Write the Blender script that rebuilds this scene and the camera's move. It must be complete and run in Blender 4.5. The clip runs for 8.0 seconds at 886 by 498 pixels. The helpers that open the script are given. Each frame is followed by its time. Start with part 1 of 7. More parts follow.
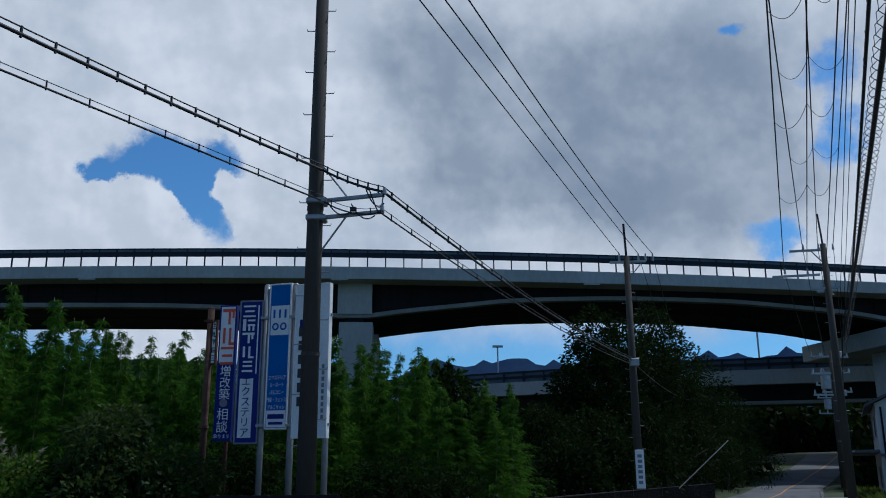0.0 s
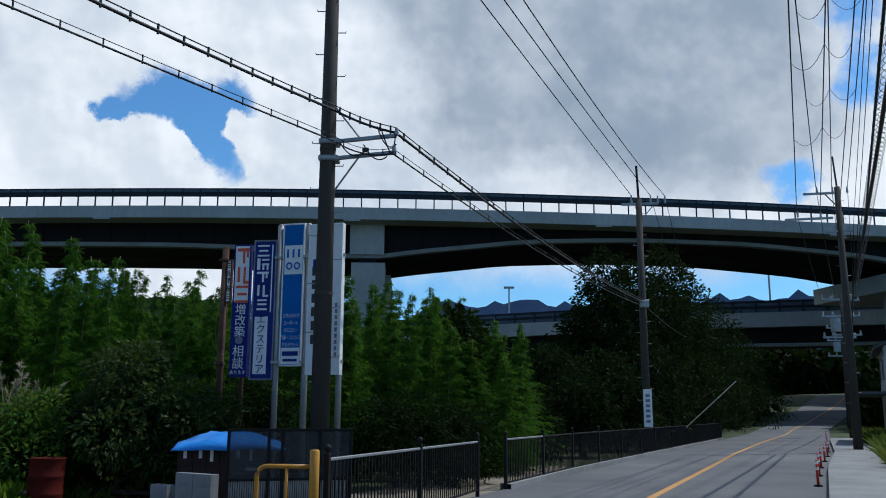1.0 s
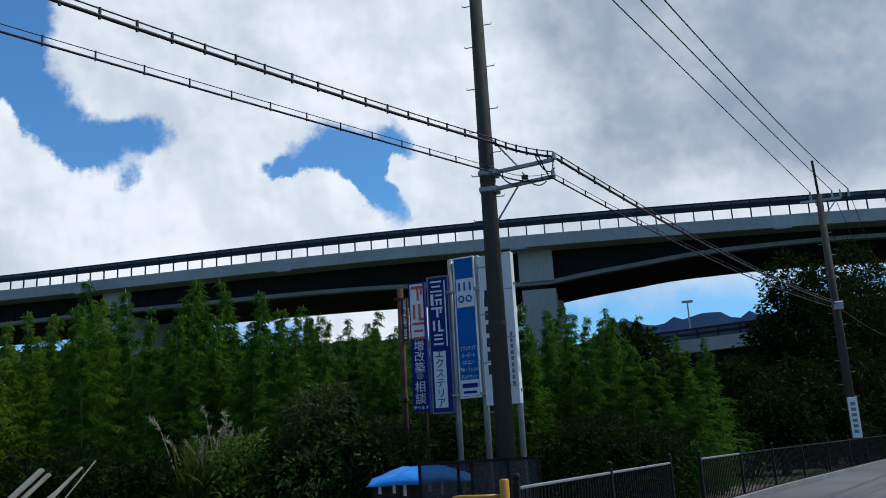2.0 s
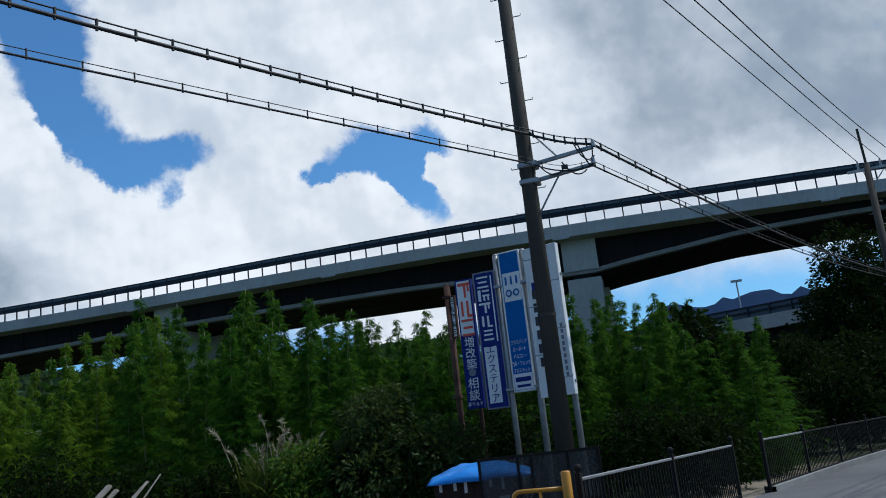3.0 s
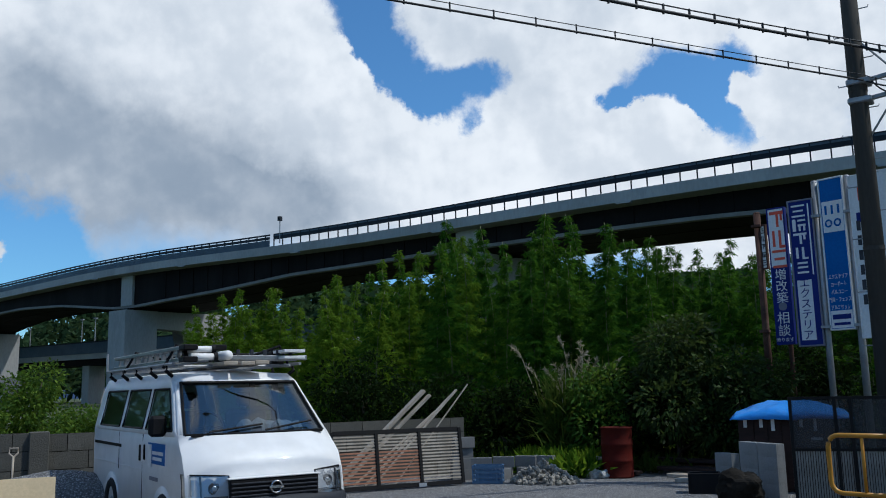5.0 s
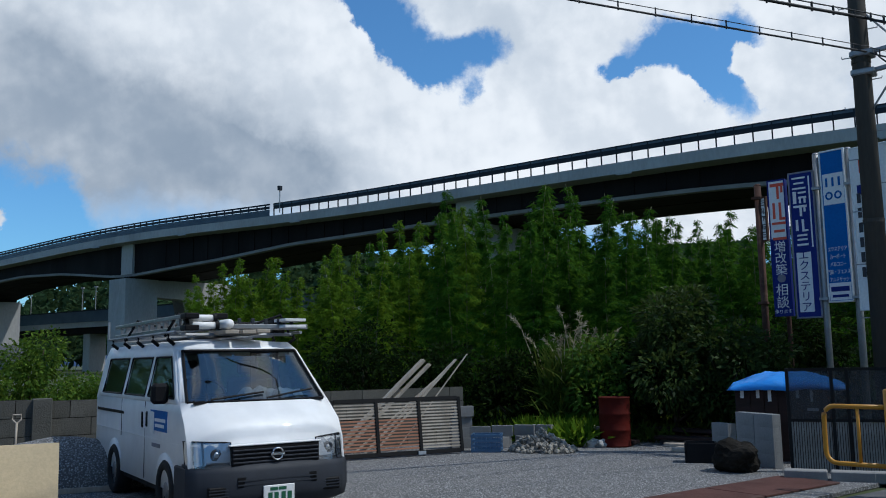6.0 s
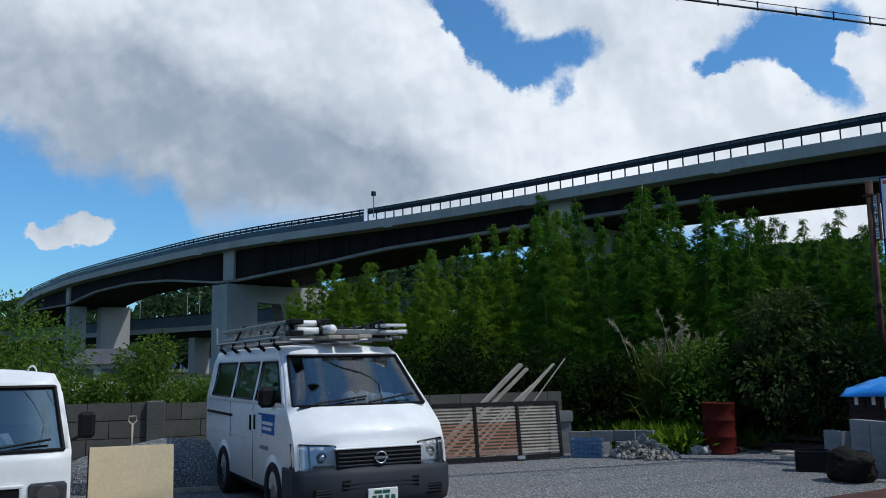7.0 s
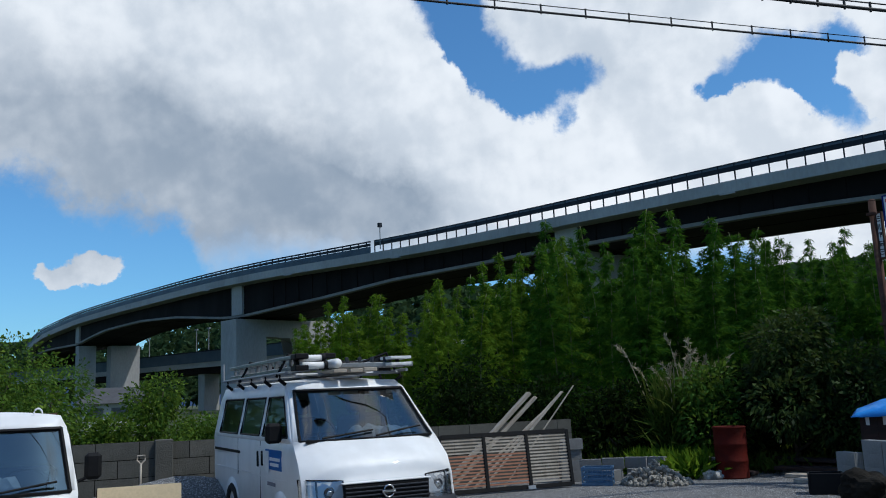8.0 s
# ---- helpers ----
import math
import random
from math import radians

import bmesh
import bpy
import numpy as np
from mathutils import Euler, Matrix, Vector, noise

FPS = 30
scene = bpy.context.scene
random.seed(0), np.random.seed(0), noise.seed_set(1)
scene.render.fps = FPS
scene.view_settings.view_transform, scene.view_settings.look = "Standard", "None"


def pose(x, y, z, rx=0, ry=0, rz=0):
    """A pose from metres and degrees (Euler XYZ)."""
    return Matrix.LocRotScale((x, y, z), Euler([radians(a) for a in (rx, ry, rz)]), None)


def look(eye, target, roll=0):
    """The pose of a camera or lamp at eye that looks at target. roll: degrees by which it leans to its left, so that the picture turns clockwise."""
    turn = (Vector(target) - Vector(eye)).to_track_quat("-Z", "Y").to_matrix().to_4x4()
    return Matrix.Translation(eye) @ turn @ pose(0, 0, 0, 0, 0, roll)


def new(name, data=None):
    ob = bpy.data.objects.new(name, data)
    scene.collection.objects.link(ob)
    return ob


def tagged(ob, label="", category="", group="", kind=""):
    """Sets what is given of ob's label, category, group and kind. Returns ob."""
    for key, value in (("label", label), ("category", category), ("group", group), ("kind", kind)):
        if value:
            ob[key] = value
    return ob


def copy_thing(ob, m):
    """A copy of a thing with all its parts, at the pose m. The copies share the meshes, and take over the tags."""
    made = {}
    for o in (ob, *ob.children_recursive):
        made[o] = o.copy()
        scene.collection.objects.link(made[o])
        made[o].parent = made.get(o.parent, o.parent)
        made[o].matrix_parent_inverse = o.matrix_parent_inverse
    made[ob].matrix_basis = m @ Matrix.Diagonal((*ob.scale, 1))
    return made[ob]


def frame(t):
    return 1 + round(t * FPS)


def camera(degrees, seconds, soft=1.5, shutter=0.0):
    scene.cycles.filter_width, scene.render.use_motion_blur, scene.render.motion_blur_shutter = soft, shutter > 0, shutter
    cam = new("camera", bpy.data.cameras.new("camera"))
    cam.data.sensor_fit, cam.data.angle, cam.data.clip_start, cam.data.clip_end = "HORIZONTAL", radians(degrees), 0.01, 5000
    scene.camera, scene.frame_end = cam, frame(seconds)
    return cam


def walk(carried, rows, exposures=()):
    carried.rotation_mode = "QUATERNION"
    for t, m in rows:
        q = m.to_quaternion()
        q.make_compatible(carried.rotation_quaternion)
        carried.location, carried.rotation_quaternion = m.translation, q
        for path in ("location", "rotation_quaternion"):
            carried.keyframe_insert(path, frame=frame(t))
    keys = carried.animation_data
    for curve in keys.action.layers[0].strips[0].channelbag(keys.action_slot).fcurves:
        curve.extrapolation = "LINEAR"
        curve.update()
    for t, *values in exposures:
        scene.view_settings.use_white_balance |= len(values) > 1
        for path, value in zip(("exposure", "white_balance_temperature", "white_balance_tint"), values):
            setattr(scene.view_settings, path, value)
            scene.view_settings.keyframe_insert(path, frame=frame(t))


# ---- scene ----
cam = camera(54.20, 8.0, soft=1.0)


def eye(x, y, z, yaw, pitch, roll):
    way = Euler((radians(90 + pitch), 0, radians(yaw))).to_matrix() @ Vector((0, 0, -1))
    return look((x, y, z), Vector((x, y, z)) + way, roll)


PATH = [
    (0.0, -0.009, 0.139, 1.687, -0.82, 14.64, -0.23),
    (0.5, -0.001, 0.079, 1.660, -0.33, 11.78, 0.23),
    (1.0, 0.000, 0.000, 1.650, 0.00, 10.75, 0.26),
    (1.5, 0.001, -0.021, 1.647, 3.96, 11.61, -2.60),
    (2.0, 0.014, -0.039, 1.627, 11.27, 12.87, -3.14),
    (2.2, 0.003, -0.036, 1.632, 11.82, 12.76, -3.17),
    (3.3, -0.061, -0.065, 1.642, 15.78, 13.10, -8.13),
    (3.5, -0.087, -0.098, 1.653, 19.62, 13.42, -6.90),
    (3.7, -0.104, -0.094, 1.653, 24.12, 13.93, -5.45),
    (4.0, -0.137, -0.138, 1.642, 30.26, 13.54, -4.30),
    (4.2, -0.143, -0.113, 1.642, 31.73, 12.21, -3.63),
    (4.5, -0.183, -0.109, 1.642, 32.51, 10.32, -2.54),
    (4.7, -0.174, -0.120, 1.624, 33.24, 9.91, -1.90),
    (5.8, -0.160, -0.148, 1.626, 34.18, 7.39, -0.92),
    (6.0, -0.157, -0.158, 1.621, 34.01, 7.28, -0.96),
    (6.5, -0.175, -0.179, 1.629, 34.85, 7.36, -1.09),
    (7.0, -0.205, -0.211, 1.643, 40.16, 7.58, -0.88),
    (7.5, -0.159, -0.228, 1.643, 40.67, 8.16, -1.81),
    (8.0, -0.137, -0.201, 1.653, 40.60, 9.54, -2.40),
]
walk(cam, [(t, eye(*row)) for t, *row in PATH], exposures=[(0.0, -0.66, 5550, 9), (0.5, -0.28, 5850, 8), (1.0, -0.22, 5880, 8), (3.5, -0.26, 5900, 8), (8.0, -0.26, 5950, 8)])

# ---------------------------------------------------------------- sky plan (yaw to the left, elevation, radius, flattening)
SKY_TINT, CLOUD = (0.076, 0.124, 0.155), 1.07
BLUE_GAPS = [(20.0, 18.8, 1.7, 1), (17.7, 19.5, 1.7, 1), (16.0, 18.5, 1.5, 1), (17.5, 17.6, 1.1, 1), (15.8, 16.8, 1.1, 1), (14.3, 15.5, 1.2, 1), (22.1, 18.0, 0.9, 1), (14.0, 19.9, 1.1, 1), (31.7, 17.4, 0.7, 1), (22.5, 17.5, 0.9, 1),
             (-27.5, 23.5, 1.5, 0.7), (-26.7, 19.6, 1.2, 0.7), (-21.5, 27.3, 0.8, 1.6), (-22.6, 13.9, 1.2, 1)]
BLUE_CHANNEL = [(42.5, 29.5, 2.4, 1), (39.4, 28.9, 2.3, 1), (39.3, 26.0, 2.0, 1), (38.8, 23.5, 2.0, 1), (37.6, 20.9, 1.9, 1), (35.1, 19.2, 1.5, 1), (33.0, 19.5, 1.3, 1), (30.7, 20.2, 1.2, 1),
                (66.3, 10.0, 3.4, 1), (60.0, 9.6, 2.8, 1), (58.0, 7.5, 2.4, 1), (67.4, 6.3, 3.0, 1), (62.6, 5.6, 2.8, 1), (72, 8, 5, 1)]
CLOUD_HEAPS = [(19.4, 16.2, 2.1, 1), (17.4, 15.4, 1.7, 1), (21.0, 17.0, 1.2, 1), (13.9, 17.9, 1.4, 1), (12.3, 15.8, 1.7, 1), (25.4, 15.4, 3.2, 1), (41.8, 21.8, 2.2, 1), (41.0, 19.4, 2.4, 1), (38.4, 17.6, 2.3, 1), (34.8, 16.3, 2.2, 1), (29.3, 18.2, 1.5, 1), (27.4, 16.6, 2.5, 1), (23.7, 14.8, 2.6, 1),
               (63.4, 8.6, 1.9, 1.6), (61.8, 8.8, 1.5, 1.5), (64.9, 8.1, 1.3, 1.6), (17, 8.6, 5.0, 1.6), (9, 9.4, 3.2, 1.6)]
CLOUD_SHADE = [(-9.5, 23.3, 7.5, 1), (-15.0, 19.3, 7.0, 1.1), (-3.0, 20.5, 5.0, 1.1), (-19.1, 23.8, 6.0, 1), (-22.1, 17.5, 4.2, 1), (0, 27, 4.5, 1),
               (51.0, 13.2, 7.5, 1.6), (59.4, 14.4, 8.0, 1.4), (45.0, 12.4, 5.0, 1.9), (67, 15.0, 9.0, 1.3)]

# ---------------------------------------------------------------- world and sun
SUN_YAW, SUN_EL = -66, 57        # yaw to the left of +y, elevation


def direction(yaw, el):
    a, e = radians(yaw), radians(el)
    return Vector((-math.sin(a) * math.cos(e), math.cos(a) * math.cos(e), math.sin(e)))


class Nodes:
    """A small helper that adds nodes to a tree."""

    def __init__(self, tree):
        self.tree = tree
        tree.nodes.clear()

    def add(self, kind, sets=None, **inputs):
        n = self.tree.nodes.new(kind)
        for k, v in (sets or {}).items():
            setattr(n, k, v)
        for k, v in inputs.items():
            k = k.replace("_", " ") if k not in n.inputs else k
            self.put(n.inputs[int(k[1:]) if k[0] == "i" and k[1:].isdigit() else k], v)
        return n

    def put(self, socket, v):
        if isinstance(v, bpy.types.Node):
            v = v.outputs[0]
        if isinstance(v, bpy.types.NodeSocket):
            self.tree.links.new(v, socket)
        else:
            socket.default_value = v

    def math(self, op, a, b=0.0, clamp=False):
        n = self.tree.nodes.new("ShaderNodeMath")
        n.operation, n.use_clamp = op, clamp
        self.put(n.inputs[0], a), self.put(n.inputs[1], b)
        return n.outputs[0]

    def vmath(self, op, a, b=(0, 0, 0), out=0):
        n = self.tree.nodes.new("ShaderNodeVectorMath")
        n.operation = op
        self.put(n.inputs[0], a), self.put(n.inputs[1], b)
        return n.outputs[out]

    def mix(self, fac, a, b, blend="MIX"):
        n = self.tree.nodes.new("ShaderNodeMix")
        n.data_type, n.blend_type = "RGBA", blend
        self.put(n.inputs[0], fac)
        self.put(n.inputs[6], a if not isinstance(a, tuple) else (*a[:3], 1))
        self.put(n.inputs[7], b if not isinstance(b, tuple) else (*b[:3], 1))
        return n.outputs[2]

    def noise(self, vec, scale, detail=4.0, rough=0.55, out=0, distortion=0.0):
        n = self.tree.nodes.new("ShaderNodeTexNoise")
        self.put(n.inputs["Vector"], vec)
        n.inputs["Scale"].default_value, n.inputs["Detail"].default_value = scale, detail
        n.inputs["Roughness"].default_value, n.inputs["Distortion"].default_value = rough, distortion
        return n.outputs[out]

    def ramp(self, v, lo, hi, a=0.0, b=1.0):
        n = self.tree.nodes.new("ShaderNodeMapRange")
        n.interpolation_type = "SMOOTHSTEP"
        self.put(n.inputs[0], v)
        for i, x in zip((1, 2, 3, 4), (lo, hi, a, b)):
            self.put(n.inputs[i], x)
        return n.outputs[0]


world = bpy.data.worlds.new("sky")
scene.world = world
world.use_nodes = True
w = Nodes(world.node_tree)
sky = w.add("ShaderNodeTexSky", dict(sky_type="NISHITA", sun_disc=False, sun_elevation=radians(SUN_EL), sun_rotation=radians(-SUN_YAW), air_density=1.0, dust_density=0.6, ozone_density=1.6))
coord = w.add("ShaderNodeTexCoord").outputs["Generated"]
# billowing edges: the direction is pushed about by two noises
push = w.vmath("SUBTRACT", w.noise(coord, 9.0, 6.0, 0.62, 1), (0.5, 0.5, 0.5))
fine = w.vmath("SUBTRACT", w.noise(coord, 26.0, 5.0, 0.6, 1), (0.5, 0.5, 0.5))
bent = w.vmath("ADD", coord, w.vmath("ADD", w.vmath("MULTIPLY", push, (0.062, 0.062, 0.062)), w.vmath("MULTIPLY", fine, (0.034, 0.034, 0.034))))


def spots(rows, lo=0.55, hi=1.25):
    """The sum of some round fields: yaw, elevation, radius in degrees; each 1 inside, 0 outside."""
    total = None
    for yaw, el, size, flat in rows:
        d = w.vmath("SUBTRACT", bent, tuple(direction(yaw, el)))
        d = w.vmath("LENGTH", w.vmath("MULTIPLY", d, (1, 1, flat)), out=1)
        v = w.ramp(d, radians(size) * hi, radians(size) * lo)
        total = v if total is None else w.math("ADD", total, v)
    return total


ragged = w.math("MULTIPLY", w.math("SUBTRACT", w.noise(coord, 17.0, 7.0, 0.66), 0.5), 1.5)
gaps = w.math("ADD", spots(BLUE_GAPS + BLUE_CHANNEL, 0.1, 2.0), ragged)
gaps = w.ramp(gaps, 0.28, 1.0)
heaps = w.ramp(w.math("ADD", spots(CLOUD_HEAPS, 0.3, 1.5), w.math("MULTIPLY", ragged, 0.7)), 0.38, 0.68)
shade = w.math("MINIMUM", spots(CLOUD_SHADE, 0.3, 1.4), 1.0)
height = w.add("ShaderNodeSeparateXYZ", Vector=bent).outputs[2]
wide = w.ramp(w.noise(bent, 3.2, 5.0, 0.5), 0.22, 0.36)
low = w.ramp(height, 0.13, 0.19)
# cloud bank stands ahead; unseen sky overhead and behind mostly cleared to dim fill light
plain = w.add("ShaderNodeSeparateXYZ", Vector=bent)
bank = w.math("MULTIPLY", w.ramp(plain.outputs[1], -0.25, 0.25), w.ramp(height, 0.78, 0.60))
wide = w.math("MULTIPLY", wide, w.math("MAXIMUM", bank, w.ramp(w.noise(bent, 4.0, 4.0, 0.5), 0.50, 0.62)))
cover = w.math("MULTIPLY", w.math("MULTIPLY", wide, low), w.math("SUBTRACT", 1.0, gaps))
cover = w.math("MAXIMUM", cover, heaps)
# relief of the cloud tops: lit towards the sun, greyer on the turned-off side
towards = w.vmath("ADD", coord, tuple(direction(SUN_YAW, SUN_EL) * 0.035))
lit = w.math("SUBTRACT", w.noise(coord, 5.5, 4.0, 0.5), w.noise(towards, 5.5, 4.0, 0.5))
near_lit = w.math("SUBTRACT", w.noise(coord, 22.0, 5.0, 0.6), w.noise(w.vmath("ADD", coord, tuple(direction(SUN_YAW, SUN_EL) * 0.012)), 22.0, 5.0, 0.6))
lit = w.ramp(w.math("ADD", lit, w.math("MULTIPLY", near_lit, 0.3)), -0.13, 0.15)
soft = w.ramp(w.noise(bent, 3.0, 3.0, 0.5), 0.30, 0.62)
tone = w.math("ADD", w.math("MULTIPLY", lit, 0.55), w.math("MULTIPLY", soft, 0.45))
# clouds high overhead are greyed against the sunlit sides ahead, to dim the skylight
over = w.ramp(w.add("ShaderNodeSeparateXYZ", Vector=coord).outputs[2], 0.46, 0.72)
deep = w.math("MULTIPLY", shade, w.math("SUBTRACT", 1.0, w.math("MULTIPLY", tone, 0.35)), True)
light = w.mix(tone, (0.60, 0.65, 0.71), (1.0, 1.0, 1.0))
light = w.mix(w.math("MULTIPLY", deep, 0.84), light, (0.25, 0.315, 0.40))
light = w.mix(w.math("MULTIPLY", over, 0.6), light, (0.30, 0.34, 0.39))
sky_scaled = w.vmath("MULTIPLY", sky, SKY_TINT)
both = w.mix(cover, sky_scaled, w.vmath("MULTIPLY", light, (CLOUD, CLOUD, CLOUD)))
back = w.add("ShaderNodeBackground", Color=both, Strength=1.0)
w.add("ShaderNodeOutputWorld", Surface=back)

sun = new("sun", bpy.data.lights.new("sun", "SUN"))
sun.data.energy, sun.data.angle, sun.data.color = 3.4, radians(0.6), (1.0, 0.95, 0.87)
sun.matrix_world = look(direction(SUN_YAW, SUN_EL) * 60, (0, 0, 0))

# ---------------------------------------------------------------- materials


def material(name, base, second=None, rough=0.7, metal=0.0, scale=4.0, bump=0.2, fine=60.0, stretch=(1, 1, 1), spec=0.4, dirt=None, dirt_amount=0.5, coat=0.0, jitter=0.0):
    m = bpy.data.materials.new(name)
    m.use_nodes = True
    n = Nodes(m.node_tree)
    co = n.add("ShaderNodeTexCoord").outputs["Object"]
    co = n.vmath("MULTIPLY", co, stretch)
    big = n.noise(co, scale, 5.0, 0.6)
    small = n.noise(co, fine, 3.0, 0.6)
    second = second or tuple(c * 0.78 for c in base)
    col = n.mix(n.ramp(big, 0.32, 0.68), base, second)
    col = n.mix(n.ramp(small, 0.2, 0.8, 0.0, 0.35), col, tuple(c * 0.6 for c in second))
    if dirt:
        patch = n.math("MULTIPLY", n.ramp(n.noise(co, scale * 0.37, 6.0, 0.7, distortion=0.6), 0.5, 0.72), dirt_amount)
        col = n.mix(patch, col, dirt)
    if jitter:
        r = n.add("ShaderNodeObjectInfo").outputs["Random"]
        col = n.mix(n.math("MULTIPLY", r, jitter), col, tuple(c * 0.45 for c in base))
    b = n.add("ShaderNodeBump", Height=small, Strength=bump, Distance=0.02)
    p = n.add("ShaderNodeBsdfPrincipled", Base_Color=col, Roughness=n.ramp(big, 0.2, 0.8, max(rough - 0.08, 0.02), min(rough + 0.08, 1.0)), Metallic=metal, Normal=b.outputs[0])
    p.inputs["Specular IOR Level"].default_value = spec
    p.inputs["Coat Weight"].default_value = coat
    n.add("ShaderNodeOutputMaterial", Surface=p)
    return m


def leaf_material(name, dark, bright, yellow, thin=0.3, gloss=0.05):
    m = bpy.data.materials.new(name)
    m.use_nodes = True
    n = Nodes(m.node_tree)
    r = n.add("ShaderNodeNewGeometry").outputs["Random Per Island"]
    o = n.add("ShaderNodeObjectInfo").outputs["Random"]
    col = n.mix(r, dark, bright)
    col = n.mix(n.math("MULTIPLY", n.math("POWER", r, 3.0), n.ramp(o, 0.2, 1.0, 0.1, 0.8)), col, yellow)
    p = n.add("ShaderNodeBsdfPrincipled", Base_Color=col, Roughness=0.62)
    p.inputs["Specular IOR Level"].default_value = gloss
    t = n.add("ShaderNodeBsdfTranslucent", Color=n.mix(0.5, col, yellow))
    s = n.add("ShaderNodeMixShader", i0=thin, i1=p, i2=t)
    n.add("ShaderNodeOutputMaterial", Surface=s)
    return m


def glass_material(name, tint, rough=0.02, gloss=0.12):
    m = bpy.data.materials.new(name)
    m.use_nodes = True
    n = Nodes(m.node_tree)
    g = n.add("ShaderNodeBsdfGlossy", Color=(1, 1, 1, 1), Roughness=rough)
    t = n.add("ShaderNodeBsdfTransparent", Color=(*tint, 1))
    s = n.add("ShaderNodeMixShader", i0=gloss, i1=t, i2=g)
    n.add("ShaderNodeOutputMaterial", Surface=s)
    return m


def sheet_material(name, grey, clear):
    """A smoked plastic sheet: part of the light goes straight through."""
    m = bpy.data.materials.new(name)
    m.use_nodes = True
    n = Nodes(m.node_tree)
    co = n.add("ShaderNodeTexCoord").outputs["Object"]
    col = n.mix(n.ramp(n.noise(co, 2.5, 5.0, 0.6), 0.3, 0.7), (grey * 0.8,) * 3, (grey * 1.15, grey * 1.17, grey * 1.22))
    p = n.add("ShaderNodeBsdfPrincipled", Base_Color=col, Roughness=0.3)
    t = n.add("ShaderNodeBsdfTransparent", Color=(0.75, 0.8, 0.85, 1))
    n.add("ShaderNodeOutputMaterial", Surface=n.add("ShaderNodeMixShader", i0=clear, i1=p, i2=t))
    return m


def gravel_material():
    """Loose crushed stone: single stones told apart by cells, over broad stains."""
    m = bpy.data.materials.new("loose crushed gravel")
    m.use_nodes = True
    n = Nodes(m.node_tree)
    co = n.add("ShaderNodeTexCoord").outputs["Object"]
    cells = n.add("ShaderNodeTexVoronoi", Vector=co, Scale=42.0)
    grey = n.add("ShaderNodeSeparateColor", Color=cells.outputs["Color"]).outputs[0]
    col = n.mix(n.math("POWER", grey, 1.4), (0.16, 0.159, 0.157), (0.48, 0.478, 0.47))
    col = n.mix(n.ramp(cells.outputs["Distance"], 0.25, 0.6), col, (0.08, 0.08, 0.08))
    col = n.mix(n.ramp(n.noise(co, 0.5, 5.0, 0.6), 0.45, 0.75, 0.0, 0.4), col, (0.16, 0.155, 0.145))
    hgt = n.math("SUBTRACT", 1.0, cells.outputs["Distance"])
    bmp = n.add("ShaderNodeBump", Height=hgt, Strength=0.8, Distance=0.02)
    p = n.add("ShaderNodeBsdfPrincipled", Base_Color=col, Roughness=0.92, Normal=bmp.outputs[0])
    n.add("ShaderNodeOutputMaterial", Surface=p)
    return m


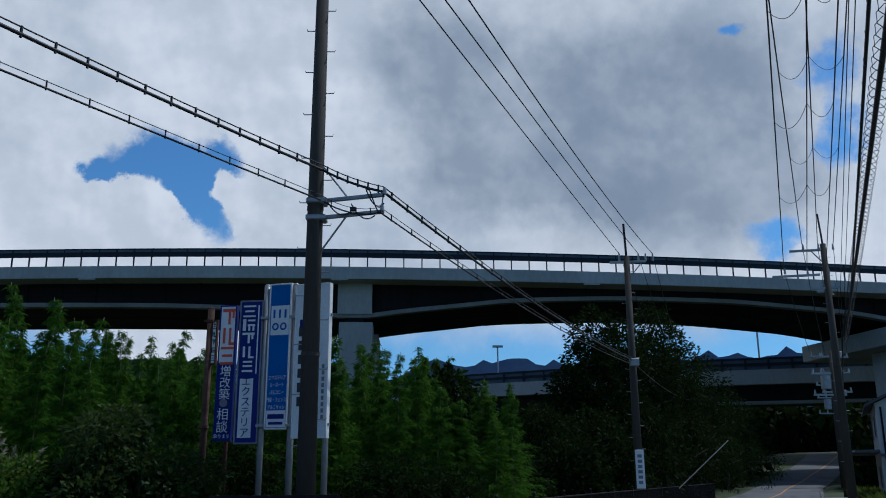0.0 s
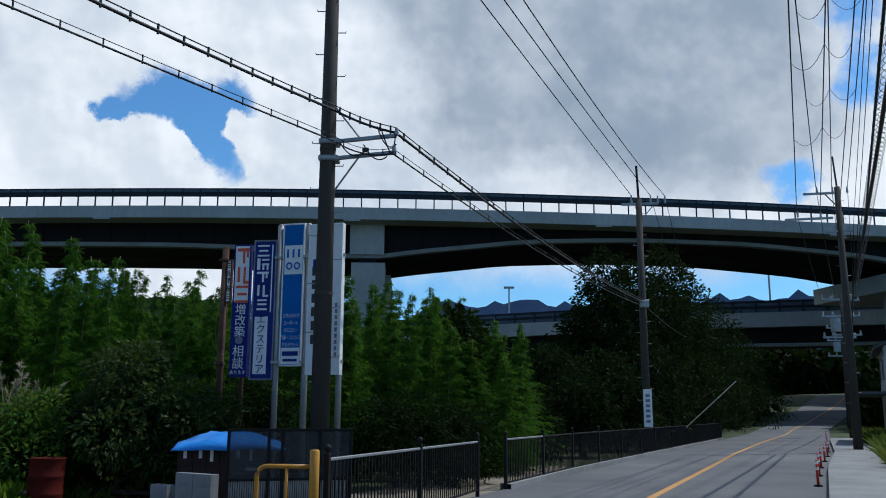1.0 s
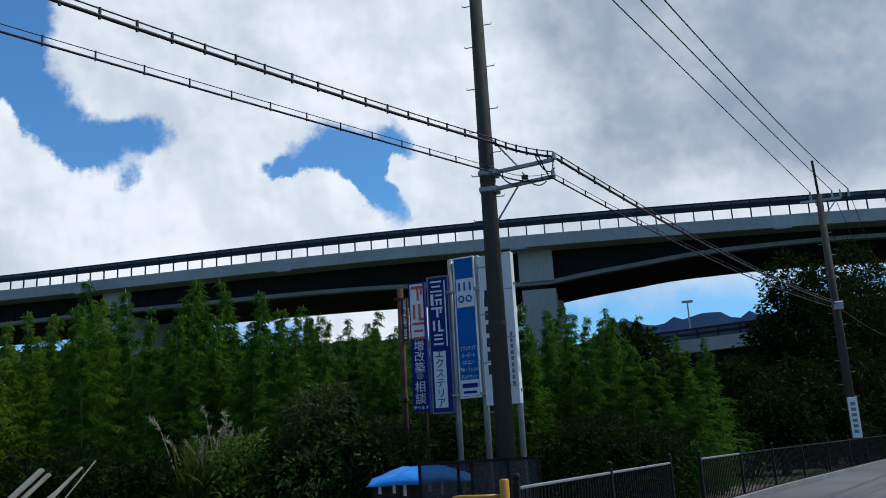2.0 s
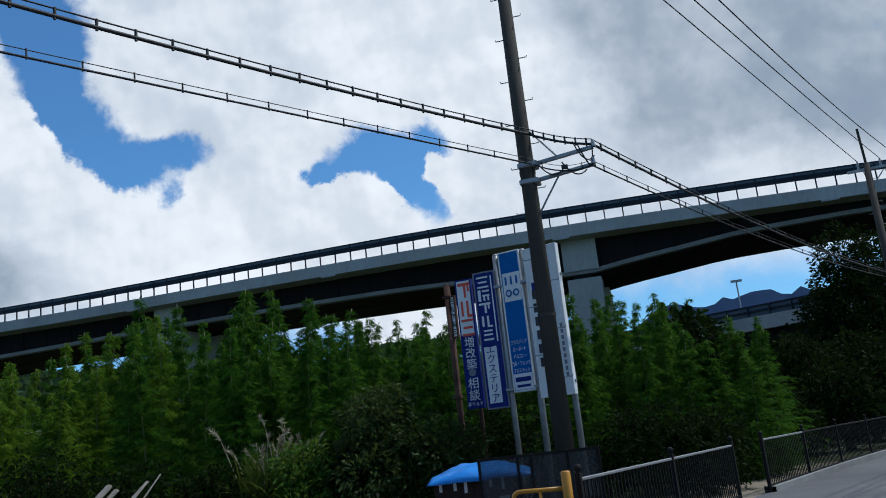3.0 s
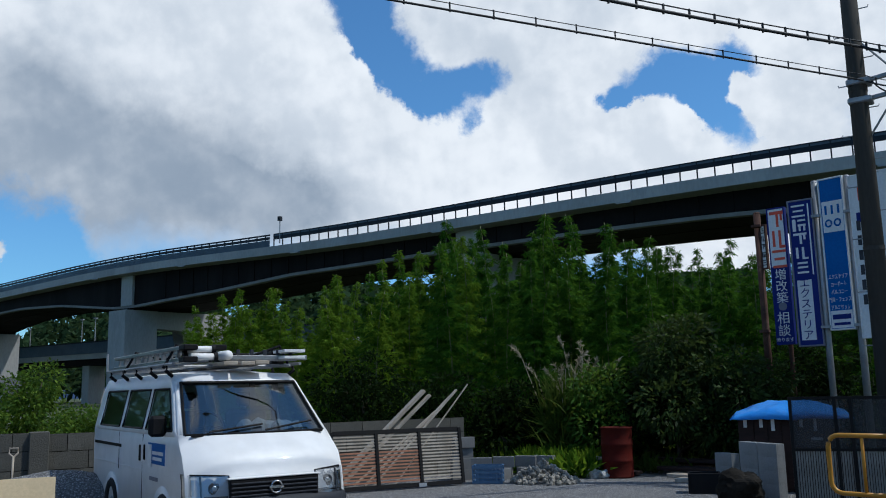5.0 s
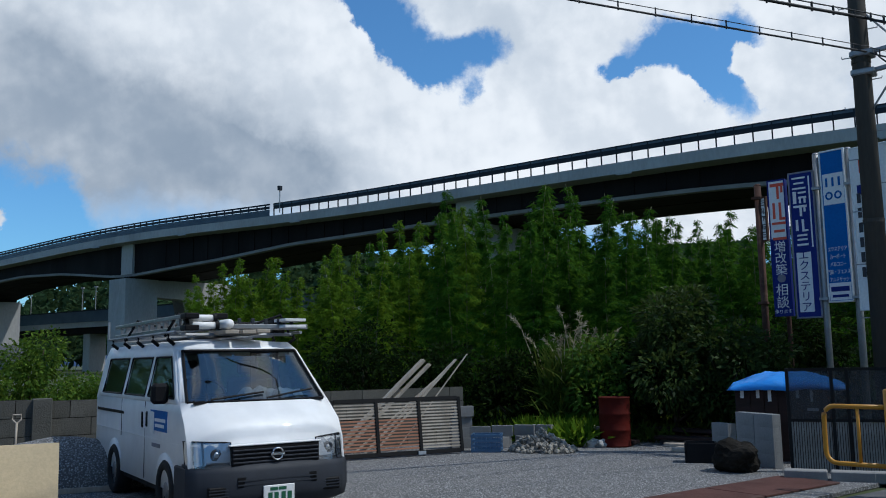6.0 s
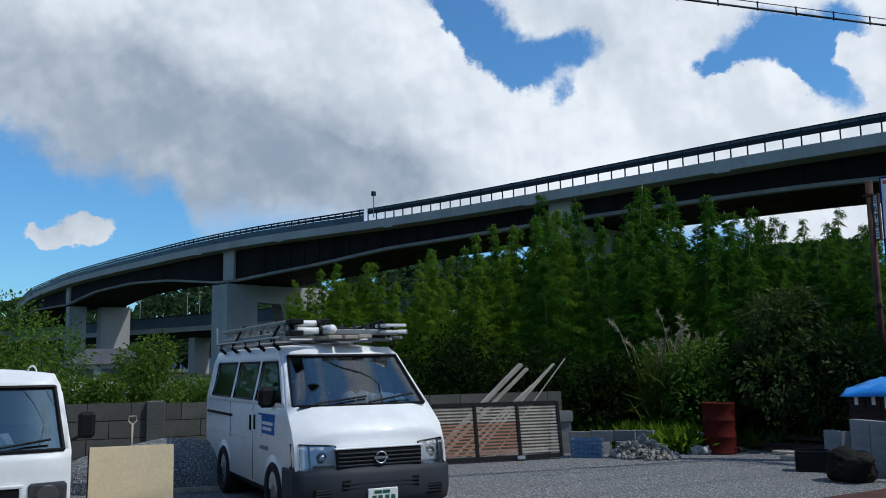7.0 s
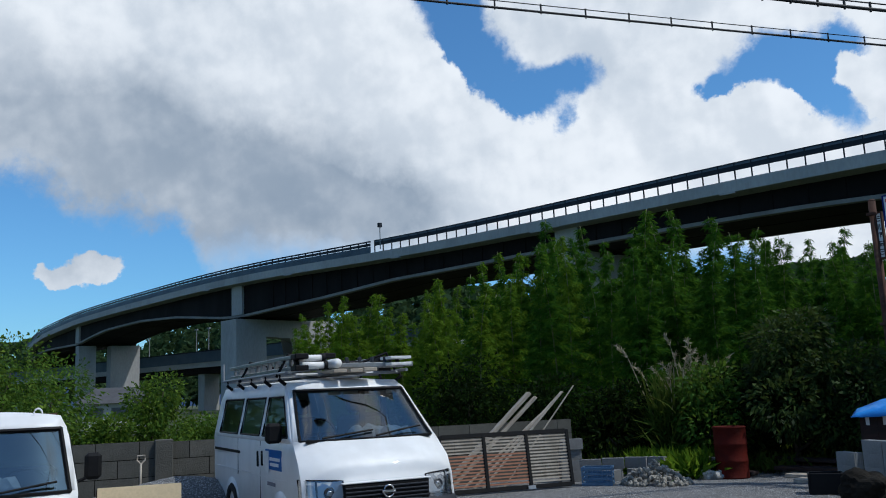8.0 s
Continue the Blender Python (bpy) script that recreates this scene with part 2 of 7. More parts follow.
M = dict(
    gravel=gravel_material(),
    grass=material("grassy earth", (0.06, 0.075, 0.025), (0.035, 0.05, 0.015), 0.95, scale=0.3, fine=9, bump=0.6),
    asphalt=material("grey worn asphalt", (0.14, 0.14, 0.14), (0.105, 0.105, 0.108), 0.88, scale=0.25, fine=70, bump=0.35, dirt=(0.19, 0.185, 0.175)),
    pave=material("pavement concrete", (0.27, 0.265, 0.255), (0.20, 0.197, 0.19), 0.9, scale=0.8, fine=40),
    orange=material("worn orange road paint", (0.62, 0.30, 0.07), (0.48, 0.25, 0.09), 0.8, scale=3, fine=50, dirt=(0.2, 0.17, 0.14)),
    concrete=material("weathered bridge concrete", (0.41, 0.405, 0.40), (0.33, 0.327, 0.322), 0.85, scale=0.12, fine=3, bump=0.1, stretch=(1, 1, 0.35), dirt=(0.15, 0.15, 0.147), spec=0.2),
    # near-black colour carries the shade under the deck; the flange tone its lit edge
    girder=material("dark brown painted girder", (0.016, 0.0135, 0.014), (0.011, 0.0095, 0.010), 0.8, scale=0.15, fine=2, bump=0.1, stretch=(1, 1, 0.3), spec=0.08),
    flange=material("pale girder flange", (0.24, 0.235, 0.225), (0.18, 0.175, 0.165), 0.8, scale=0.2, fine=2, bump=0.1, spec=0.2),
    rail=material("dark blue grey rail", (0.018, 0.024, 0.034), None, 0.6, 0.1, spec=0.2, scale=1, fine=9, bump=0.05),
    screen=material("blue grey noise screen", (0.085, 0.115, 0.15), (0.065, 0.09, 0.12), 0.55, spec=0.2, scale=0.3, fine=4, bump=0.03),
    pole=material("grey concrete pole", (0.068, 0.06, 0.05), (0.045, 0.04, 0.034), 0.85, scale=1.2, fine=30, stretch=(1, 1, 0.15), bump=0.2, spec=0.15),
    steel=material("galvanised steel", (0.36, 0.37, 0.38), (0.27, 0.28, 0.29), 0.5, 0.55, scale=3, fine=40, bump=0.05),
    wire=material("black cable", (0.018, 0.018, 0.02), None, 0.6, scale=4, fine=30),
    iron=material("black painted iron", (0.010, 0.010, 0.011), (0.016, 0.015, 0.014), 0.65, 0.0, scale=3, fine=40, bump=0.1, spec=0.15),
    rust=material("rusty steel", (0.10, 0.042, 0.026), (0.055, 0.026, 0.018), 0.85, 0.1, scale=4, fine=40, bump=0.4, dirt=(0.28, 0.20, 0.13)),
    drum=material("faded red oxide paint", (0.095, 0.011, 0.007), (0.065, 0.010, 0.007), 0.7, 0.0, scale=4, fine=40, bump=0.2, dirt=(0.08, 0.035, 0.025), spec=0.08),
    white=material("white enamel", (0.80, 0.80, 0.79), (0.775, 0.775, 0.76), 0.42, scale=0.8, fine=3, bump=0.0, spec=0.35, coat=0.1),
    sign_white=material("weathered white sign sheet", (0.82, 0.82, 0.81), (0.74, 0.74, 0.73), 0.5, scale=2, fine=25, bump=0.03, dirt=(0.45, 0.44, 0.42), dirt_amount=0.35),
    sign_blue=material("bright blue sign sheet", (0.008, 0.13, 0.42), (0.008, 0.11, 0.36), 0.4, scale=1, fine=20, bump=0.02, spec=0.12),
    sign_navy=material("navy blue sign sheet", (0.014, 0.026, 0.19), (0.012, 0.022, 0.16), 0.45, scale=1.5, fine=20, bump=0.02, spec=0.12),
    sign_red=material("faded red sign letter", (0.72, 0.08, 0.035), (0.62, 0.09, 0.05), 0.5, scale=3, fine=20, bump=0.02),
    sign_grey=material("grey sign print", (0.22, 0.22, 0.27), None, 0.5, scale=3, fine=20, bump=0.02),
    sign_black=material("dark sign print", (0.03, 0.03, 0.04), None, 0.5, scale=3, fine=20, bump=0.02),
    yellow=material("yellow enamel", (0.56, 0.26, 0.025), (0.48, 0.22, 0.02), 0.4, scale=3, fine=30, bump=0.03, dirt=(0.35, 0.2, 0.06), dirt_amount=0.4),
    tarp=material("blue plastic sheet", (0.02, 0.22, 0.66), (0.03, 0.26, 0.70), 0.45, scale=4, fine=18, bump=0.5),
    dark_wood=material("dark stained boards", (0.035, 0.014, 0.011), (0.022, 0.012, 0.01), 0.8, scale=2, fine=25, stretch=(1, 1, 5)),
    wicker=material("grey woven cane slat", (0.34, 0.33, 0.30), (0.16, 0.155, 0.14), 0.85, scale=8, fine=30, stretch=(1, 1, 0.3), bump=0.4, jitter=0.5),
    dark_pane=sheet_material("smoked plastic pane", 0.05, 0.5),
    side_glass=glass_material("green side glass", (0.45, 0.60, 0.42), 0.02, 0.07),
    plate_green=material("green plate paint", (0.02, 0.12, 0.06), None, 0.5, scale=3, fine=20, bump=0.0),
    pale_block=material("pale grey concrete block", (0.28, 0.29, 0.29), (0.20, 0.21, 0.21), 0.9, scale=2, fine=40, bump=0.4, jitter=0.2),
    block=material("grey concrete block", (0.24, 0.24, 0.235), (0.17, 0.17, 0.165), 0.92, scale=2.0, fine=45, bump=0.5, dirt=(0.14, 0.14, 0.125), jitter=0.3),
    wall_block=material("old mossy concrete block", (0.12, 0.117, 0.10), (0.075, 0.073, 0.062), 0.95, scale=1.2, fine=40, bump=0.5, dirt=(0.06, 0.06, 0.045), jitter=0.35),
    stone=material("dark boulder", (0.022, 0.019, 0.015), (0.012, 0.011, 0.009), 0.9, spec=0.1, scale=3, fine=18, bump=0.8),
    rubble=material("pale broken stone", (0.40, 0.37, 0.31), (0.26, 0.24, 0.20), 0.92, scale=5, fine=40, bump=0.5, jitter=0.6),
    timber=material("weathered pale timber", (0.48, 0.42, 0.34), (0.34, 0.29, 0.23), 0.8, scale=4, fine=30, stretch=(1, 1, 0.2), bump=0.3),
    ply=material("cream painted board", (0.66, 0.53, 0.33), (0.60, 0.48, 0.30), 0.7, scale=1.5, fine=30, bump=0.1, dirt=(0.42, 0.32, 0.2), dirt_amount=0.3),
    copper_slat=material("wood toned aluminium slat", (0.42, 0.19, 0.11), (0.36, 0.16, 0.09), 0.5, 0.2, scale=3, fine=30, bump=0.05),
    plate=material("rusty red road plate", (0.105, 0.05, 0.042), (0.075, 0.038, 0.032), 0.8, 0.0, spec=0.1, scale=1.3, fine=30, bump=0.3, dirt=(0.2, 0.17, 0.15)),
    crate=material("blue plastic crate", (0.10, 0.20, 0.32), (0.08, 0.16, 0.27), 0.5, scale=3, fine=20, bump=0.05),
    black_plastic=material("black plastic", (0.013, 0.013, 0.014), None, 0.6, spec=0.12, scale=3, fine=40, bump=0.1),
    bumper=material("dark grey bumper plastic", (0.035, 0.040, 0.050), (0.03, 0.034, 0.042), 0.6, spec=0.2, scale=2, fine=90, bump=0.1),
    tyre=material("black rubber", (0.02, 0.02, 0.02), None, 0.9, scale=6, fine=60, bump=0.3),
    chrome=material("chrome", (0.62, 0.62, 0.63), None, 0.3, 1.0, scale=2, fine=20, bump=0.0),
    silver=material("dull aluminium", (0.34, 0.345, 0.35), (0.26, 0.265, 0.27), 0.4, 0.7, scale=3, fine=30, bump=0.05),
    seat=material("grey seat cloth", (0.05, 0.058, 0.07), None, 0.9, scale=5, fine=80, bump=0.3),
    paper=material("white paper and bags", (0.55, 0.54, 0.5), (0.38, 0.37, 0.34), 0.8, scale=5, fine=20, bump=0.3),
    # the blue of distance haze is painted into the ridge's base colour
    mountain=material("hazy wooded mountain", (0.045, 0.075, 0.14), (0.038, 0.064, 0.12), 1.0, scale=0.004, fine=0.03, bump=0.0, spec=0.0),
    house=material("pale house render", (0.5, 0.5, 0.49), (0.42, 0.42, 0.41), 0.85, scale=0.6, fine=20, bump=0.1),
    roof=material("dark roof sheet", (0.07, 0.07, 0.075), None, 0.7, scale=1, fine=20),
    bark=material("brown bark", (0.09, 0.07, 0.05), (0.05, 0.04, 0.03), 0.95, scale=6, fine=40, stretch=(1, 1, 0.3), bump=0.6),
    culm=material("green bamboo cane", (0.10, 0.14, 0.04), (0.13, 0.13, 0.05), 0.5, scale=2, fine=20, bump=0.05),
    red_post=material("red plastic post", (0.55, 0.05, 0.03), (0.45, 0.05, 0.03), 0.5, scale=3, fine=20, bump=0.03),
    plume=material("pale grass plume", (0.42, 0.37, 0.24), (0.28, 0.24, 0.15), 0.9, scale=6, fine=40),
    bamboo_leaf=leaf_material("bamboo leaf", (0.006, 0.032, 0.003), (0.028, 0.110, 0.010), (0.11, 0.22, 0.018), 0.45),
    # lighter copy of the bamboo leaf, with sunlight put into its colour
    sunlit_leaf=leaf_material("young bamboo leaf", (0.018, 0.062, 0.004), (0.085, 0.19, 0.014), (0.22, 0.32, 0.025), 0.45),
    # near black: the shade of backlit foliage is put into this leaf colour
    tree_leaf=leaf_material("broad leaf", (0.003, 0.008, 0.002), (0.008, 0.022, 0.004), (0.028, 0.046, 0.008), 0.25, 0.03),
    # brighter green stands in for sunlight falling on the bushes
    bush_leaf=leaf_material("light bush leaf", (0.018, 0.055, 0.007), (0.07, 0.16, 0.018), (0.19, 0.27, 0.035), 0.4, 0.12),
    # half-lit tone painted between the shaded and the sunlit leaf
    shrub_leaf=leaf_material("glossy shrub leaf", (0.006, 0.018, 0.003), (0.022, 0.054, 0.009), (0.11, 0.15, 0.035), 0.3, 0.15),
    weed_leaf=leaf_material("weed blade", (0.035, 0.075, 0.010), (0.085, 0.13, 0.02), (0.19, 0.20, 0.04)),
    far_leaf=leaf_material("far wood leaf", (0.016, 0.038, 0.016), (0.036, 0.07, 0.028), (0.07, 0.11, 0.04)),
    glass=glass_material("window glass", (0.42, 0.52, 0.60), 0.01, 0.2),
    earth=material("pale trodden earth", (0.26, 0.22, 0.16), (0.17, 0.145, 0.105), 0.95, scale=0.9, fine=18, bump=0.4),
    lamp_glass=glass_material("lamp glass", (0.8, 0.82, 0.84), 0.08),
)

# ---------------------------------------------------------------- mesh helpers


def mesh_of(name, verts, faces, mat, smooth=False):
    me = bpy.data.meshes.new(name)
    me.from_pydata([tuple(v) for v in verts], [], faces)
    me.materials.append(M[mat])
    if smooth:
        me.polygons.foreach_set("use_smooth", [True] * len(me.polygons))
    me.update()
    return me


def part(name, bm, mat, parent=None, label="", smooth=False):
    """Links a bmesh, or a mesh, as one object under a thing or a part."""
    if isinstance(bm, bmesh.types.BMesh):
        me = bpy.data.meshes.new(name)
        bmesh.ops.recalc_face_normals(bm, faces=bm.faces)
        bm.to_mesh(me)
        bm.free()
        me.materials.append(M[mat])
        if smooth:
            me.polygons.foreach_set("use_smooth", [True] * len(me.polygons))
    else:
        me = bm
    ob = new(name, me)
    ob.parent = parent
    if label:
        tagged(ob, label)
    return ob


def thing(name, label, category, m=None, group="", kind=""):
    ob = new(name)
    ob.empty_display_size = 0.2
    if m is not None:
        ob.matrix_world = m
    return tagged(ob, label, category, group, kind)


def box(bm, x0, x1, y0, y1, z0, z1, bevel=0.0, m=None):
    r = bmesh.ops.create_cube(bm, size=1)["verts"]
    for v in r:
        v.co = Vector(((x0 + x1) / 2 + v.co.x * (x1 - x0), (y0 + y1) / 2 + v.co.y * (y1 - y0), (z0 + z1) / 2 + v.co.z * (z1 - z0)))
    if bevel:
        edges = list({e for v in r for e in v.link_edges})
        out = bmesh.ops.bevel(bm, geom=edges, offset=bevel, segments=1, affect="EDGES")
        r = list({v for f in out["faces"] for v in f.verts} | {v for v in r if v.is_valid})
    if m is not None:
        bmesh.ops.transform(bm, matrix=m, verts=r)
    return bm


def boxes(*rows, bevel=0.0):
    bm = bmesh.new()
    for row in rows:
        box(bm, *row, bevel=bevel)
    return bm


def tube(bm, points, radius, sides=8, caps=True):
    """A round bar along points; radius a number or one for each point."""
    pts = [Vector(p) for p in points]
    rad = radius if isinstance(radius, (list, tuple)) else [radius] * len(pts)
    rings = []
    up = Vector((0, 0, 1))
    for i, p in enumerate(pts):
        d = (pts[min(i + 1, len(pts) - 1)] - pts[max(i - 1, 0)]).normalized()
        a = d.cross(up if abs(d.z) < 0.95 else Vector((1, 0, 0))).normalized()
        b = d.cross(a)
        rings.append([bm.verts.new(p + (a * math.cos(k * math.tau / sides) + b * math.sin(k * math.tau / sides)) * rad[i]) for k in range(sides)])
    for r, s in zip(rings, rings[1:]):
        for k in range(sides):
            bm.faces.new((r[k], r[(k + 1) % sides], s[(k + 1) % sides], s[k]))
    if caps:
        bm.faces.new(rings[0])
        bm.faces.new(rings[-1])
    return bm


def tubes(*rows, sides=8):
    bm = bmesh.new()
    for points, radius in rows:
        tube(bm, points, radius, sides)
    return bm


def slab(outline, z0, z1):
    """A flat piece of any outline, z0 to z1."""
    bm = bmesh.new()
    lo = [bm.verts.new((x, y, z0)) for x, y in outline]
    hi = [bm.verts.new((x, y, z1)) for x, y in outline]
    n = len(outline)
    bm.faces.new(lo), bm.faces.new(hi)
    for i in range(n):
        bm.faces.new((lo[i], lo[(i + 1) % n], hi[(i + 1) % n], hi[i]))
    return bm


# ---------------------------------------------------------------- ground, road, lot
ROAD = np.array([-60, -30, 0, 10, 18.5, 27, 38, 52, 68, 88, 110, 140.0])              # y along the road
ROAD_L = np.array([-27.5, -16.8, -6.1, -2.3, 0.75, 4.6, 9.3, 15.6, 22.6, 31.6, 43, 60.0])
ROAD_M = np.array([-24.5, -13.8, -3.1, 0.9, 4.4, 7.95, 12.5, 18.6, 25.9, 35.0, 47, 65.0])
ROAD_R = np.array([-21.4, -10.7, -0.35, 4.3, 8.0, 11.7, 16.8, 22.8, 29.8, 38.5, 50.5, 69.0])


def rise(y):
    return 0.0011 * max(0.0, y - 72) ** 2 if y < 140 else 5.1


def strip(name, xs0, xs1, ys, z, mat, lift=0.0, label=""):
    """A sheet between two lines along the road, with a thickness of 3 cm."""
    ys2 = np.linspace(ys[0], ys[-1], 61)
    a, b = np.interp(ys2, ROAD, xs0), np.interp(ys2, ROAD, xs1)
    v, f = [], []
    for y, p, q in zip(ys2, a, b):
        h = rise(y) + z
        v += [(p, y, h), (q, y, h), (p, y, h - 0.05 - lift), (q, y, h - 0.05 - lift)]
    for i in range(len(ys2) - 1):
        k = 4 * i
        f += [(k, k + 1, k + 5, k + 4), (k + 2, k, k + 4, k + 6), (k + 1, k + 3, k + 7, k + 5)]
    ob = new(name, mesh_of(name, v, f, mat))
    return tagged(ob, label, name, kind="structure")


def ground_sheet():
    """One sheet to the horizon, with the road's rise under the viaduct."""
    xs = np.concatenate([[-4000, -1500, -600, -300], np.linspace(-200, 160, 61), [300, 600, 1500, 4000]])
    ys = np.concatenate([[-4000, -1000, -300], np.linspace(-100, 260, 61), [400, 800, 1500, 4000]])
    v = []
    for y in ys:
        for x in xs:
            along = np.interp(y, ROAD, ROAD_M)
            near = math.exp(-((x - along) / 40) ** 2)
            z = -0.06 + rise(min(y, 140)) * near
            v.append((x, y, z))
    w_ = len(xs)
    f = [(j * w_ + i, j * w_ + i + 1, (j + 1) * w_ + i + 1, (j + 1) * w_ + i) for j in range(len(ys) - 1) for i in range(w_ - 1)]
    ob = new("ground", mesh_of("ground", v, f, "grass", True))
    return tagged(ob, "earth overgrown with low grass and weeds", "ground", kind="structure")


ground_sheet()
strip("road", ROAD_L, ROAD_R, (-60, 138), 0.0, "asphalt", label="worn grey asphalt two-lane road")
strip("road_line", ROAD_M - 0.09, ROAD_M + 0.09, (-60, 136), 0.006, "orange", label="worn orange centre line painted on the asphalt")
strip("pavement", ROAD_R + 0.004, ROAD_R + 1.9, (-60, 60), 0.14, "pave", 0.1, label="pale concrete pavement behind a raised kerb")
lot = part("gravel_lot", slab([(-2.6, 9.7), (-1.75, 12.6), (-3.0, 13.6), (-4.4, 16.9), (-9.2, 15.6), (-12.4, 13.2), (-16.6, 9.6), (-19.5, 2.0), (-22, -8), (-9.0, -8), (-6.3, 0)], -0.05, 0.0), "gravel")
tagged(lot, "yard of loose crushed grey gravel", "gravel", kind="structure")

path_ = part("earth_path", slab([(-1.3, 12.9), (-0.55, 14.4), (0.55, 18.0), (2.5, 22.8), (5.0, 28.6), (3.2, 29), (0.2, 23.8), (-2.2, 18)], -0.06, -0.02), "earth")
tagged(path_, "pale trodden earth behind the railing", "path", kind="structure")

# ---------------------------------------------------------------- the viaduct
BX = [-420, -330, -278, -229, -200, -178, -155, -136, -119, -106, -83, -62, -44, -30, -14, 0, 14, 27, 40, 52, 80, 140, 220]
BY = [186, 143, 125, 112.5, 107.5, 104.3, 101.3, 99.5, 98.6, 98.2, 97.3, 96.2, 94.6, 93.4, 92.4, 93.0, 94.4, 96.0, 97.9, 99.8, 105, 119, 142]
BZ = [25.6, 26.8, 27.71, 27.98, 28.0, 27.95, 27.99, 27.82, 27.48, 27.08, 26.62, 26.53, 26.38, 26.2, 25.91, 25.83, 25.83, 25.85, 25.78, 25.71, 25.7, 25.6, 25.4]
PIERS = [-236, -142, -62.5, -8.4, 60.0, 120]


def smooth_line(x):
    k = np.linspace(-9, 9, 7)
    return float(np.mean(np.interp(x + k, BX, BY))), float(np.mean(np.interp(x + k, BX, BZ)))


def bridge_point(x, out=0.0):
    """The point of the parapet's outer top line at x, moved across the deck by out."""
    y, z = smooth_line(x)
    y2, _ = smooth_line(x + 1)
    n = Vector((-(y2 - y), 1, 0)).normalized()
    return Vector((x, y, z)) + n * out


def haunch(x):
    """Girder depth under the slab: deep at the piers, slender at mid-span."""
    xs = [-300, -236, -212, -188, -169, -147, -139, -116, -97, -81, -69, -45, -30, -20, -10, -7, -4, 2.5, 9, 16, 23, 36, 43, 51, 57, 61, 72, 90, 120, 200]
    hs = [2.4, 4.6, 2.8, 2.6, 3.5, 5.7, 5.8, 4.5, 2.9, 2.5, 2.3, 2.3, 2.4, 2.7, 3.5, 3.6, 2.95, 2.25, 1.46, 1.13, 0.9, 0.9, 1.28, 1.75, 2.6, 3.0, 1.6, 1.2, 3.6, 1.5]
    return float(np.mean([np.interp(x + k, xs, hs) for k in (-2, -1, 0, 1, 2)]))


def sweep(section, x0, x1, step, mat, name, parent, closed=True, label=""):
    """section(x) gives (across, down) pairs; swept along the bridge."""
    xs = np.arange(x0, x1 + 0.01, step)
    v, f = [], []
    for x in xs:
        rows = section(x)
        for o, d in rows:
            p = bridge_point(x, o)
            v.append((p.x, p.y, p.z - d))
    n = len(section(xs[0]))
    for i in range(len(xs) - 1):
        for k in range(n if closed else n - 1):
            k2 = (k + 1) % n
            f.append((i * n + k, i * n + k2, (i + 1) * n + k2, (i + 1) * n + k))
    f.append(tuple(range(n)))
    f.append(tuple((len(xs) - 1) * n + k for k in reversed(range(n))))
    return part(name, mesh_of(name, v, f, mat), mat, parent, label)


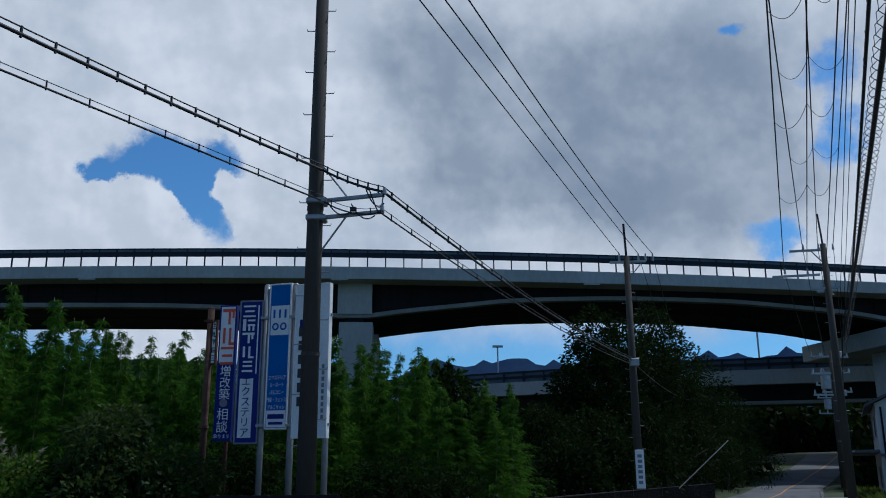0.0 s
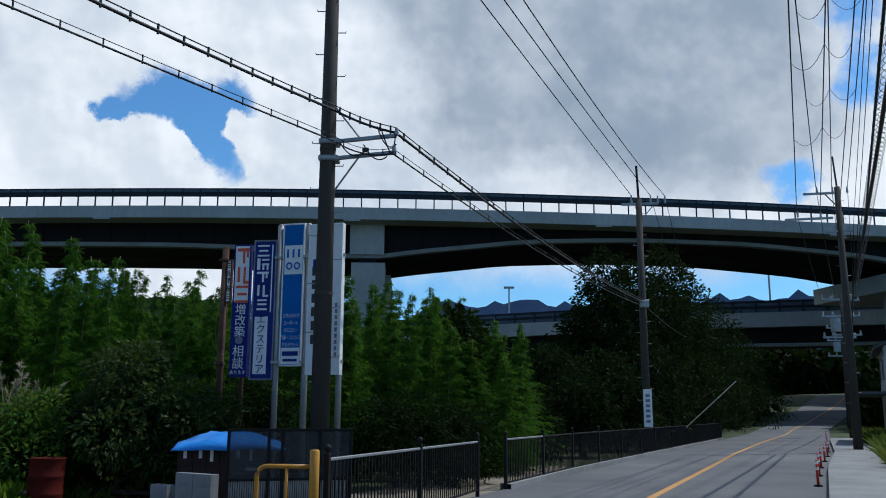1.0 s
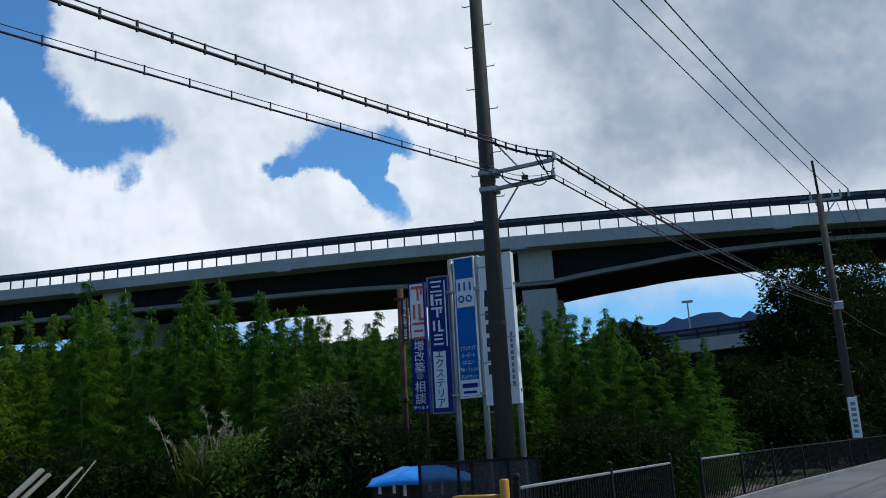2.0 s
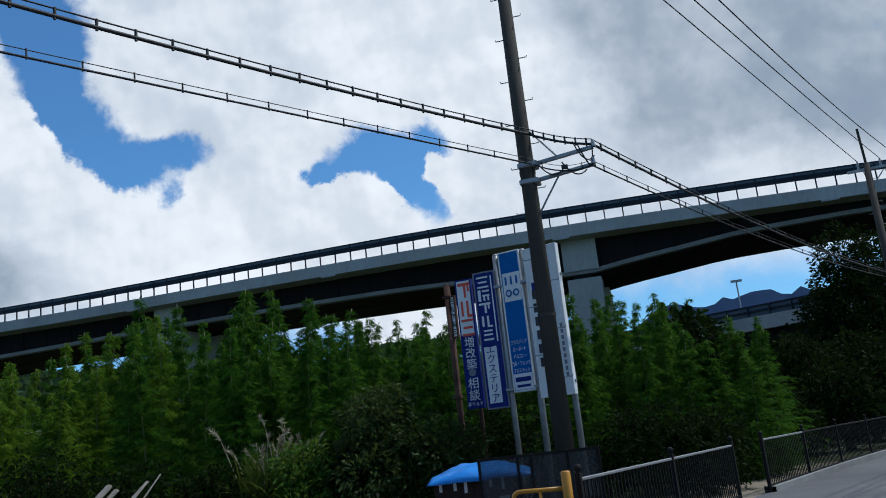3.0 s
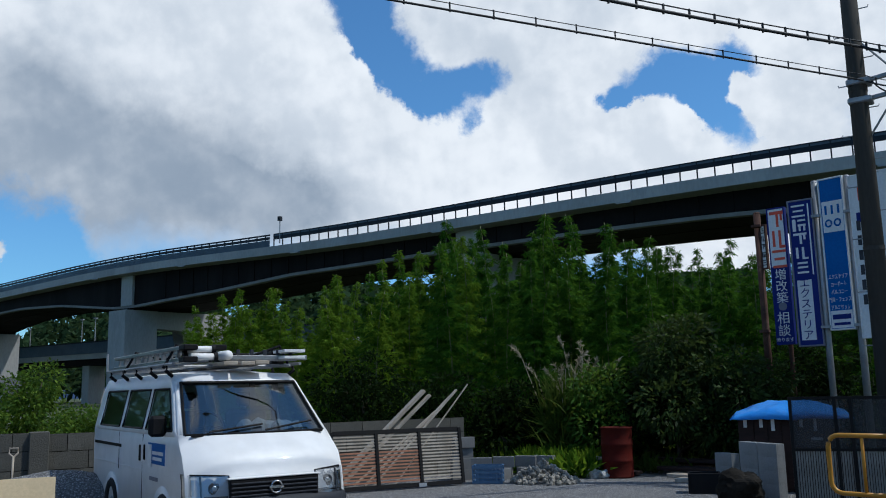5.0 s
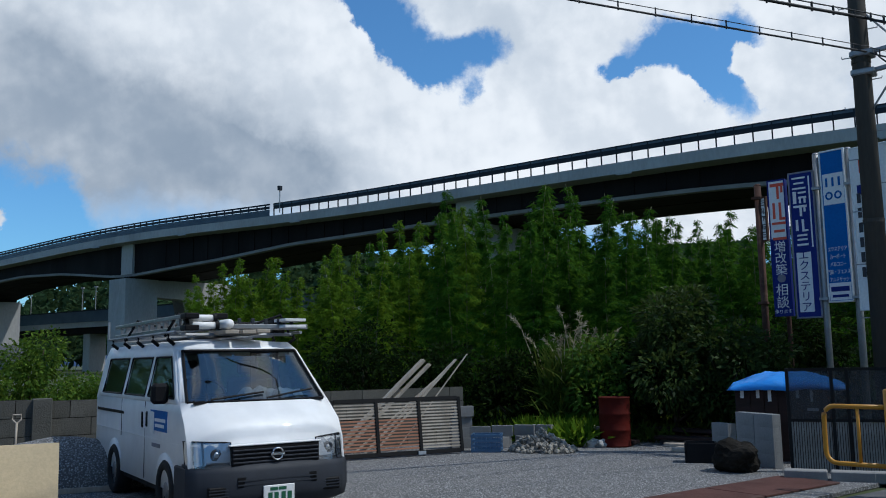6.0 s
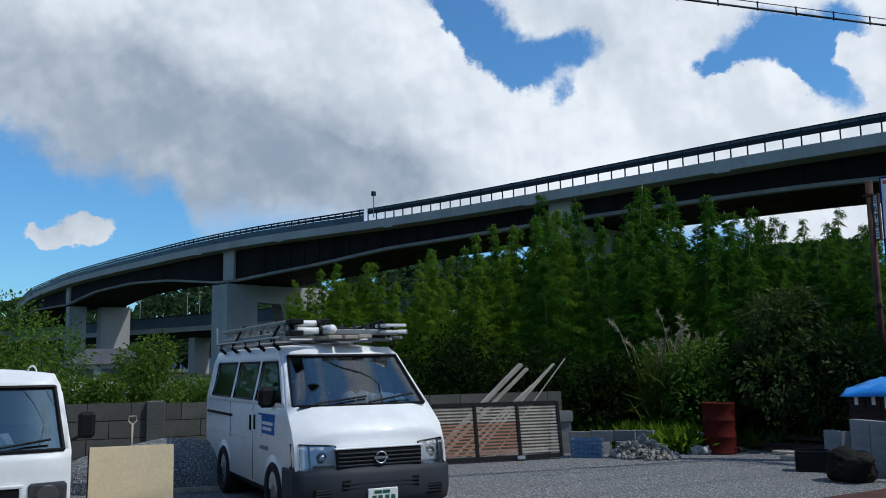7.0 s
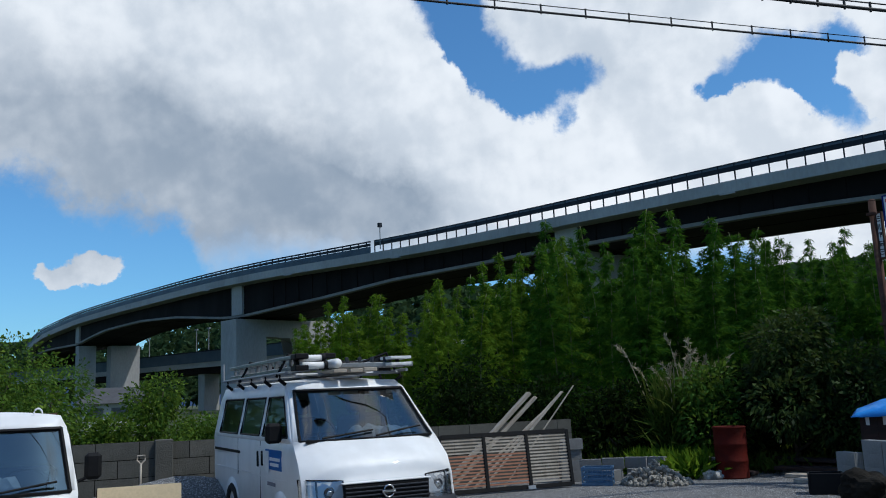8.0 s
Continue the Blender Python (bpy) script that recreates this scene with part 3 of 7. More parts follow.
def viaduct():
    root = thing("viaduct", "long curved grey concrete viaduct on haunched dark girders", "bridge")
    sweep(lambda x: [(0, 2.02), (0.28, 2.02), (0.28, 3.1), (20.5, 3.1), (20.5, 3.35), (2.4, 3.5), (0.12, 3.4), (0, 3.36)], -400, 210, 5, "concrete", "deck", root)
    sweep(lambda x: [(20.22, 1.98), (20.5, 1.98), (20.5, 3.098), (20.22, 3.098)], -400, 210, 5, "concrete", "parapet", root)
    # girders: shade put into the dark webs and soffits, light into the near lower flange
    for a in (2.4, 9.7, 17.0):
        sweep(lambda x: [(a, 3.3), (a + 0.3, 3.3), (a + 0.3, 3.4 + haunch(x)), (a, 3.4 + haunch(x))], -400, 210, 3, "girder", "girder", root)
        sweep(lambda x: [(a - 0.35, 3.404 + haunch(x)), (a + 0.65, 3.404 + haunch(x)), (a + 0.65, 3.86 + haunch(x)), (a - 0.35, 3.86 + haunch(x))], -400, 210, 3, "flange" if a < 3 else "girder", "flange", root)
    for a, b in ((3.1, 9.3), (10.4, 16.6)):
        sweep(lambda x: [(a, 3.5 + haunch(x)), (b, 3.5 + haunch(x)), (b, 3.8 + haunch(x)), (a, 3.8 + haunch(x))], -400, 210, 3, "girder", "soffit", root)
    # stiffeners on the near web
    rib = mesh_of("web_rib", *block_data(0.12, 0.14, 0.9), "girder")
    for x in np.arange(-130, 70, 4.0):
        h = haunch(float(x)) - 0.1
        p = bridge_point(float(x), 2.33)
        ob = part("web_rib", rib, "girder", root)
        ob.location, ob.scale = (p.x, p.y, p.z - 3.45 - h), (1, 1, h / 0.9)
    # railing on the near edge: top bar, wind sheet, lower bar, posts each 2 m; a closed screen further along
    sweep(lambda x: [(0.1, 0.0), (0.25, 0.0), (0.25, 0.14), (0.1, 0.14)], -99, 210, 2, "rail", "top_rail", root)
    sweep(lambda x: [(0.12, 0.40), (0.22, 0.40), (0.22, 0.95), (0.12, 0.95)], -99, 210, 2, "rail", "mid_rail", root)
    sweep(lambda x: [(0.13, 0.14), (0.17, 0.14), (0.17, 0.40), (0.13, 0.40)], -99, 210, 2, "screen", "screen", root)
    sweep(lambda x: [(0.1, 0.0), (0.25, 0.0), (0.25, 0.24), (0.1, 0.24)], -400, -99.3, 2, "rail", "top_rail", root)
    sweep(lambda x: [(0.12, 0.42), (0.18, 0.42), (0.18, 0.85), (0.12, 0.85)], -400, -99.3, 2, "rail", "mid_rail", root)
    sweep(lambda x: [(0.08, 0.95), (0.2, 0.95), (0.2, 2.02), (0.08, 2.02)], -400, -99.3, 2, "screen", "screen", root)
    post = mesh_of("post", *block_data(0.13, 0.16, 2.02), "rail")
    for i, x in enumerate(np.arange(-251, 150, 2.0)):
        p = bridge_point(float(x), 0.17)
        ob = part("post", post, "rail", root)
        ob.location = (p.x, p.y, p.z - 2.02)
    # piers: a pale end block in the girder line, cross-head, column
    for i, x in enumerate(PIERS):
        p = bridge_point(x)
        y2, _ = smooth_line(x + 1)
        turn = math.degrees(math.atan2(y2 - p.y, 1))
        low = -3.86 - haunch(x)
        pier = part("pier", boxes((-1.9, 1.9, 1.9, 17.6, -3.4 - haunch(x), -3.3)), "concrete", root)
        pier.matrix_world = pose(p.x, p.y, p.z, 0, 0, turn)
        for b in (2.4, 9.7, 17.0):
            bearing = part("bearing", boxes((-1.0, 1.0, b - 0.4, b + 0.7, low - 0.45, low - 0.004)), "girder", pier)
        col = boxes((-1.7, 2.0, 2.0, 6.6, -p.z - 0.5, low - 0.45))
        back = boxes((-1.9, 2.4, 10.5, 18.5, -p.z - 0.5, low - 0.45))
        if i == 1:
            col = boxes((-3.4, 2.3, 0.4, 7.2, -p.z - 0.5, -10.1))
            back = bmesh.new()
            outline = [(7.204, -10.1), (25.0, -9.9), (25.4, -11.2), (22.4, -15.8), (20.4, -15.8), (19.6, -p.z - 0.5), (16.6, -p.z - 0.5), (17.6, -15.2), (13.2, -13.6), (7.204, -13.4)]
            for a in (-1.7, 1.7):
                back.faces.new([back.verts.new((a, y, z)) for y, z in outline])
            back.verts.ensure_lookup_table()
            n = len(outline)
            for k in range(n):
                back.faces.new([back.verts[q] for q in (k, (k + 1) % n, n + (k + 1) % n, n + k)])
            bmesh.ops.triangulate(back, faces=[f_ for f_ in back.faces if len(f_.verts) > 4])
        if i == 4:
            part("cross_head", boxes((-6.0, 6.0, 1.0, 18.0, low - 2.6, low - 0.46), bevel=0.05), "concrete", pier)
            col.free()
            col = boxes((-2.5, 4.0, 2.0, 8.6, -p.z - 0.5, low - 2.604))
        if i > 3:
            back.free()
            back = None
        for name, bm in (("column", col), ("rear_column", back)) if back else (("column", col),):
            c = part(name, bm, "concrete", root)
            c.matrix_world = pose(p.x, p.y, p.z, 0, 0, turn)
    # drain boxes under the parapet
    for x in np.arange(-150, 80, 28.0):
        p = bridge_point(float(x), -0.05)
        ob = part("drain_box", boxes((-0.9, 0.9, -0.18, 0.3, -3.60, -3.39)), "concrete", root)
        ob.location = p
    return root


def block_data(w_, d, h):
    v = [(x, y, z) for z in (0, h) for x, y in ((-w_ / 2, -d / 2), (w_ / 2, -d / 2), (w_ / 2, d / 2), (-w_ / 2, d / 2))]
    return v, [(3, 2, 1, 0), (4, 5, 6, 7), (0, 1, 5, 4), (1, 2, 6, 5), (2, 3, 7, 6), (3, 0, 4, 7)]


viaduct()


def far_viaduct():
    """The lower, more distant viaduct behind the big one."""
    root = thing("distant_viaduct", "lower pale viaduct with blue-grey screens behind the trees", "bridge")
    line = [(-60, 186), (-20, 168), (4.7, 153), (19.5, 145), (44, 132), (64, 126), (110, 118), (190, 112)]
    for name, mat, a, b, top, low in (("deck", "concrete", 0, 15, 16.9, 14.7), ("screen", "screen", 0.1, 0.25, 18.4, 16.9), ("top_rail", "rail", 0.0, 0.3, 18.7, 18.4),
                                      ("mid_rail", "rail", -0.02, 0.09, 17.9, 17.5), ("girder", "girder", 1.5, 14.5, 14.7, 12.3), ("flange", "flange", 1.2, 2.2, 12.3, 11.8)):
        v, f = [], []
        for x, y in line:
            v += [(x, y + a, top), (x, y + b, top), (x, y + b, low), (x, y + a, low)]
        for i in range(len(line) - 1):
            for k in range(4):
                f.append((4 * i + k, 4 * i + (k + 1) % 4, 4 * i + 4 + (k + 1) % 4, 4 * i + 4 + k))
        part(name, mesh_of(name, v, f, mat), mat, root)
    post = mesh_of("post", *block_data(0.2, 0.3, 1.5), "rail")
    for x in np.arange(-10, 100, 3.2):
        ob = part("post", post, "rail", root)
        ob.location = (x, float(np.interp(x, *zip(*line))) - 0.05, 16.95)
    for x in (-30, 30, 92):
        y = float(np.interp(x, *zip(*line)))
        part("pier", boxes((x - 2, x + 2, y + 3, y + 8, -0.5, 12.3)), "concrete", root)
    ramp = thing("distant_ramp", "low grey elevated road far behind the pier", "bridge")
    part("deck", boxes((-340, -120, 140, 149, 11.9, 13.3)), "concrete", ramp)
    part("screen", boxes((-340, -120, 139.8, 140.0, 13.3, 16.2)), "screen", ramp)
    part("top_rail", boxes((-340, -120, 139.74, 140.06, 16.2, 16.5)), "rail", ramp)
    part("girder", boxes((-340, -120, 141, 148, 10.2, 11.9)), "girder", ramp)
    for x in (-310, -262, -214, -166):
        part("pier", boxes((x - 1.5, x + 1.5, 142, 147, -0.5, 10.2)), "concrete", ramp)


far_viaduct()


def street_lamp(x, y, z, h, reach, name="street_lamp"):
    root = thing(name, "thin grey street lamp with a flat head", "lamp", pose(x, y, z))
    part("pole", tubes(([(0, 0, 0), (0, 0, h)], 0.14), sides=6), "steel", root)
    part("lamp_head", boxes((-reach, reach, -0.25, 0.25, h, h + 0.35)), "steel", root)


street_lamp(11.6, 150.5, 16.9, 6.3, 0.9)
street_lamp(50.2, 131.8, 16.9, 7.6, 1.0)
for x_, y_ in ((-215, 141), (-209, 141), (-240, 141)):
    street_lamp(x_, y_, 13.3, 9.3, 0.6)
for x_, y_ in ((-192, 175), (-188, 175)):
    street_lamp(x_, y_, 0, 20.6, 1.2)


def bridge_camera():
    p = bridge_point(-97.6, 0.1)
    root = thing("traffic_camera", "small grey camera on a pole above the railing", "camera", pose(p.x, p.y, p.z - 1.65))
    part("pole", tubes(([(0, 0, 0), (0, 0, 3.6)], 0.09), sides=6), "steel", root)
    part("camera_body", boxes((-0.25, 0.25, -0.3, 0.3, 3.6, 4.3)), "rail", root)


bridge_camera()


def mountains():
    random.seed(5)
    v, f = [], []
    n = 260
    for i in range(n + 1):
        yaw = 75 - 150 * i / n
        d = direction(yaw, 0) * 2600
        h = 330 + 24 * noise.noise((i * 0.19, 0, 3)) + 26 * noise.noise((i * 0.6, 2, 1)) + 10 * noise.noise((i * 1.7, 7, 1))
        if yaw > 0:
            h *= max(0.35, 1 - yaw / 16)
        v += [(d.x, d.y, -5), (d.x * 1.05, d.y * 1.05, h * 0.6), (d.x * 1.1, d.y * 1.1, h * 1.1)]
    for i in range(n):
        k = 3 * i
        f += [(k, k + 3, k + 4, k + 1), (k + 1, k + 4, k + 5, k + 2)]
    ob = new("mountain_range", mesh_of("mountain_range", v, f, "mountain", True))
    tagged(ob, "wooded mountain ridge on the horizon, blue haze painted in", "mountain", kind="structure")


mountains()

# ---------------------------------------------------------------- plants


def leaf_mesh(name, rng, centres, size, droop, mat, aspect=4.0):
    """Many small two-faced blades at the given centres; each row has place and outward way."""
    n = len(centres)
    c = np.array([r[0] for r in centres])
    w_ = np.array([r[1] for r in centres])
    w_ = w_ + rng.normal(0, 0.45, (n, 3)) + np.array([0, 0, -droop])
    w_ /= np.linalg.norm(w_, axis=1)[:, None]
    side = np.cross(w_, rng.normal(0, 1, (n, 3)))
    side /= np.linalg.norm(side, axis=1)[:, None] + 1e-9
    s = (size * rng.uniform(0.6, 1.35, n))[:, None]
    bend = np.array([0, 0, -1.0]) * s * 0.18
    a, b = c, c + w_ * s * 0.5 + side * s / aspect / 2
    d, e = c + w_ * s + bend, c + w_ * s * 0.5 - side * s / aspect / 2
    v = np.stack([a, b, d, e], 1).reshape(-1, 3)
    me = bpy.data.meshes.new(name)
    me.vertices.add(4 * n), me.loops.add(4 * n), me.polygons.add(n)
    me.vertices.foreach_set("co", v.ravel())
    me.loops.foreach_set("vertex_index", np.arange(4 * n))
    me.polygons.foreach_set("loop_start", np.arange(0, 4 * n, 4))
    me.materials.append(M[mat])
    me.update()
    return me


def bamboo_model(seed, height, leaf="bamboo_leaf", label="tall green feathery bamboo with drooping leaves"):
    """A leaning cane with whorls of drooping leafy twigs."""
    rng = np.random.default_rng(seed)
    lean = rng.normal(0, 0.05, 2)
    pts = [np.array([lean[0] * height * u * u, lean[1] * height * u * u, height * u]) for u in np.linspace(0, 1, 9)]
    tip = rng.normal(0, 1, 2)
    tip /= np.linalg.norm(tip)
    for i, k in ((7, 0.08), (8, 0.30)):
        pts[i] = pts[i] + np.array([tip[0] * k, tip[1] * k, -k * 0.2])
    root = thing("bamboo", label, "bamboo", group="bamboo grove")
    part("cane", tubes((pts, [0.045 * (1 - 0.9 * u) + 0.006 for u in np.linspace(0, 1, 9)]), sides=5), "culm", root, smooth=True)
    rows = []
    for u0 in np.arange(0.06, 0.995, 0.034):
        turn = rng.uniform(0, math.tau)
        for k in range(5 if u0 < 0.8 else 3):
            u = float(np.clip(u0 + rng.normal(0, 0.012), 0.05, 0.995))
            p = np.array([np.interp(u, np.linspace(0, 1, 9), [q[c_] for q in pts]) for c_ in range(3)])
            a = turn + k * math.tau / 5 + rng.normal(0, 0.35)
            reach = (0.03 + 2.3 * (1 - u) ** 1.25 * min(1, u * 2.4 + 0.3)) * rng.uniform(0.35, 1.35) * height / 9
            out = np.array([math.cos(a), math.sin(a), 0.0])
            side = np.array([-out[1], out[0], 0.0])
            lift = reach * (0.35 + 0.6 * u) * rng.uniform(0.7, 1.2)
            for v in np.linspace(0.15, 1, 8):
                q = p + out * reach * v + np.array([0, 0, lift * v - reach * (0.62 - 0.35 * u) * v * v])
                for s in np.linspace(-1, 1, 6 if u < 0.85 else 3):
                    rows.append((q + rng.normal(0, 0.045, 3), out * (1.0 - 0.35 * abs(s)) + side * s * 0.95 + np.array([0, 0, 0.15 - 0.5 * v - 0.2 * rng.random()])))
    part("leaves", leaf_mesh("leaves", rng, rows, 0.23, 0.10, leaf, 6.0), leaf, root)
    return root


def place_bamboo():
    rng = random.Random(11)
    models = [bamboo_model(s, 9.0) for s in range(5)]
    # models for the left of the grove, painted as if in sun
    sunlit_models = [bamboo_model(s, 9.0, "sunlit_leaf", "feathery bamboo with drooping leaves, sunlit yellow-green painted in") for s in range(5, 8)]
    used = set()
    spots_ = []
    # outline of the grove's top: yaw, elevation
    tops_yaw = [-6, -1, 4, 9, 15.5, 21.3, 24.7, 28.1, 31, 33.5, 36, 38.4, 43.3, 46.5, 48.7, 51]
    tops_el = [5.0, 7.4, 8.6, 8.2, 8.3, 9.2, 10.0, 10.4, 9.6, 10.4, 8.8, 8.0, 6.4, 6.2, 6.2, 3.6]
    for row, near in enumerate((21.5, 24, 27, 30.5)):
        for i in range(46):
            yaw = 51 - 57 * (i + rng.random()) / 46
            dist = near + rng.uniform(-1.0, 1.6) + max(0.0, (yaw - 30) * 0.33) + (2.5 if yaw < 8 else 0)
            el = float(np.interp(yaw, tops_yaw[::1], tops_el)) * rng.choice((rng.uniform(0.94, 1.10), rng.uniform(0.72, 1.0))) - (0.9 if row == 0 else 0.0)
            h = 1.65 + dist * math.tan(radians(el))
            d = direction(yaw, 0) * dist
            spots_.append((d.x, d.y, h))
    for i, (x, y, h) in enumerate(spots_):
        s = h / 8.8
        m = pose(x, y, -0.06, 0, 0, rng.uniform(0, 360))
        side_yaw = math.degrees(math.atan2(-x, y))
        src = sunlit_models[i % 3] if side_yaw > 36 + 5 * math.sin(i * 1.7) else models[i % 5]
        src_scale = Matrix.Diagonal((max(s, 0.62), max(s, 0.62), s, 1))
        if src.name not in used:
            used.add(src.name)
            src.matrix_world = m @ src_scale
        else:
            ob = copy_thing(src, m)
            ob.scale = (max(s, 0.62), max(s, 0.62), s)


place_bamboo()


def shrub(name, label, x, y, r, h, leaves, seed, mat="tree_leaf", size=0.13, lobes=9, base=0.0, trunk=0.05):
    """A trunk that forks into limbs, each with an uneven clump of leaves."""
    rng = np.random.default_rng(seed)
    root = thing(name, label, name.replace("_", " "), pose(x, y, base))
    wood = bmesh.new()
    rows = []
    tube(wood, [(0, 0, -0.1), (rng.normal(0, 0.05), rng.normal(0, 0.05), h * 0.35)], [trunk * 1.3, trunk], 7)
    for k in range(lobes):
        a = k * 2.4 + rng.uniform(-0.4, 0.4)
        u = (k + 0.5) / lobes
        rr = r * rng.uniform(0.35, 0.8) * (1.15 - 0.75 * u)
        c = np.array([math.cos(a) * rr, math.sin(a) * rr, h * (0.22 + 0.66 * u)])
        tube(wood, [(0, 0, h * 0.1 + h * 0.22 * u), c * np.array([0.45, 0.45, 0.75]), c], [trunk * 0.7, trunk * 0.4, trunk * 0.12], 5)
        size_l = r * rng.uniform(0.38, 0.6)
        for _ in range(leaves // lobes):
            d = rng.normal(0, 1, 3)
            d /= np.linalg.norm(d)
            k2 = rng.uniform(0.45, 1.0) ** 0.6 * (1 + 0.25 * math.sin(d[0] * 7 + k) * math.sin(d[2] * 6))
            q = c + d * size_l * k2 * np.array([1, 1, min(0.95, h / r * 0.45)])
            if q[2] > 0.02:
                rows.append((q, d))
    part("trunk", wood, "bark", root, smooth=True)
    part("crown", leaf_mesh("crown", rng, rows, size, 0.15, mat, 2.2), mat, root)
    return root


def by(yaw, dist):
    d = direction(yaw, 0) * dist
    return d.x, d.y


# broad-leaved bushes at the edge of the yard; leaf colours paint them lit, half-lit or shaded
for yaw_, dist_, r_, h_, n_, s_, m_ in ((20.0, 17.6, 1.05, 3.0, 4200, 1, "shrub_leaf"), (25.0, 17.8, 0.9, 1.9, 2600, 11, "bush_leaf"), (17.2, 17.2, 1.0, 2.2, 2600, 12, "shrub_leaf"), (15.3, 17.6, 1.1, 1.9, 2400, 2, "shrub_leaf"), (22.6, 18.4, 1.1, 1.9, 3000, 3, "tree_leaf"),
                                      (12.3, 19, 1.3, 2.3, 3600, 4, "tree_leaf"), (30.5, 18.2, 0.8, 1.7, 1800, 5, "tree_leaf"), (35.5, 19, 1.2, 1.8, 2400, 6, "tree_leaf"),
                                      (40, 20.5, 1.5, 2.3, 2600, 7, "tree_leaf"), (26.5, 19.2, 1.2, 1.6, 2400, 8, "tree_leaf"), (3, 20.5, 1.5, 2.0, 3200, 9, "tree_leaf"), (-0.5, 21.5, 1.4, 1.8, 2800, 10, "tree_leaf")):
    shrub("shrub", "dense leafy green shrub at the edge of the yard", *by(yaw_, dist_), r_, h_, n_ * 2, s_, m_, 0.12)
for i_, (yaw_, dist_, r_, h_) in enumerate(((59.9, 21, 0.95, 2.35), (62.8, 20, 0.9, 1.5), (65.9, 22, 1.6, 2.7), (68.6, 20, 1.7, 3.0), (57.3, 23, 0.8, 1.3), (71.5, 19, 1.8, 3.2), (54.5, 27, 1.3, 1.4), (51, 27, 1.4, 2.0))):
    shrub("bush", "light green bush behind the block wall", *by(yaw_, dist_), r_, h_, 6500, 20 + i_, "bush_leaf", 0.095)
# the trees beside the road, their backlit shade put into the leaf colour
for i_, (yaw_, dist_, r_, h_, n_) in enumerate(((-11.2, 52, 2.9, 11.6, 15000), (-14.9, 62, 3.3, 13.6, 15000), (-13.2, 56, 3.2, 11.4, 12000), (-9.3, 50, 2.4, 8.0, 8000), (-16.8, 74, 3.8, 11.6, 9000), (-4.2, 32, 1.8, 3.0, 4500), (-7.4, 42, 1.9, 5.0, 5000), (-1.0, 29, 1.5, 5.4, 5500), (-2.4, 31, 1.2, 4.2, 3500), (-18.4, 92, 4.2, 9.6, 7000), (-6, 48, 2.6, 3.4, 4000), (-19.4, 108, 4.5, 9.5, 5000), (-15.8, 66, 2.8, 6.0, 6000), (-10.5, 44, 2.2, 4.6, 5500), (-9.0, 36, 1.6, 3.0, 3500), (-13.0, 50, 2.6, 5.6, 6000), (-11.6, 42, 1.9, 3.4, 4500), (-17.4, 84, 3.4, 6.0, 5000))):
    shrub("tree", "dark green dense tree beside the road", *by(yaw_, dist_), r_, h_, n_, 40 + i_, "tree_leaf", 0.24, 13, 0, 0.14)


def grass_clump(name, label, x0, x1, y0, y1, n, h, mat, seed, keep=None, z=0.0):
    rng = np.random.default_rng(seed)
    rows = []
    while len(rows) < n:
        x, y = rng.uniform(x0, x1), rng.uniform(y0, y1)
        if keep is None or keep(x, y):
            rows.append((np.array([x, y, z - 0.02]), np.array([rng.normal(0, 0.25), rng.normal(0, 0.25), 1.0])))
    ob = part(name, leaf_mesh(name, rng, rows, h, 0.0, mat, 9.0), mat)
    return tagged(ob, label, "grass", kind="stuff")


grass_clump("grass", "long yellow-green grass beside the pavement", 13, 34, 22, 62, 9000, 0.95, "weed_leaf", 3, lambda x, y: float(np.interp(y, ROAD, ROAD_R)) + 2.0 < x < float(np.interp(y, ROAD, ROAD_R)) + 7)
grass_clump("weeds", "low green weeds at the back of the yard", -12.5, -3.5, 14.5, 20, 9000, 0.45, "weed_leaf", 4, lambda x, y: y > 16.2 + 0.36 * (x + 5) and y < 19.5)
grass_clump("field_grass", "pale green grass behind the block wall", -32, -14.5, 9, 26, 9000, 0.7, "weed_leaf", 6, lambda x, y: y < -0.95 * x - 2 and y > -0.62 * x - 3)


# these weeds share the leaf colour that has sunlight painted in
grass_clump("weeds", "bright green weeds behind the stones and blocks", -10.2, -7.0, 14.5, 16.6, 6500, 0.55, "sunlit_leaf", 14, lambda x, y: y > 14.3 - 0.45 * (x + 7.2))


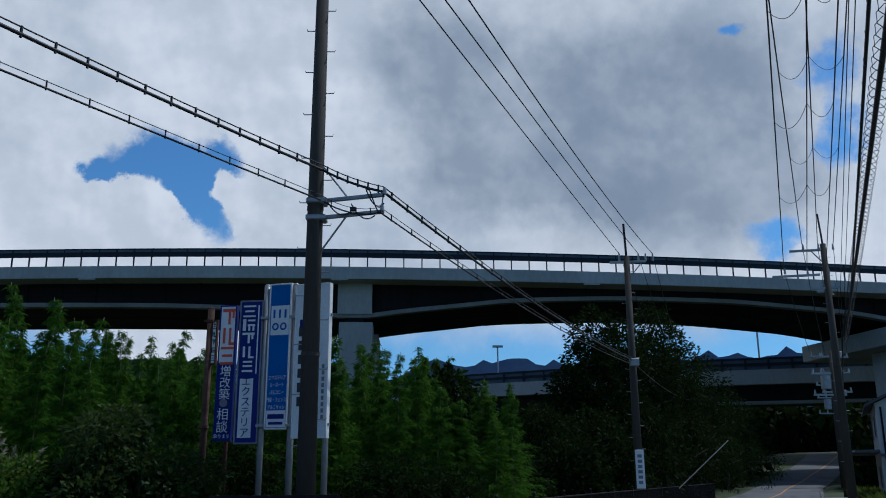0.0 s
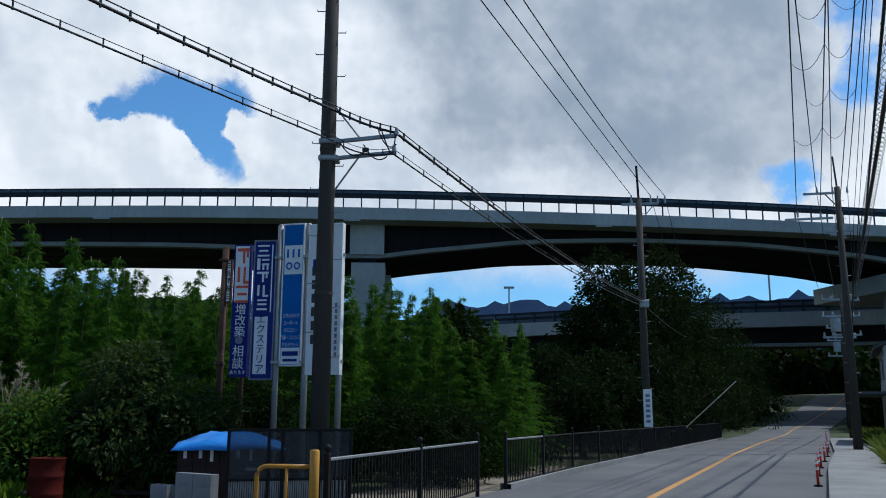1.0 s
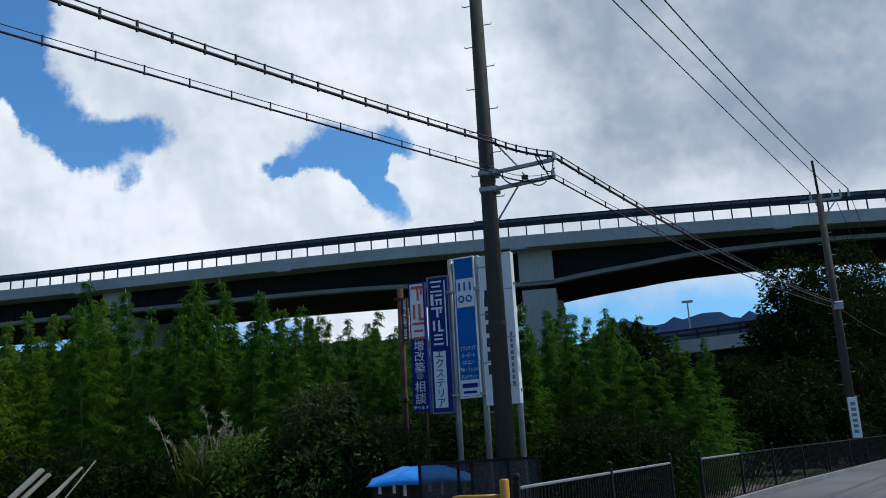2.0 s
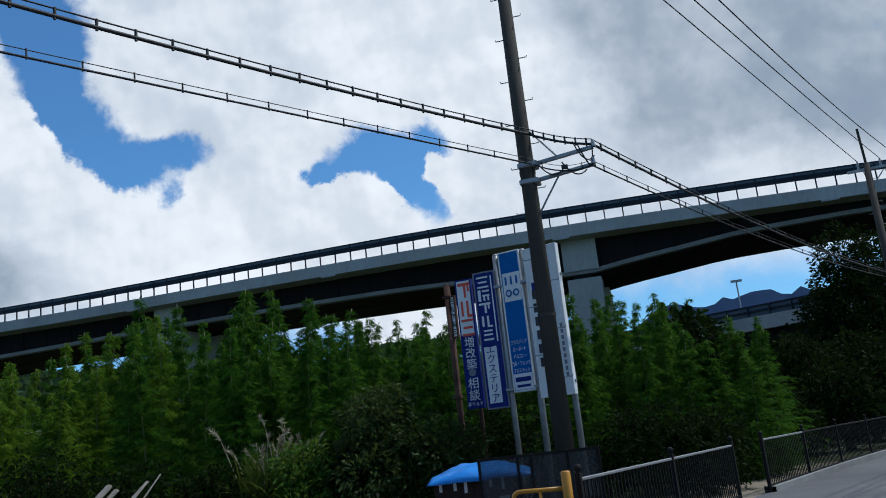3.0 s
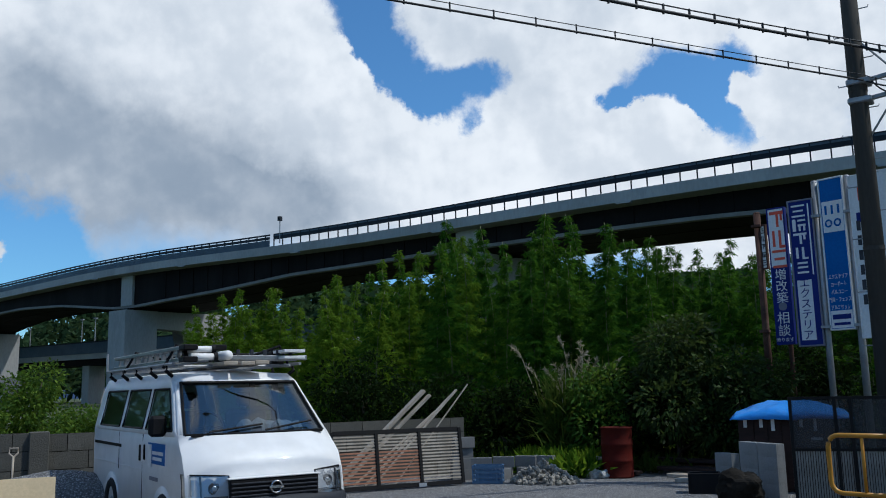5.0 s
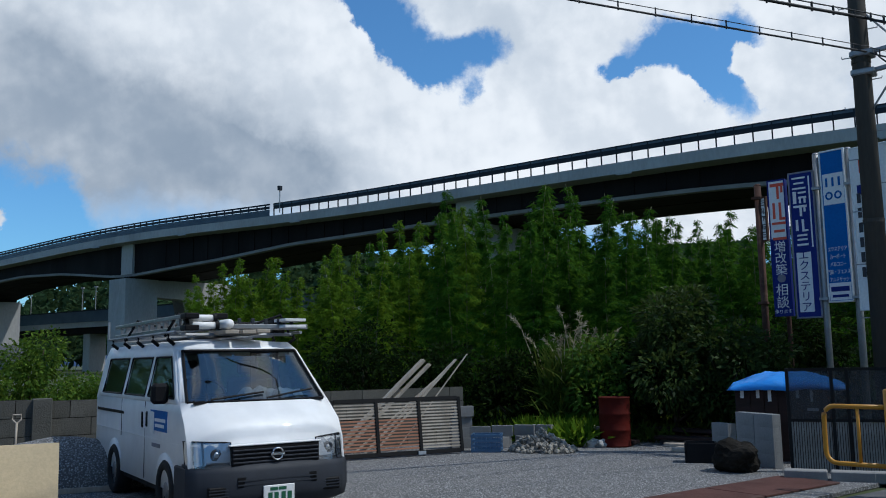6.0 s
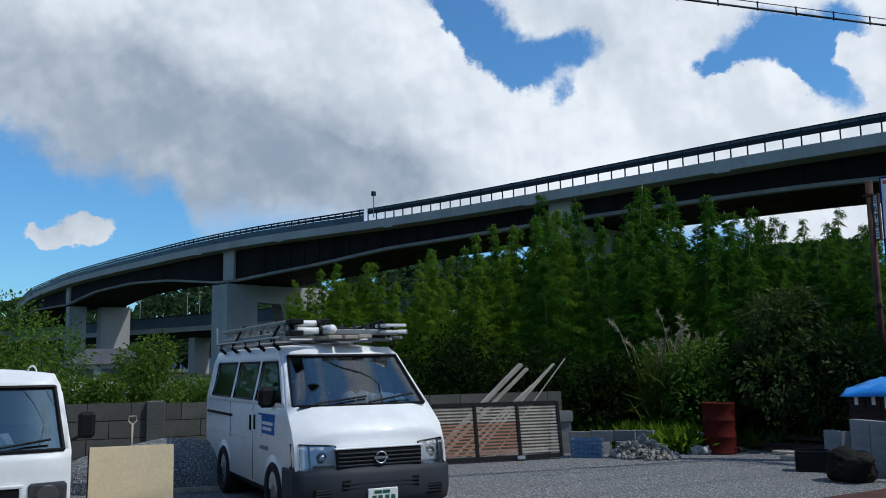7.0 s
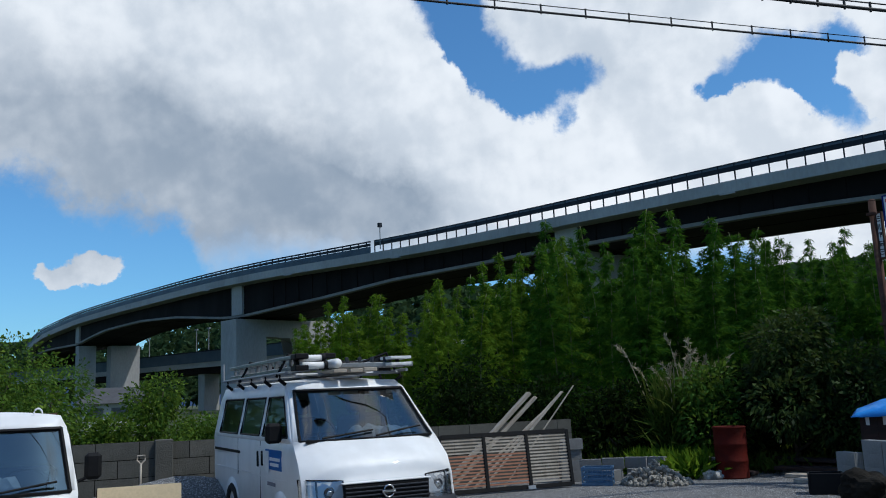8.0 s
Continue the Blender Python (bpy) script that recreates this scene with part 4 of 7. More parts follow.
def far_woods():
    """Wooded slope under and behind the viaduct, as one mass of leaf clumps on a hill."""
    rng = np.random.default_rng(9)
    rows = []
    for _ in range(80000):
        yaw = rng.uniform(14, 92)
        clear = max(190.0, 158 / math.cos(radians(min(yaw, 68))))
        dist = rng.uniform(clear, clear + 140)
        top = (dist - clear + 12) * 0.33 * (1 + 0.35 * math.sin(yaw * 0.5) + 0.2 * math.sin(yaw * 1.7 + dist * 0.05))
        x, y = by(yaw, dist)
        q = np.array([x, y, max(0, top) * rng.uniform(0.75, 1.0) + rng.uniform(0, 4) * (1 + 0.8 * math.sin(x * 0.4) * math.cos(y * 0.33))])
        q[2] = min(q[2], 1.65 + dist * math.tan(radians(6.6 if yaw < 56 else max(4.2, 6.6 - (yaw - 56) * 0.3) + 0.4 * math.sin(yaw))))
        rows.append((q, rng.normal(0, 1, 3)))
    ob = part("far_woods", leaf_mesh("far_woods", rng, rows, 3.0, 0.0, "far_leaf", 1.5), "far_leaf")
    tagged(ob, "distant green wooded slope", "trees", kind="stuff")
    # added left of the view so the van's windows reflect green, not sky
    rows = []
    for _ in range(14000):
        yaw = rng.uniform(82, 150)
        x, y = by(yaw, rng.uniform(34, 46))
        rows.append((np.array([x, y, rng.uniform(0, 9) * (0.75 + 0.25 * math.sin(yaw))]), rng.normal(0, 1, 3)))
    ob = part("side_woods", leaf_mesh("side_woods", rng, rows, 1.1, 0.0, "bush_leaf", 1.6), "bush_leaf")
    tagged(ob, "unseen green trees added to darken window reflections", "trees", kind="stuff")
    rows = []
    for _ in range(20000):
        yaw = rng.uniform(-34, 16)
        x, y = by(yaw, rng.uniform(172, 190))
        rows.append((np.array([x, y, rng.uniform(0, 14)]), rng.normal(0, 1, 3)))
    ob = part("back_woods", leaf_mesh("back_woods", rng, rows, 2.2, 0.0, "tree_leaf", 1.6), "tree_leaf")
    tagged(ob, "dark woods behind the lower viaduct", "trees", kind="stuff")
    rows = []
    for _ in range(26000):
        yaw = rng.uniform(-30, 12)
        x, y = by(yaw, rng.uniform(92, 122))
        rows.append((np.array([x, y, rng.uniform(0, 8.0)]), rng.normal(0, 1, 3)))
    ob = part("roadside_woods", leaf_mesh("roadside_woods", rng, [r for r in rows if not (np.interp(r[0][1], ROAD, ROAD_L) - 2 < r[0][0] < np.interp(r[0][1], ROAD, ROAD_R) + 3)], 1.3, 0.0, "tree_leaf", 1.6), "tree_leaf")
    tagged(ob, "dark woods under the viaduct", "trees", kind="stuff")


far_woods()

# added out of view behind the camera, to cut sky reflection and fill light
wall_back = part("wall_back", boxes((5.4, 5.8, -40, 6, 0, 5.5), (-16, 5.398, -40.4, -40, 0, 5.5)), "house")
tagged(wall_back, "plain pale unseen wall added to block low sky light", "wall", kind="structure")

# ---------------------------------------------------------------- poles and wires


def sag_line(a, b, sag, n=14):
    a, b = Vector(a), Vector(b)
    return [a.lerp(b, i / n) - Vector((0, 0, sag * 4 * (i / n) * (1 - i / n))) for i in range(n + 1)]


def cable(a, b, sag, r, label, n=16, knots=0, spiral=0.0):
    """A hanging cable, with clips along it or a spiral hanger above."""
    pts = sag_line(a, b, sag, n)
    root = thing("cable", label, "cable", group="overhead cables")
    part("strand", tubes((pts, r), sides=6), "wire", root, smooth=True)
    if knots:
        up = sag_line(Vector(a) + Vector((0, 0, 0.10)), Vector(b) + Vector((0, 0, 0.10)), sag, n)
        part("messenger_wire", tubes((up, r * 0.45), sides=5), "wire", root, smooth=True)
        for i in range(knots):
            u = (i + 0.5) / knots * n
            k = min(int(u), n - 1)
            p = pts[k].lerp(pts[k + 1], u - k)
            part("clip", tubes(([p - Vector((0, 0, r * 1.7)), p + Vector((0.0, 0, 0.115))], r * 0.8), sides=5), "wire", root)
    if spiral:
        pts2 = []
        dirn = (Vector(b) - Vector(a)).normalized()
        side = dirn.cross(Vector((0, 0, 1))).normalized()
        length = (Vector(b) - Vector(a)).length
        for i in range(int(length * 20)):
            u = i / (length * 20) * n
            k = min(int(u), n - 1)
            c = pts[k].lerp(pts[k + 1], u - k)
            ang = i * math.tau / 7
            pts2.append(c + side * math.cos(ang) * spiral + Vector((0, 0, 1)) * math.sin(ang) * spiral)
        part("spiral_hanger", tubes((pts2, 0.008), sides=3), "wire", root)
    return root


def utility_pole(x, y, h, r0, r1, label, steps=True, z=0.0):
    root = thing("utility_pole", label, "utility pole", pose(x, y, z), group="utility poles")
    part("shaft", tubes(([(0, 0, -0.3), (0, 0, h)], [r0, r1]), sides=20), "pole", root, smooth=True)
    if steps:
        for i in range(int((h - 2.2) / 0.45)):
            zz = 2.2 + i * 0.45
            s = 1 if i % 2 else -1
            rr = r0 + (r1 - r0) * zz / h
            part("step_bolt", tubes(([(s * rr * 0.8, 0, zz), (s * (rr + 0.15), 0, zz), (s * (rr + 0.155), 0, zz + 0.035)], 0.011), sides=5), "steel", root)
    for zz in (h * 0.3, h * 0.52):
        rr = r0 + (r1 - r0) * zz / h + 0.008
        part("band", tubes(([(0, 0, zz), (0, 0, zz + 0.07)], rr), sides=20), "pole", root)
    return root


# pole beside the signs, with two arms
P1 = (-2.2, 15.85)
pole_near = utility_pole(*P1, 12.6, 0.185, 0.115, "dark grey concrete utility pole with step bolts and two arms")
for z_, end_ in ((5.13 + 1.65, (1.32, -0.27, 0.06)), (4.80 + 1.65, (1.28, -0.28, 0.08))):
    arm = boxes((0.10, 1.34, -0.035, 0.035, -0.035, 0.035), bevel=0.006)
    a_ = part("arm", arm, "steel", pole_near)
    a_.location, a_.rotation_euler = (0, 0, z_ - 0.06), (0, radians(-2.5), radians(-11))
    part("insulator", tubes(([(end_[0], end_[1], z_), (end_[0], end_[1], z_ + 0.13)], [0.05, 0.03]), sides=10), "steel", pole_near)
    part("arm_clamp", boxes((-0.16, 0.22, -0.17, 0.17, z_ - 0.12, z_ - 0.02), bevel=0.02), "steel", pole_near)
part("brace", tubes(([(0.13, 0, 7.42), (0.62, -0.12, 6.76)], 0.018), sides=6), "steel", pole_near)
part("brace", tubes(([(0.13, 0, 5.75), (0.62, -0.12, 6.42)], 0.018), sides=6), "steel", pole_near)
E1, E2 = (-0.90, 15.58, 6.83), (-0.95, 15.57, 6.42)
cable((-16.2, -9.0, 8.2), (-2.07, 15.68, 7.30), 0.53, 0.026, "thick black bundled overhead cable with clips", 24, 56)
cable((-18.2, -9.0, 7.24), (-2.07, 15.70, 6.70), 0.10, 0.016, "thin black overhead cable with clips", 24, 44)
cable((-2.07, 15.68, 7.30), E1, 0.05, 0.024, "thick black cable tied to the pole arm", 8, 6)
cable((-2.07, 15.70, 6.70), E2, 0.12, 0.014, "thin black cable tied to the pole arm", 8, 3)
cable(E1, (8.72, 37.5, 6.47), 0.28, 0.026, "thick black bundled overhead cable with clips", 20, 34)
cable(E2, (8.68, 37.5, 6.30), 0.28, 0.016, "thin black overhead cable with clips", 20, 26)
loops = thing("cable_slack", "black slack cable loops hanging between the pole arms", "cable")
for k_, (a_, b_, s_) in enumerate((((-1.95, 15.7, 6.66), (-1.45, 15.65, 6.52), 0.18), ((-1.5, 15.6, 6.60), (-1.05, 15.56, 6.36), 0.16), ((-1.25, 15.58, 6.95), (-0.88, 15.55, 6.6), 0.2), ((-1.2, 15.58, 6.98), (-0.98, 15.55, 6.40), 0.03), ((-0.9, 15.56, 6.78), (-0.97, 15.55, 6.44), 0.12))):
    part("loop", tubes((sag_line(a_, b_, s_, 8), 0.013), sides=5), "wire", loops)
part("splice_box", boxes((-1.52, -1.40, 15.58, 15.66, 6.46, 6.54), bevel=0.01), "wire", loops)

# pole behind the fence, with a white notice
pole_mid = utility_pole(8.15, 35.1, 10.5, 0.18, 0.12, "grey concrete utility pole with a crossarm behind the fence")
part("top_rod", tubes(([(0, 0, 10.4), (-0.05, 0, 11.9)], 0.05), sides=8), "pole", pole_mid)
part("crossarm", boxes((-0.35, 1.15, -0.05, 0.05, 10.2, 10.3)), "steel", pole_mid).rotation_euler = (0, radians(-2), 0)
for x_ in (-0.3, 0.5, 0.8, 1.1):
    part("insulator", tubes(([(x_, 0, 10.3), (x_, 0, 10.62)], [0.05, 0.03]), sides=8), "steel", pole_mid)
part("brace", tubes(([(0.1, 0, 9.6), (0.6, 0, 10.2)], 0.025), sides=6), "steel", pole_mid)
part("cable_box", boxes((-0.16, 0.2, -0.3, -0.13, 5.9, 6.2), bevel=0.02), "steel", pole_mid)
plate_ = part("notice_board", boxes((-0.17, 0.17, -0.235, -0.21, 1.15, 2.62), bevel=0.008), "sign_white", pole_mid, "white vertical notice with illegible dark print")
for k_ in range(6):
    part("print_bar", boxes((-0.085, 0.085, -0.239, -0.235, 1.32 + k_ * 0.2, 1.44 + k_ * 0.2)), "sign_grey", plate_)
pole_mid.location, pole_mid.scale = (8.72, 37.55, -0.115), (1.07, 1.07, 1.07)
for k_, (x_, top_) in enumerate(((-0.3, 10.62), (0.5, 10.62), (1.1, 10.62))):
    cable(((-9.95, -9.4, -8.35)[k_], -9.0, 10.6), (8.72 + x_ * 1.07, 37.55, top_ * 1.07 - 0.115), (0.05, 0.35, 1.0)[k_], 0.016, "thin black high overhead wire", 18)
    cable((8.72 + x_ * 1.07, 37.55, top_ * 1.07 - 0.115), (20 + x_, 72, 10.4), 0.5, 0.014, "thin black high overhead wire", 10)
cable((8.72, 37.55, 6.4), (21, 70, 7.4), 0.4, 0.022, "black overhead cable beside the road", 12)

# tall pole on the far pavement with many wires
P3 = (18.7, 39.85)
pole_far = utility_pole(*P3, 12.3, 0.21, 0.13, "tall grey concrete utility pole with crossarms in long grass")
part("top_rod", tubes(([(0, 0, 12.2), (-0.1, 0, 13.8)], 0.045), sides=8), "pole", pole_far)
for z_, w0_, w1_ in ((11.95, -1.0, 0.55), (10.75, -2.0, 0.25), (10.1, -0.3, 1.1)):
    part("crossarm", boxes((w0_, w1_, -0.05, 0.05, z_, z_ + 0.1)), "steel", pole_far).rotation_euler = (0, radians(-3), 0)
    for u_ in (0.02, 0.5, 0.95):
        x_ = w0_ + (w1_ - w0_) * u_
        part("insulator", tubes(([(x_, 0, z_ + 0.08), (x_, 0, z_ + 0.36)], [0.06, 0.035]), sides=8), "steel", pole_far)
part("brace", tubes(([(-0.1, 0, 11.4), (-0.6, 0, 11.95)], 0.03), sides=6), "steel", pole_far)
WIRES = ((-2.0, 11.0, -3.44, 0.7), (-1.0, 12.3, -4.35, 0.6), (-0.9, 11.0, -2.89, 0.15), (-0.25, 12.3, -3.4, 0.12), (0.0, 11.0, -2.5, 0.1), (0.5, 12.3, -2.2, 0.1), (0.6, 10.2, -2.9, 0.05), (0.8, 10.2, -2.85, 0.05))
for k_, (x_, z_, x0_, sag_) in enumerate(WIRES):
    cable((x0_, -9.0, z_), (P3[0] + x_, P3[1], z_), sag_, 0.017 if k_ < 6 else 0.011, "thin black high overhead wire", 18)
    cable((P3[0] + x_, P3[1], z_), (34.2 + x_, 72.5, 10.8 + 0.1 * k_), 0.5, 0.014, "thin black high overhead wire", 8)
cable((-2.9, -9, 9.0), (P3[0] + 1.0, P3[1], 9.6), 0.15, 0.035, "thick black twisted overhead cable", 22, 46)
cable((-2.61, -9, 7.7), (P3[0] + 0.5, P3[1], 7.7), 0.18, 0.045, "thick black cable in a spiral hanger", 22, 0, 0.15)
cable((P3[0] + 0.4, P3[1], 7.9), (34.0, 72.5, 6.4), 0.5, 0.035, "thick black overhead cable", 10)
# hanging jumper loops of the high wires
jump = thing("jumper_wires", "thin slack jumper wires between the high wires", "cable")
for y_ in (15.0, 20.5, 27.0):
    u_ = (y_ + 9) / 48.85
    for a_, b_ in ((0, 2), (2, 4), (1, 3), (3, 5)):
        pa, pb = [Vector((WIRES[k][2], -9.0, WIRES[k][1])).lerp(Vector((P3[0] + WIRES[k][0], P3[1], WIRES[k][1])), u_) - Vector((0, 0, WIRES[k][3] * 4 * u_ * (1 - u_))) for k in (a_, b_)]
        part("jumper", tubes((sag_line(pa, pb, 0.4, 8), 0.008), sides=4), "wire", jump)
# poles further along the road
for x_, y_, h_ in ((30.6, 66, 10.8), (34.2, 72.5, 11.6), (41.5, 90, 11.0)):
    p_ = utility_pole(x_, y_, h_, 0.2, 0.14, "grey utility pole far along the road", False)
    for z_ in (h_ - 0.5, h_ - 1.8, h_ - 3.4):
        part("crossarm", boxes((-1.6, 0.9, -0.07, 0.07, z_, z_ + 0.14)), "steel", p_)
        for q_ in (-1.5, -0.7, 0.8):
            part("insulator", tubes(([(q_, 0, z_ + 0.1), (q_, 0, z_ + 0.45)], [0.09, 0.05]), sides=6), "steel", p_)
    part("transformer", tubes(([(-0.6, 0, h_ - 2.9), (-0.6, 0, h_ - 1.9)], 0.36), sides=14), "steel", p_, "grey drum transformer")
guy = thing("guy_wire", "pale slanting stay wire beside the trees", "cable")
part("strand", tubes(([(12.6, 46, 0.9), (15.6, 46.5, 3.4)], 0.03), sides=5), "timber", guy)

# ---------------------------------------------------------------- roadside fence
FENCE = [(-1.42, 11.02), (-0.36, 14.55), (0.72, 18.1), (1.42, 19.9), (2.6, 22.9), (3.8, 25.9), (5.1, 28.9), (6.45, 31.9), (7.8, 34.9), (9.1, 37.9), (10.5, 41), (11.9, 44.2), (13.3, 47.4), (14.8, 50.6), (16.2, 53.8), (17.6, 57), (19, 60.2)]


def fence_panel(a, b, first, last):
    a, b = Vector((*a, 0)), Vector((*b, 0))
    length = (b - a).length
    turn = math.degrees(math.atan2(b.y - a.y, b.x - a.x))
    root = thing("fence_panel", "black iron railing panel with ball-topped posts", "fence", pose(a.x, a.y, 0, 0, 0, turn), group="roadside railing")
    for x in ([0] if first else []) + [length]:
        post = part("post", boxes((x - 0.035, x + 0.035, -0.035, 0.035, -0.1, 1.16), bevel=0.006), "iron", root)
        ball = bmesh.new()
        bmesh.ops.create_uvsphere(ball, u_segments=10, v_segments=7, radius=0.05, matrix=Matrix.Translation((x, 0, 1.22)))
        tube(ball, [(x, 0, 1.15), (x, 0, 1.19)], 0.022, 8)
        part("post_ball", ball, "iron", post, smooth=True)
    # pale steel on the nearest black rails stands in for a bright highlight
    part("top_rail", boxes((0.04, length - 0.04, -0.022, 0.022, 1.06, 1.10), bevel=0.008), "steel" if first or last else "iron", root)
    part("bottom_rail", boxes((0.04, length - 0.04, -0.02, 0.02, 0.12, 0.15)), "iron", root)
    n = int(length / 0.125)
    bar = mesh_of("bar", *block_data(0.018, 0.018, 0.91), "iron")
    for i in range(1, n):
        ob = part("bar", bar, "iron", root)
        ob.location = (length * i / n, 0, 0.15)


for i_ in range(len(FENCE) - 1):
    if i_ != 2:
        fence_panel(FENCE[i_], FENCE[i_ + 1], i_ in (0, 3), i_ in (1,))

kerb = thing("kerb", "low grey concrete kerb under the railing", "kerb", kind="structure")
part("kerb_stone", mesh_of("kerb_stone", *(lambda pts: ([(x + o, y, z) for x, y in pts for o, z in ((-0.12, -0.05), (-0.12, 0.13), (0.12, 0.11), (0.12, -0.05))],
     [(4 * i + k, 4 * i + (k + 1) % 4, 4 * i + 4 + (k + 1) % 4, 4 * i + 4 + k) for i in range(len(pts) - 1) for k in range(4)]))(FENCE[3:]), "pave"), "pave", kerb)
for i_ in range(9):
    y_ = 21.0 + i_ * 3.4 + 0.4 * i_ * i_ * 0.2
    x_ = float(np.interp(y_, ROAD, ROAD_R)) - 0.25
    post_ = thing("delineator_post", "red flexible road post with white bands", "post", pose(x_, y_, 0), group="delineator posts")
    part("stem", tubes(([(0, 0, 0.03), (0, 0, 0.62)], [0.034, 0.03]), sides=10), "red_post", post_, smooth=True)
    part("base", tubes(([(0, 0, 0), (0, 0, 0.04)], [0.1, 0.09]), sides=12), "black_plastic", post_)
    for z_ in (0.38, 0.52):
        part("white_band", tubes(([(0, 0, z_), (0, 0, z_ + 0.06)], 0.0355), sides=10), "white", post_)

# ---------------------------------------------------------------- sign boards


def lettering(text, size, mat, parent, x, z, y=-0.012, name="lettering", sx=1.0, gap=0.86):
    """Words as thin raised mesh letters in the board's plane, one part a line."""
    rows = text.split("\n")
    for i, line in enumerate(rows):
        cu = bpy.data.curves.new(name, "FONT")
        cu.body, cu.size, cu.align_x, cu.align_y, cu.extrude = line, size, "CENTER", "CENTER", 0.002
        tmp = new("tmp", cu)
        me = bpy.data.meshes.new_from_object(tmp.evaluated_get(bpy.context.evaluated_depsgraph_get()))
        bpy.data.objects.remove(tmp)
        bpy.data.curves.remove(cu)
        me.materials.clear()
        me.materials.append(M[mat])
        ob = part(name, me, mat, parent)
        ob.location = (x, y, z + ((len(rows) - 1) / 2 - i) * size * gap * 1.12)
        ob.rotation_euler, ob.scale = (radians(90), 0, 0), (sx, 1, 1)


def sign_panel(label, a, b, z0, z1, mat, thick=0.14, frame_mat="steel"):
    """An upright board between two plan points, seen from the road; its own origin is the middle of its foot."""
    a, b = Vector((*a, 0)), Vector((*b, 0))
    turn = math.degrees(math.atan2(b.y - a.y, b.x - a.x))
    root = thing("sign_board", label, "sign", pose(*((a + b) / 2)[:2], z0, 0, 0, turn), group="roadside signs")
    w_, h = (b - a).length, z1 - z0
    part("panel", boxes((-w_ / 2 + 0.03, w_ / 2 - 0.03, 0.0, thick, 0.03, h - 0.03)), mat, root)
    for r in ((-w_ / 2, -w_ / 2 + 0.03, -0.012, thick + 0.01, 0, h), (w_ / 2 - 0.03, w_ / 2, -0.012, thick + 0.01, 0, h), (-w_ / 2 + 0.03, w_ / 2 - 0.03, -0.012, thick + 0.01, 0, 0.03), (-w_ / 2 + 0.03, w_ / 2 - 0.03, -0.012, thick + 0.01, h - 0.03, h)):
        part("frame", boxes(r, bevel=0.004), frame_mat, root)
    return root, w_, h


def plate_on(root, name, mat, x0, x1, z0, z1, y=-0.004, label=""):
    return part(name, boxes((x0, x1, y, 0.002, z0, z1)), mat, root, label)


def glyph(root, mat, x, z, w_, h, kind):
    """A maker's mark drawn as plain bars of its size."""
    t = w_ * 0.16
    rows = {0: ((0, 1, 0.86, 1), (0.12, 0.88, 0.43, 0.57), (0, 1, 0, 0.14)), 1: ((0, 0.25, 0, 1), (0.4, 1, 0.8, 0.95), (0.4, 1, 0.4, 0.55), (0.45, 0.6, 0, 0.4), (0.8, 0.95, 0, 0.4)),
            2: ((0, 1, 0.82, 1), (0.45, 0.62, 0.1, 0.82), (0.75, 0.9, 0.45, 0.82)), 3: ((0.1, 0.28, 0.1, 1), (0.55, 0.72, 0, 1), (0.72, 1, 0, 0.16)), 4: ((0.15, 0.9, 0.8, 0.95), (0.15, 0.9, 0.45, 0.6), (0.1, 0.95, 0.02, 0.18))}[kind]
    for a, b, c, d in rows:
        part("mark_bar", boxes((x - w_ / 2 + a * w_, x - w_ / 2 + b * w_, -0.012, -0.003, z - h / 2 + c * h, z - h / 2 + d * h)), mat, root)


# red, white and navy board
s1, w1, h1 = sign_panel("tall narrow board, white and red above navy with white characters", (-4.27, 17.47), (-3.92, 17.42), 2.34, 5.03, "sign_navy", 0.1, "sign_navy")
plate_on(s1, "white_field", "sign_white", -w1 / 2 + 0.03, w1 / 2 - 0.03, 1.52, h1 - 0.03)
for k_, kind_ in enumerate((2, 3, 0)):
    glyph(s1, "sign_red", 0.02, 2.44 - k_ * 0.385, 0.27, 0.35, kind_)
lettering("増\n改\n築", 0.235, "sign_white", s1, 0.01, 1.12)
part("round_mark", tubes(([(0, -0.01, 0.74), (0, 0.0, 0.74)], 0.08), sides=20), "sign_grey", s1)
lettering("相\n談", 0.25, "sign_white", s1, 0.0, 0.38)
lettering("承ります", 0.085, "sign_white", s1, 0.0, 0.09)
# navy board
s2, w2, h2 = sign_panel("tall narrow navy board with large white characters", (-3.84, 17.33), (-3.36, 17.26), 2.28, 5.1, "sign_navy", 0.14, "sign_grey")
for k_, kind_ in enumerate((0, 1, 2, 3, 4)):
    glyph(s2, "sign_white", -0.04, 2.60 - k_ * 0.275, 0.25, 0.235, kind_)
plate_on(s2, "stripe", "sign_white", 0.135, 0.16, 1.35, 2.72)
plate_on(s2, "white_field", "sign_white", -0.17, 0.10, 0.12, 1.26)
lettering("エ\nク\nス\nテ\nリ\nア", 0.205, "sign_navy", s2, -0.035, 0.70)
# blue board
s3, w3, h3 = sign_panel("tall narrow bright blue board with white writing", (-3.24, 17.23), (-2.78, 17.10), 2.55, 5.42, "sign_blue", 0.16, "sign_white")
plate_on(s3, "white_field", "sign_white", -0.19, 0.2, 1.83, 2.42)
for x_ in (-0.12, 0.0, 0.12):
    part("mark_bar", boxes((x_ - 0.02, x_ + 0.02, -0.012, -0.003, 2.17, 2.34)), "sign_blue", s3)
for x_ in (-0.085, 0.085):
    ring_ = [(x_ + math.cos(a) * 0.055, -0.008, 2.0 + math.sin(a) * 0.062) for a in np.linspace(0, math.tau, 19)]
    part("mark_ring", tubes((ring_, 0.017), sides=5), "sign_blue", s3)
lettering("エクステリア\nカーポート\nバルコニー\n門扉・フェンス\nアルミサッシ", 0.098, "sign_white", s3, 0.0, 0.70, sx=0.62, gap=1.3)
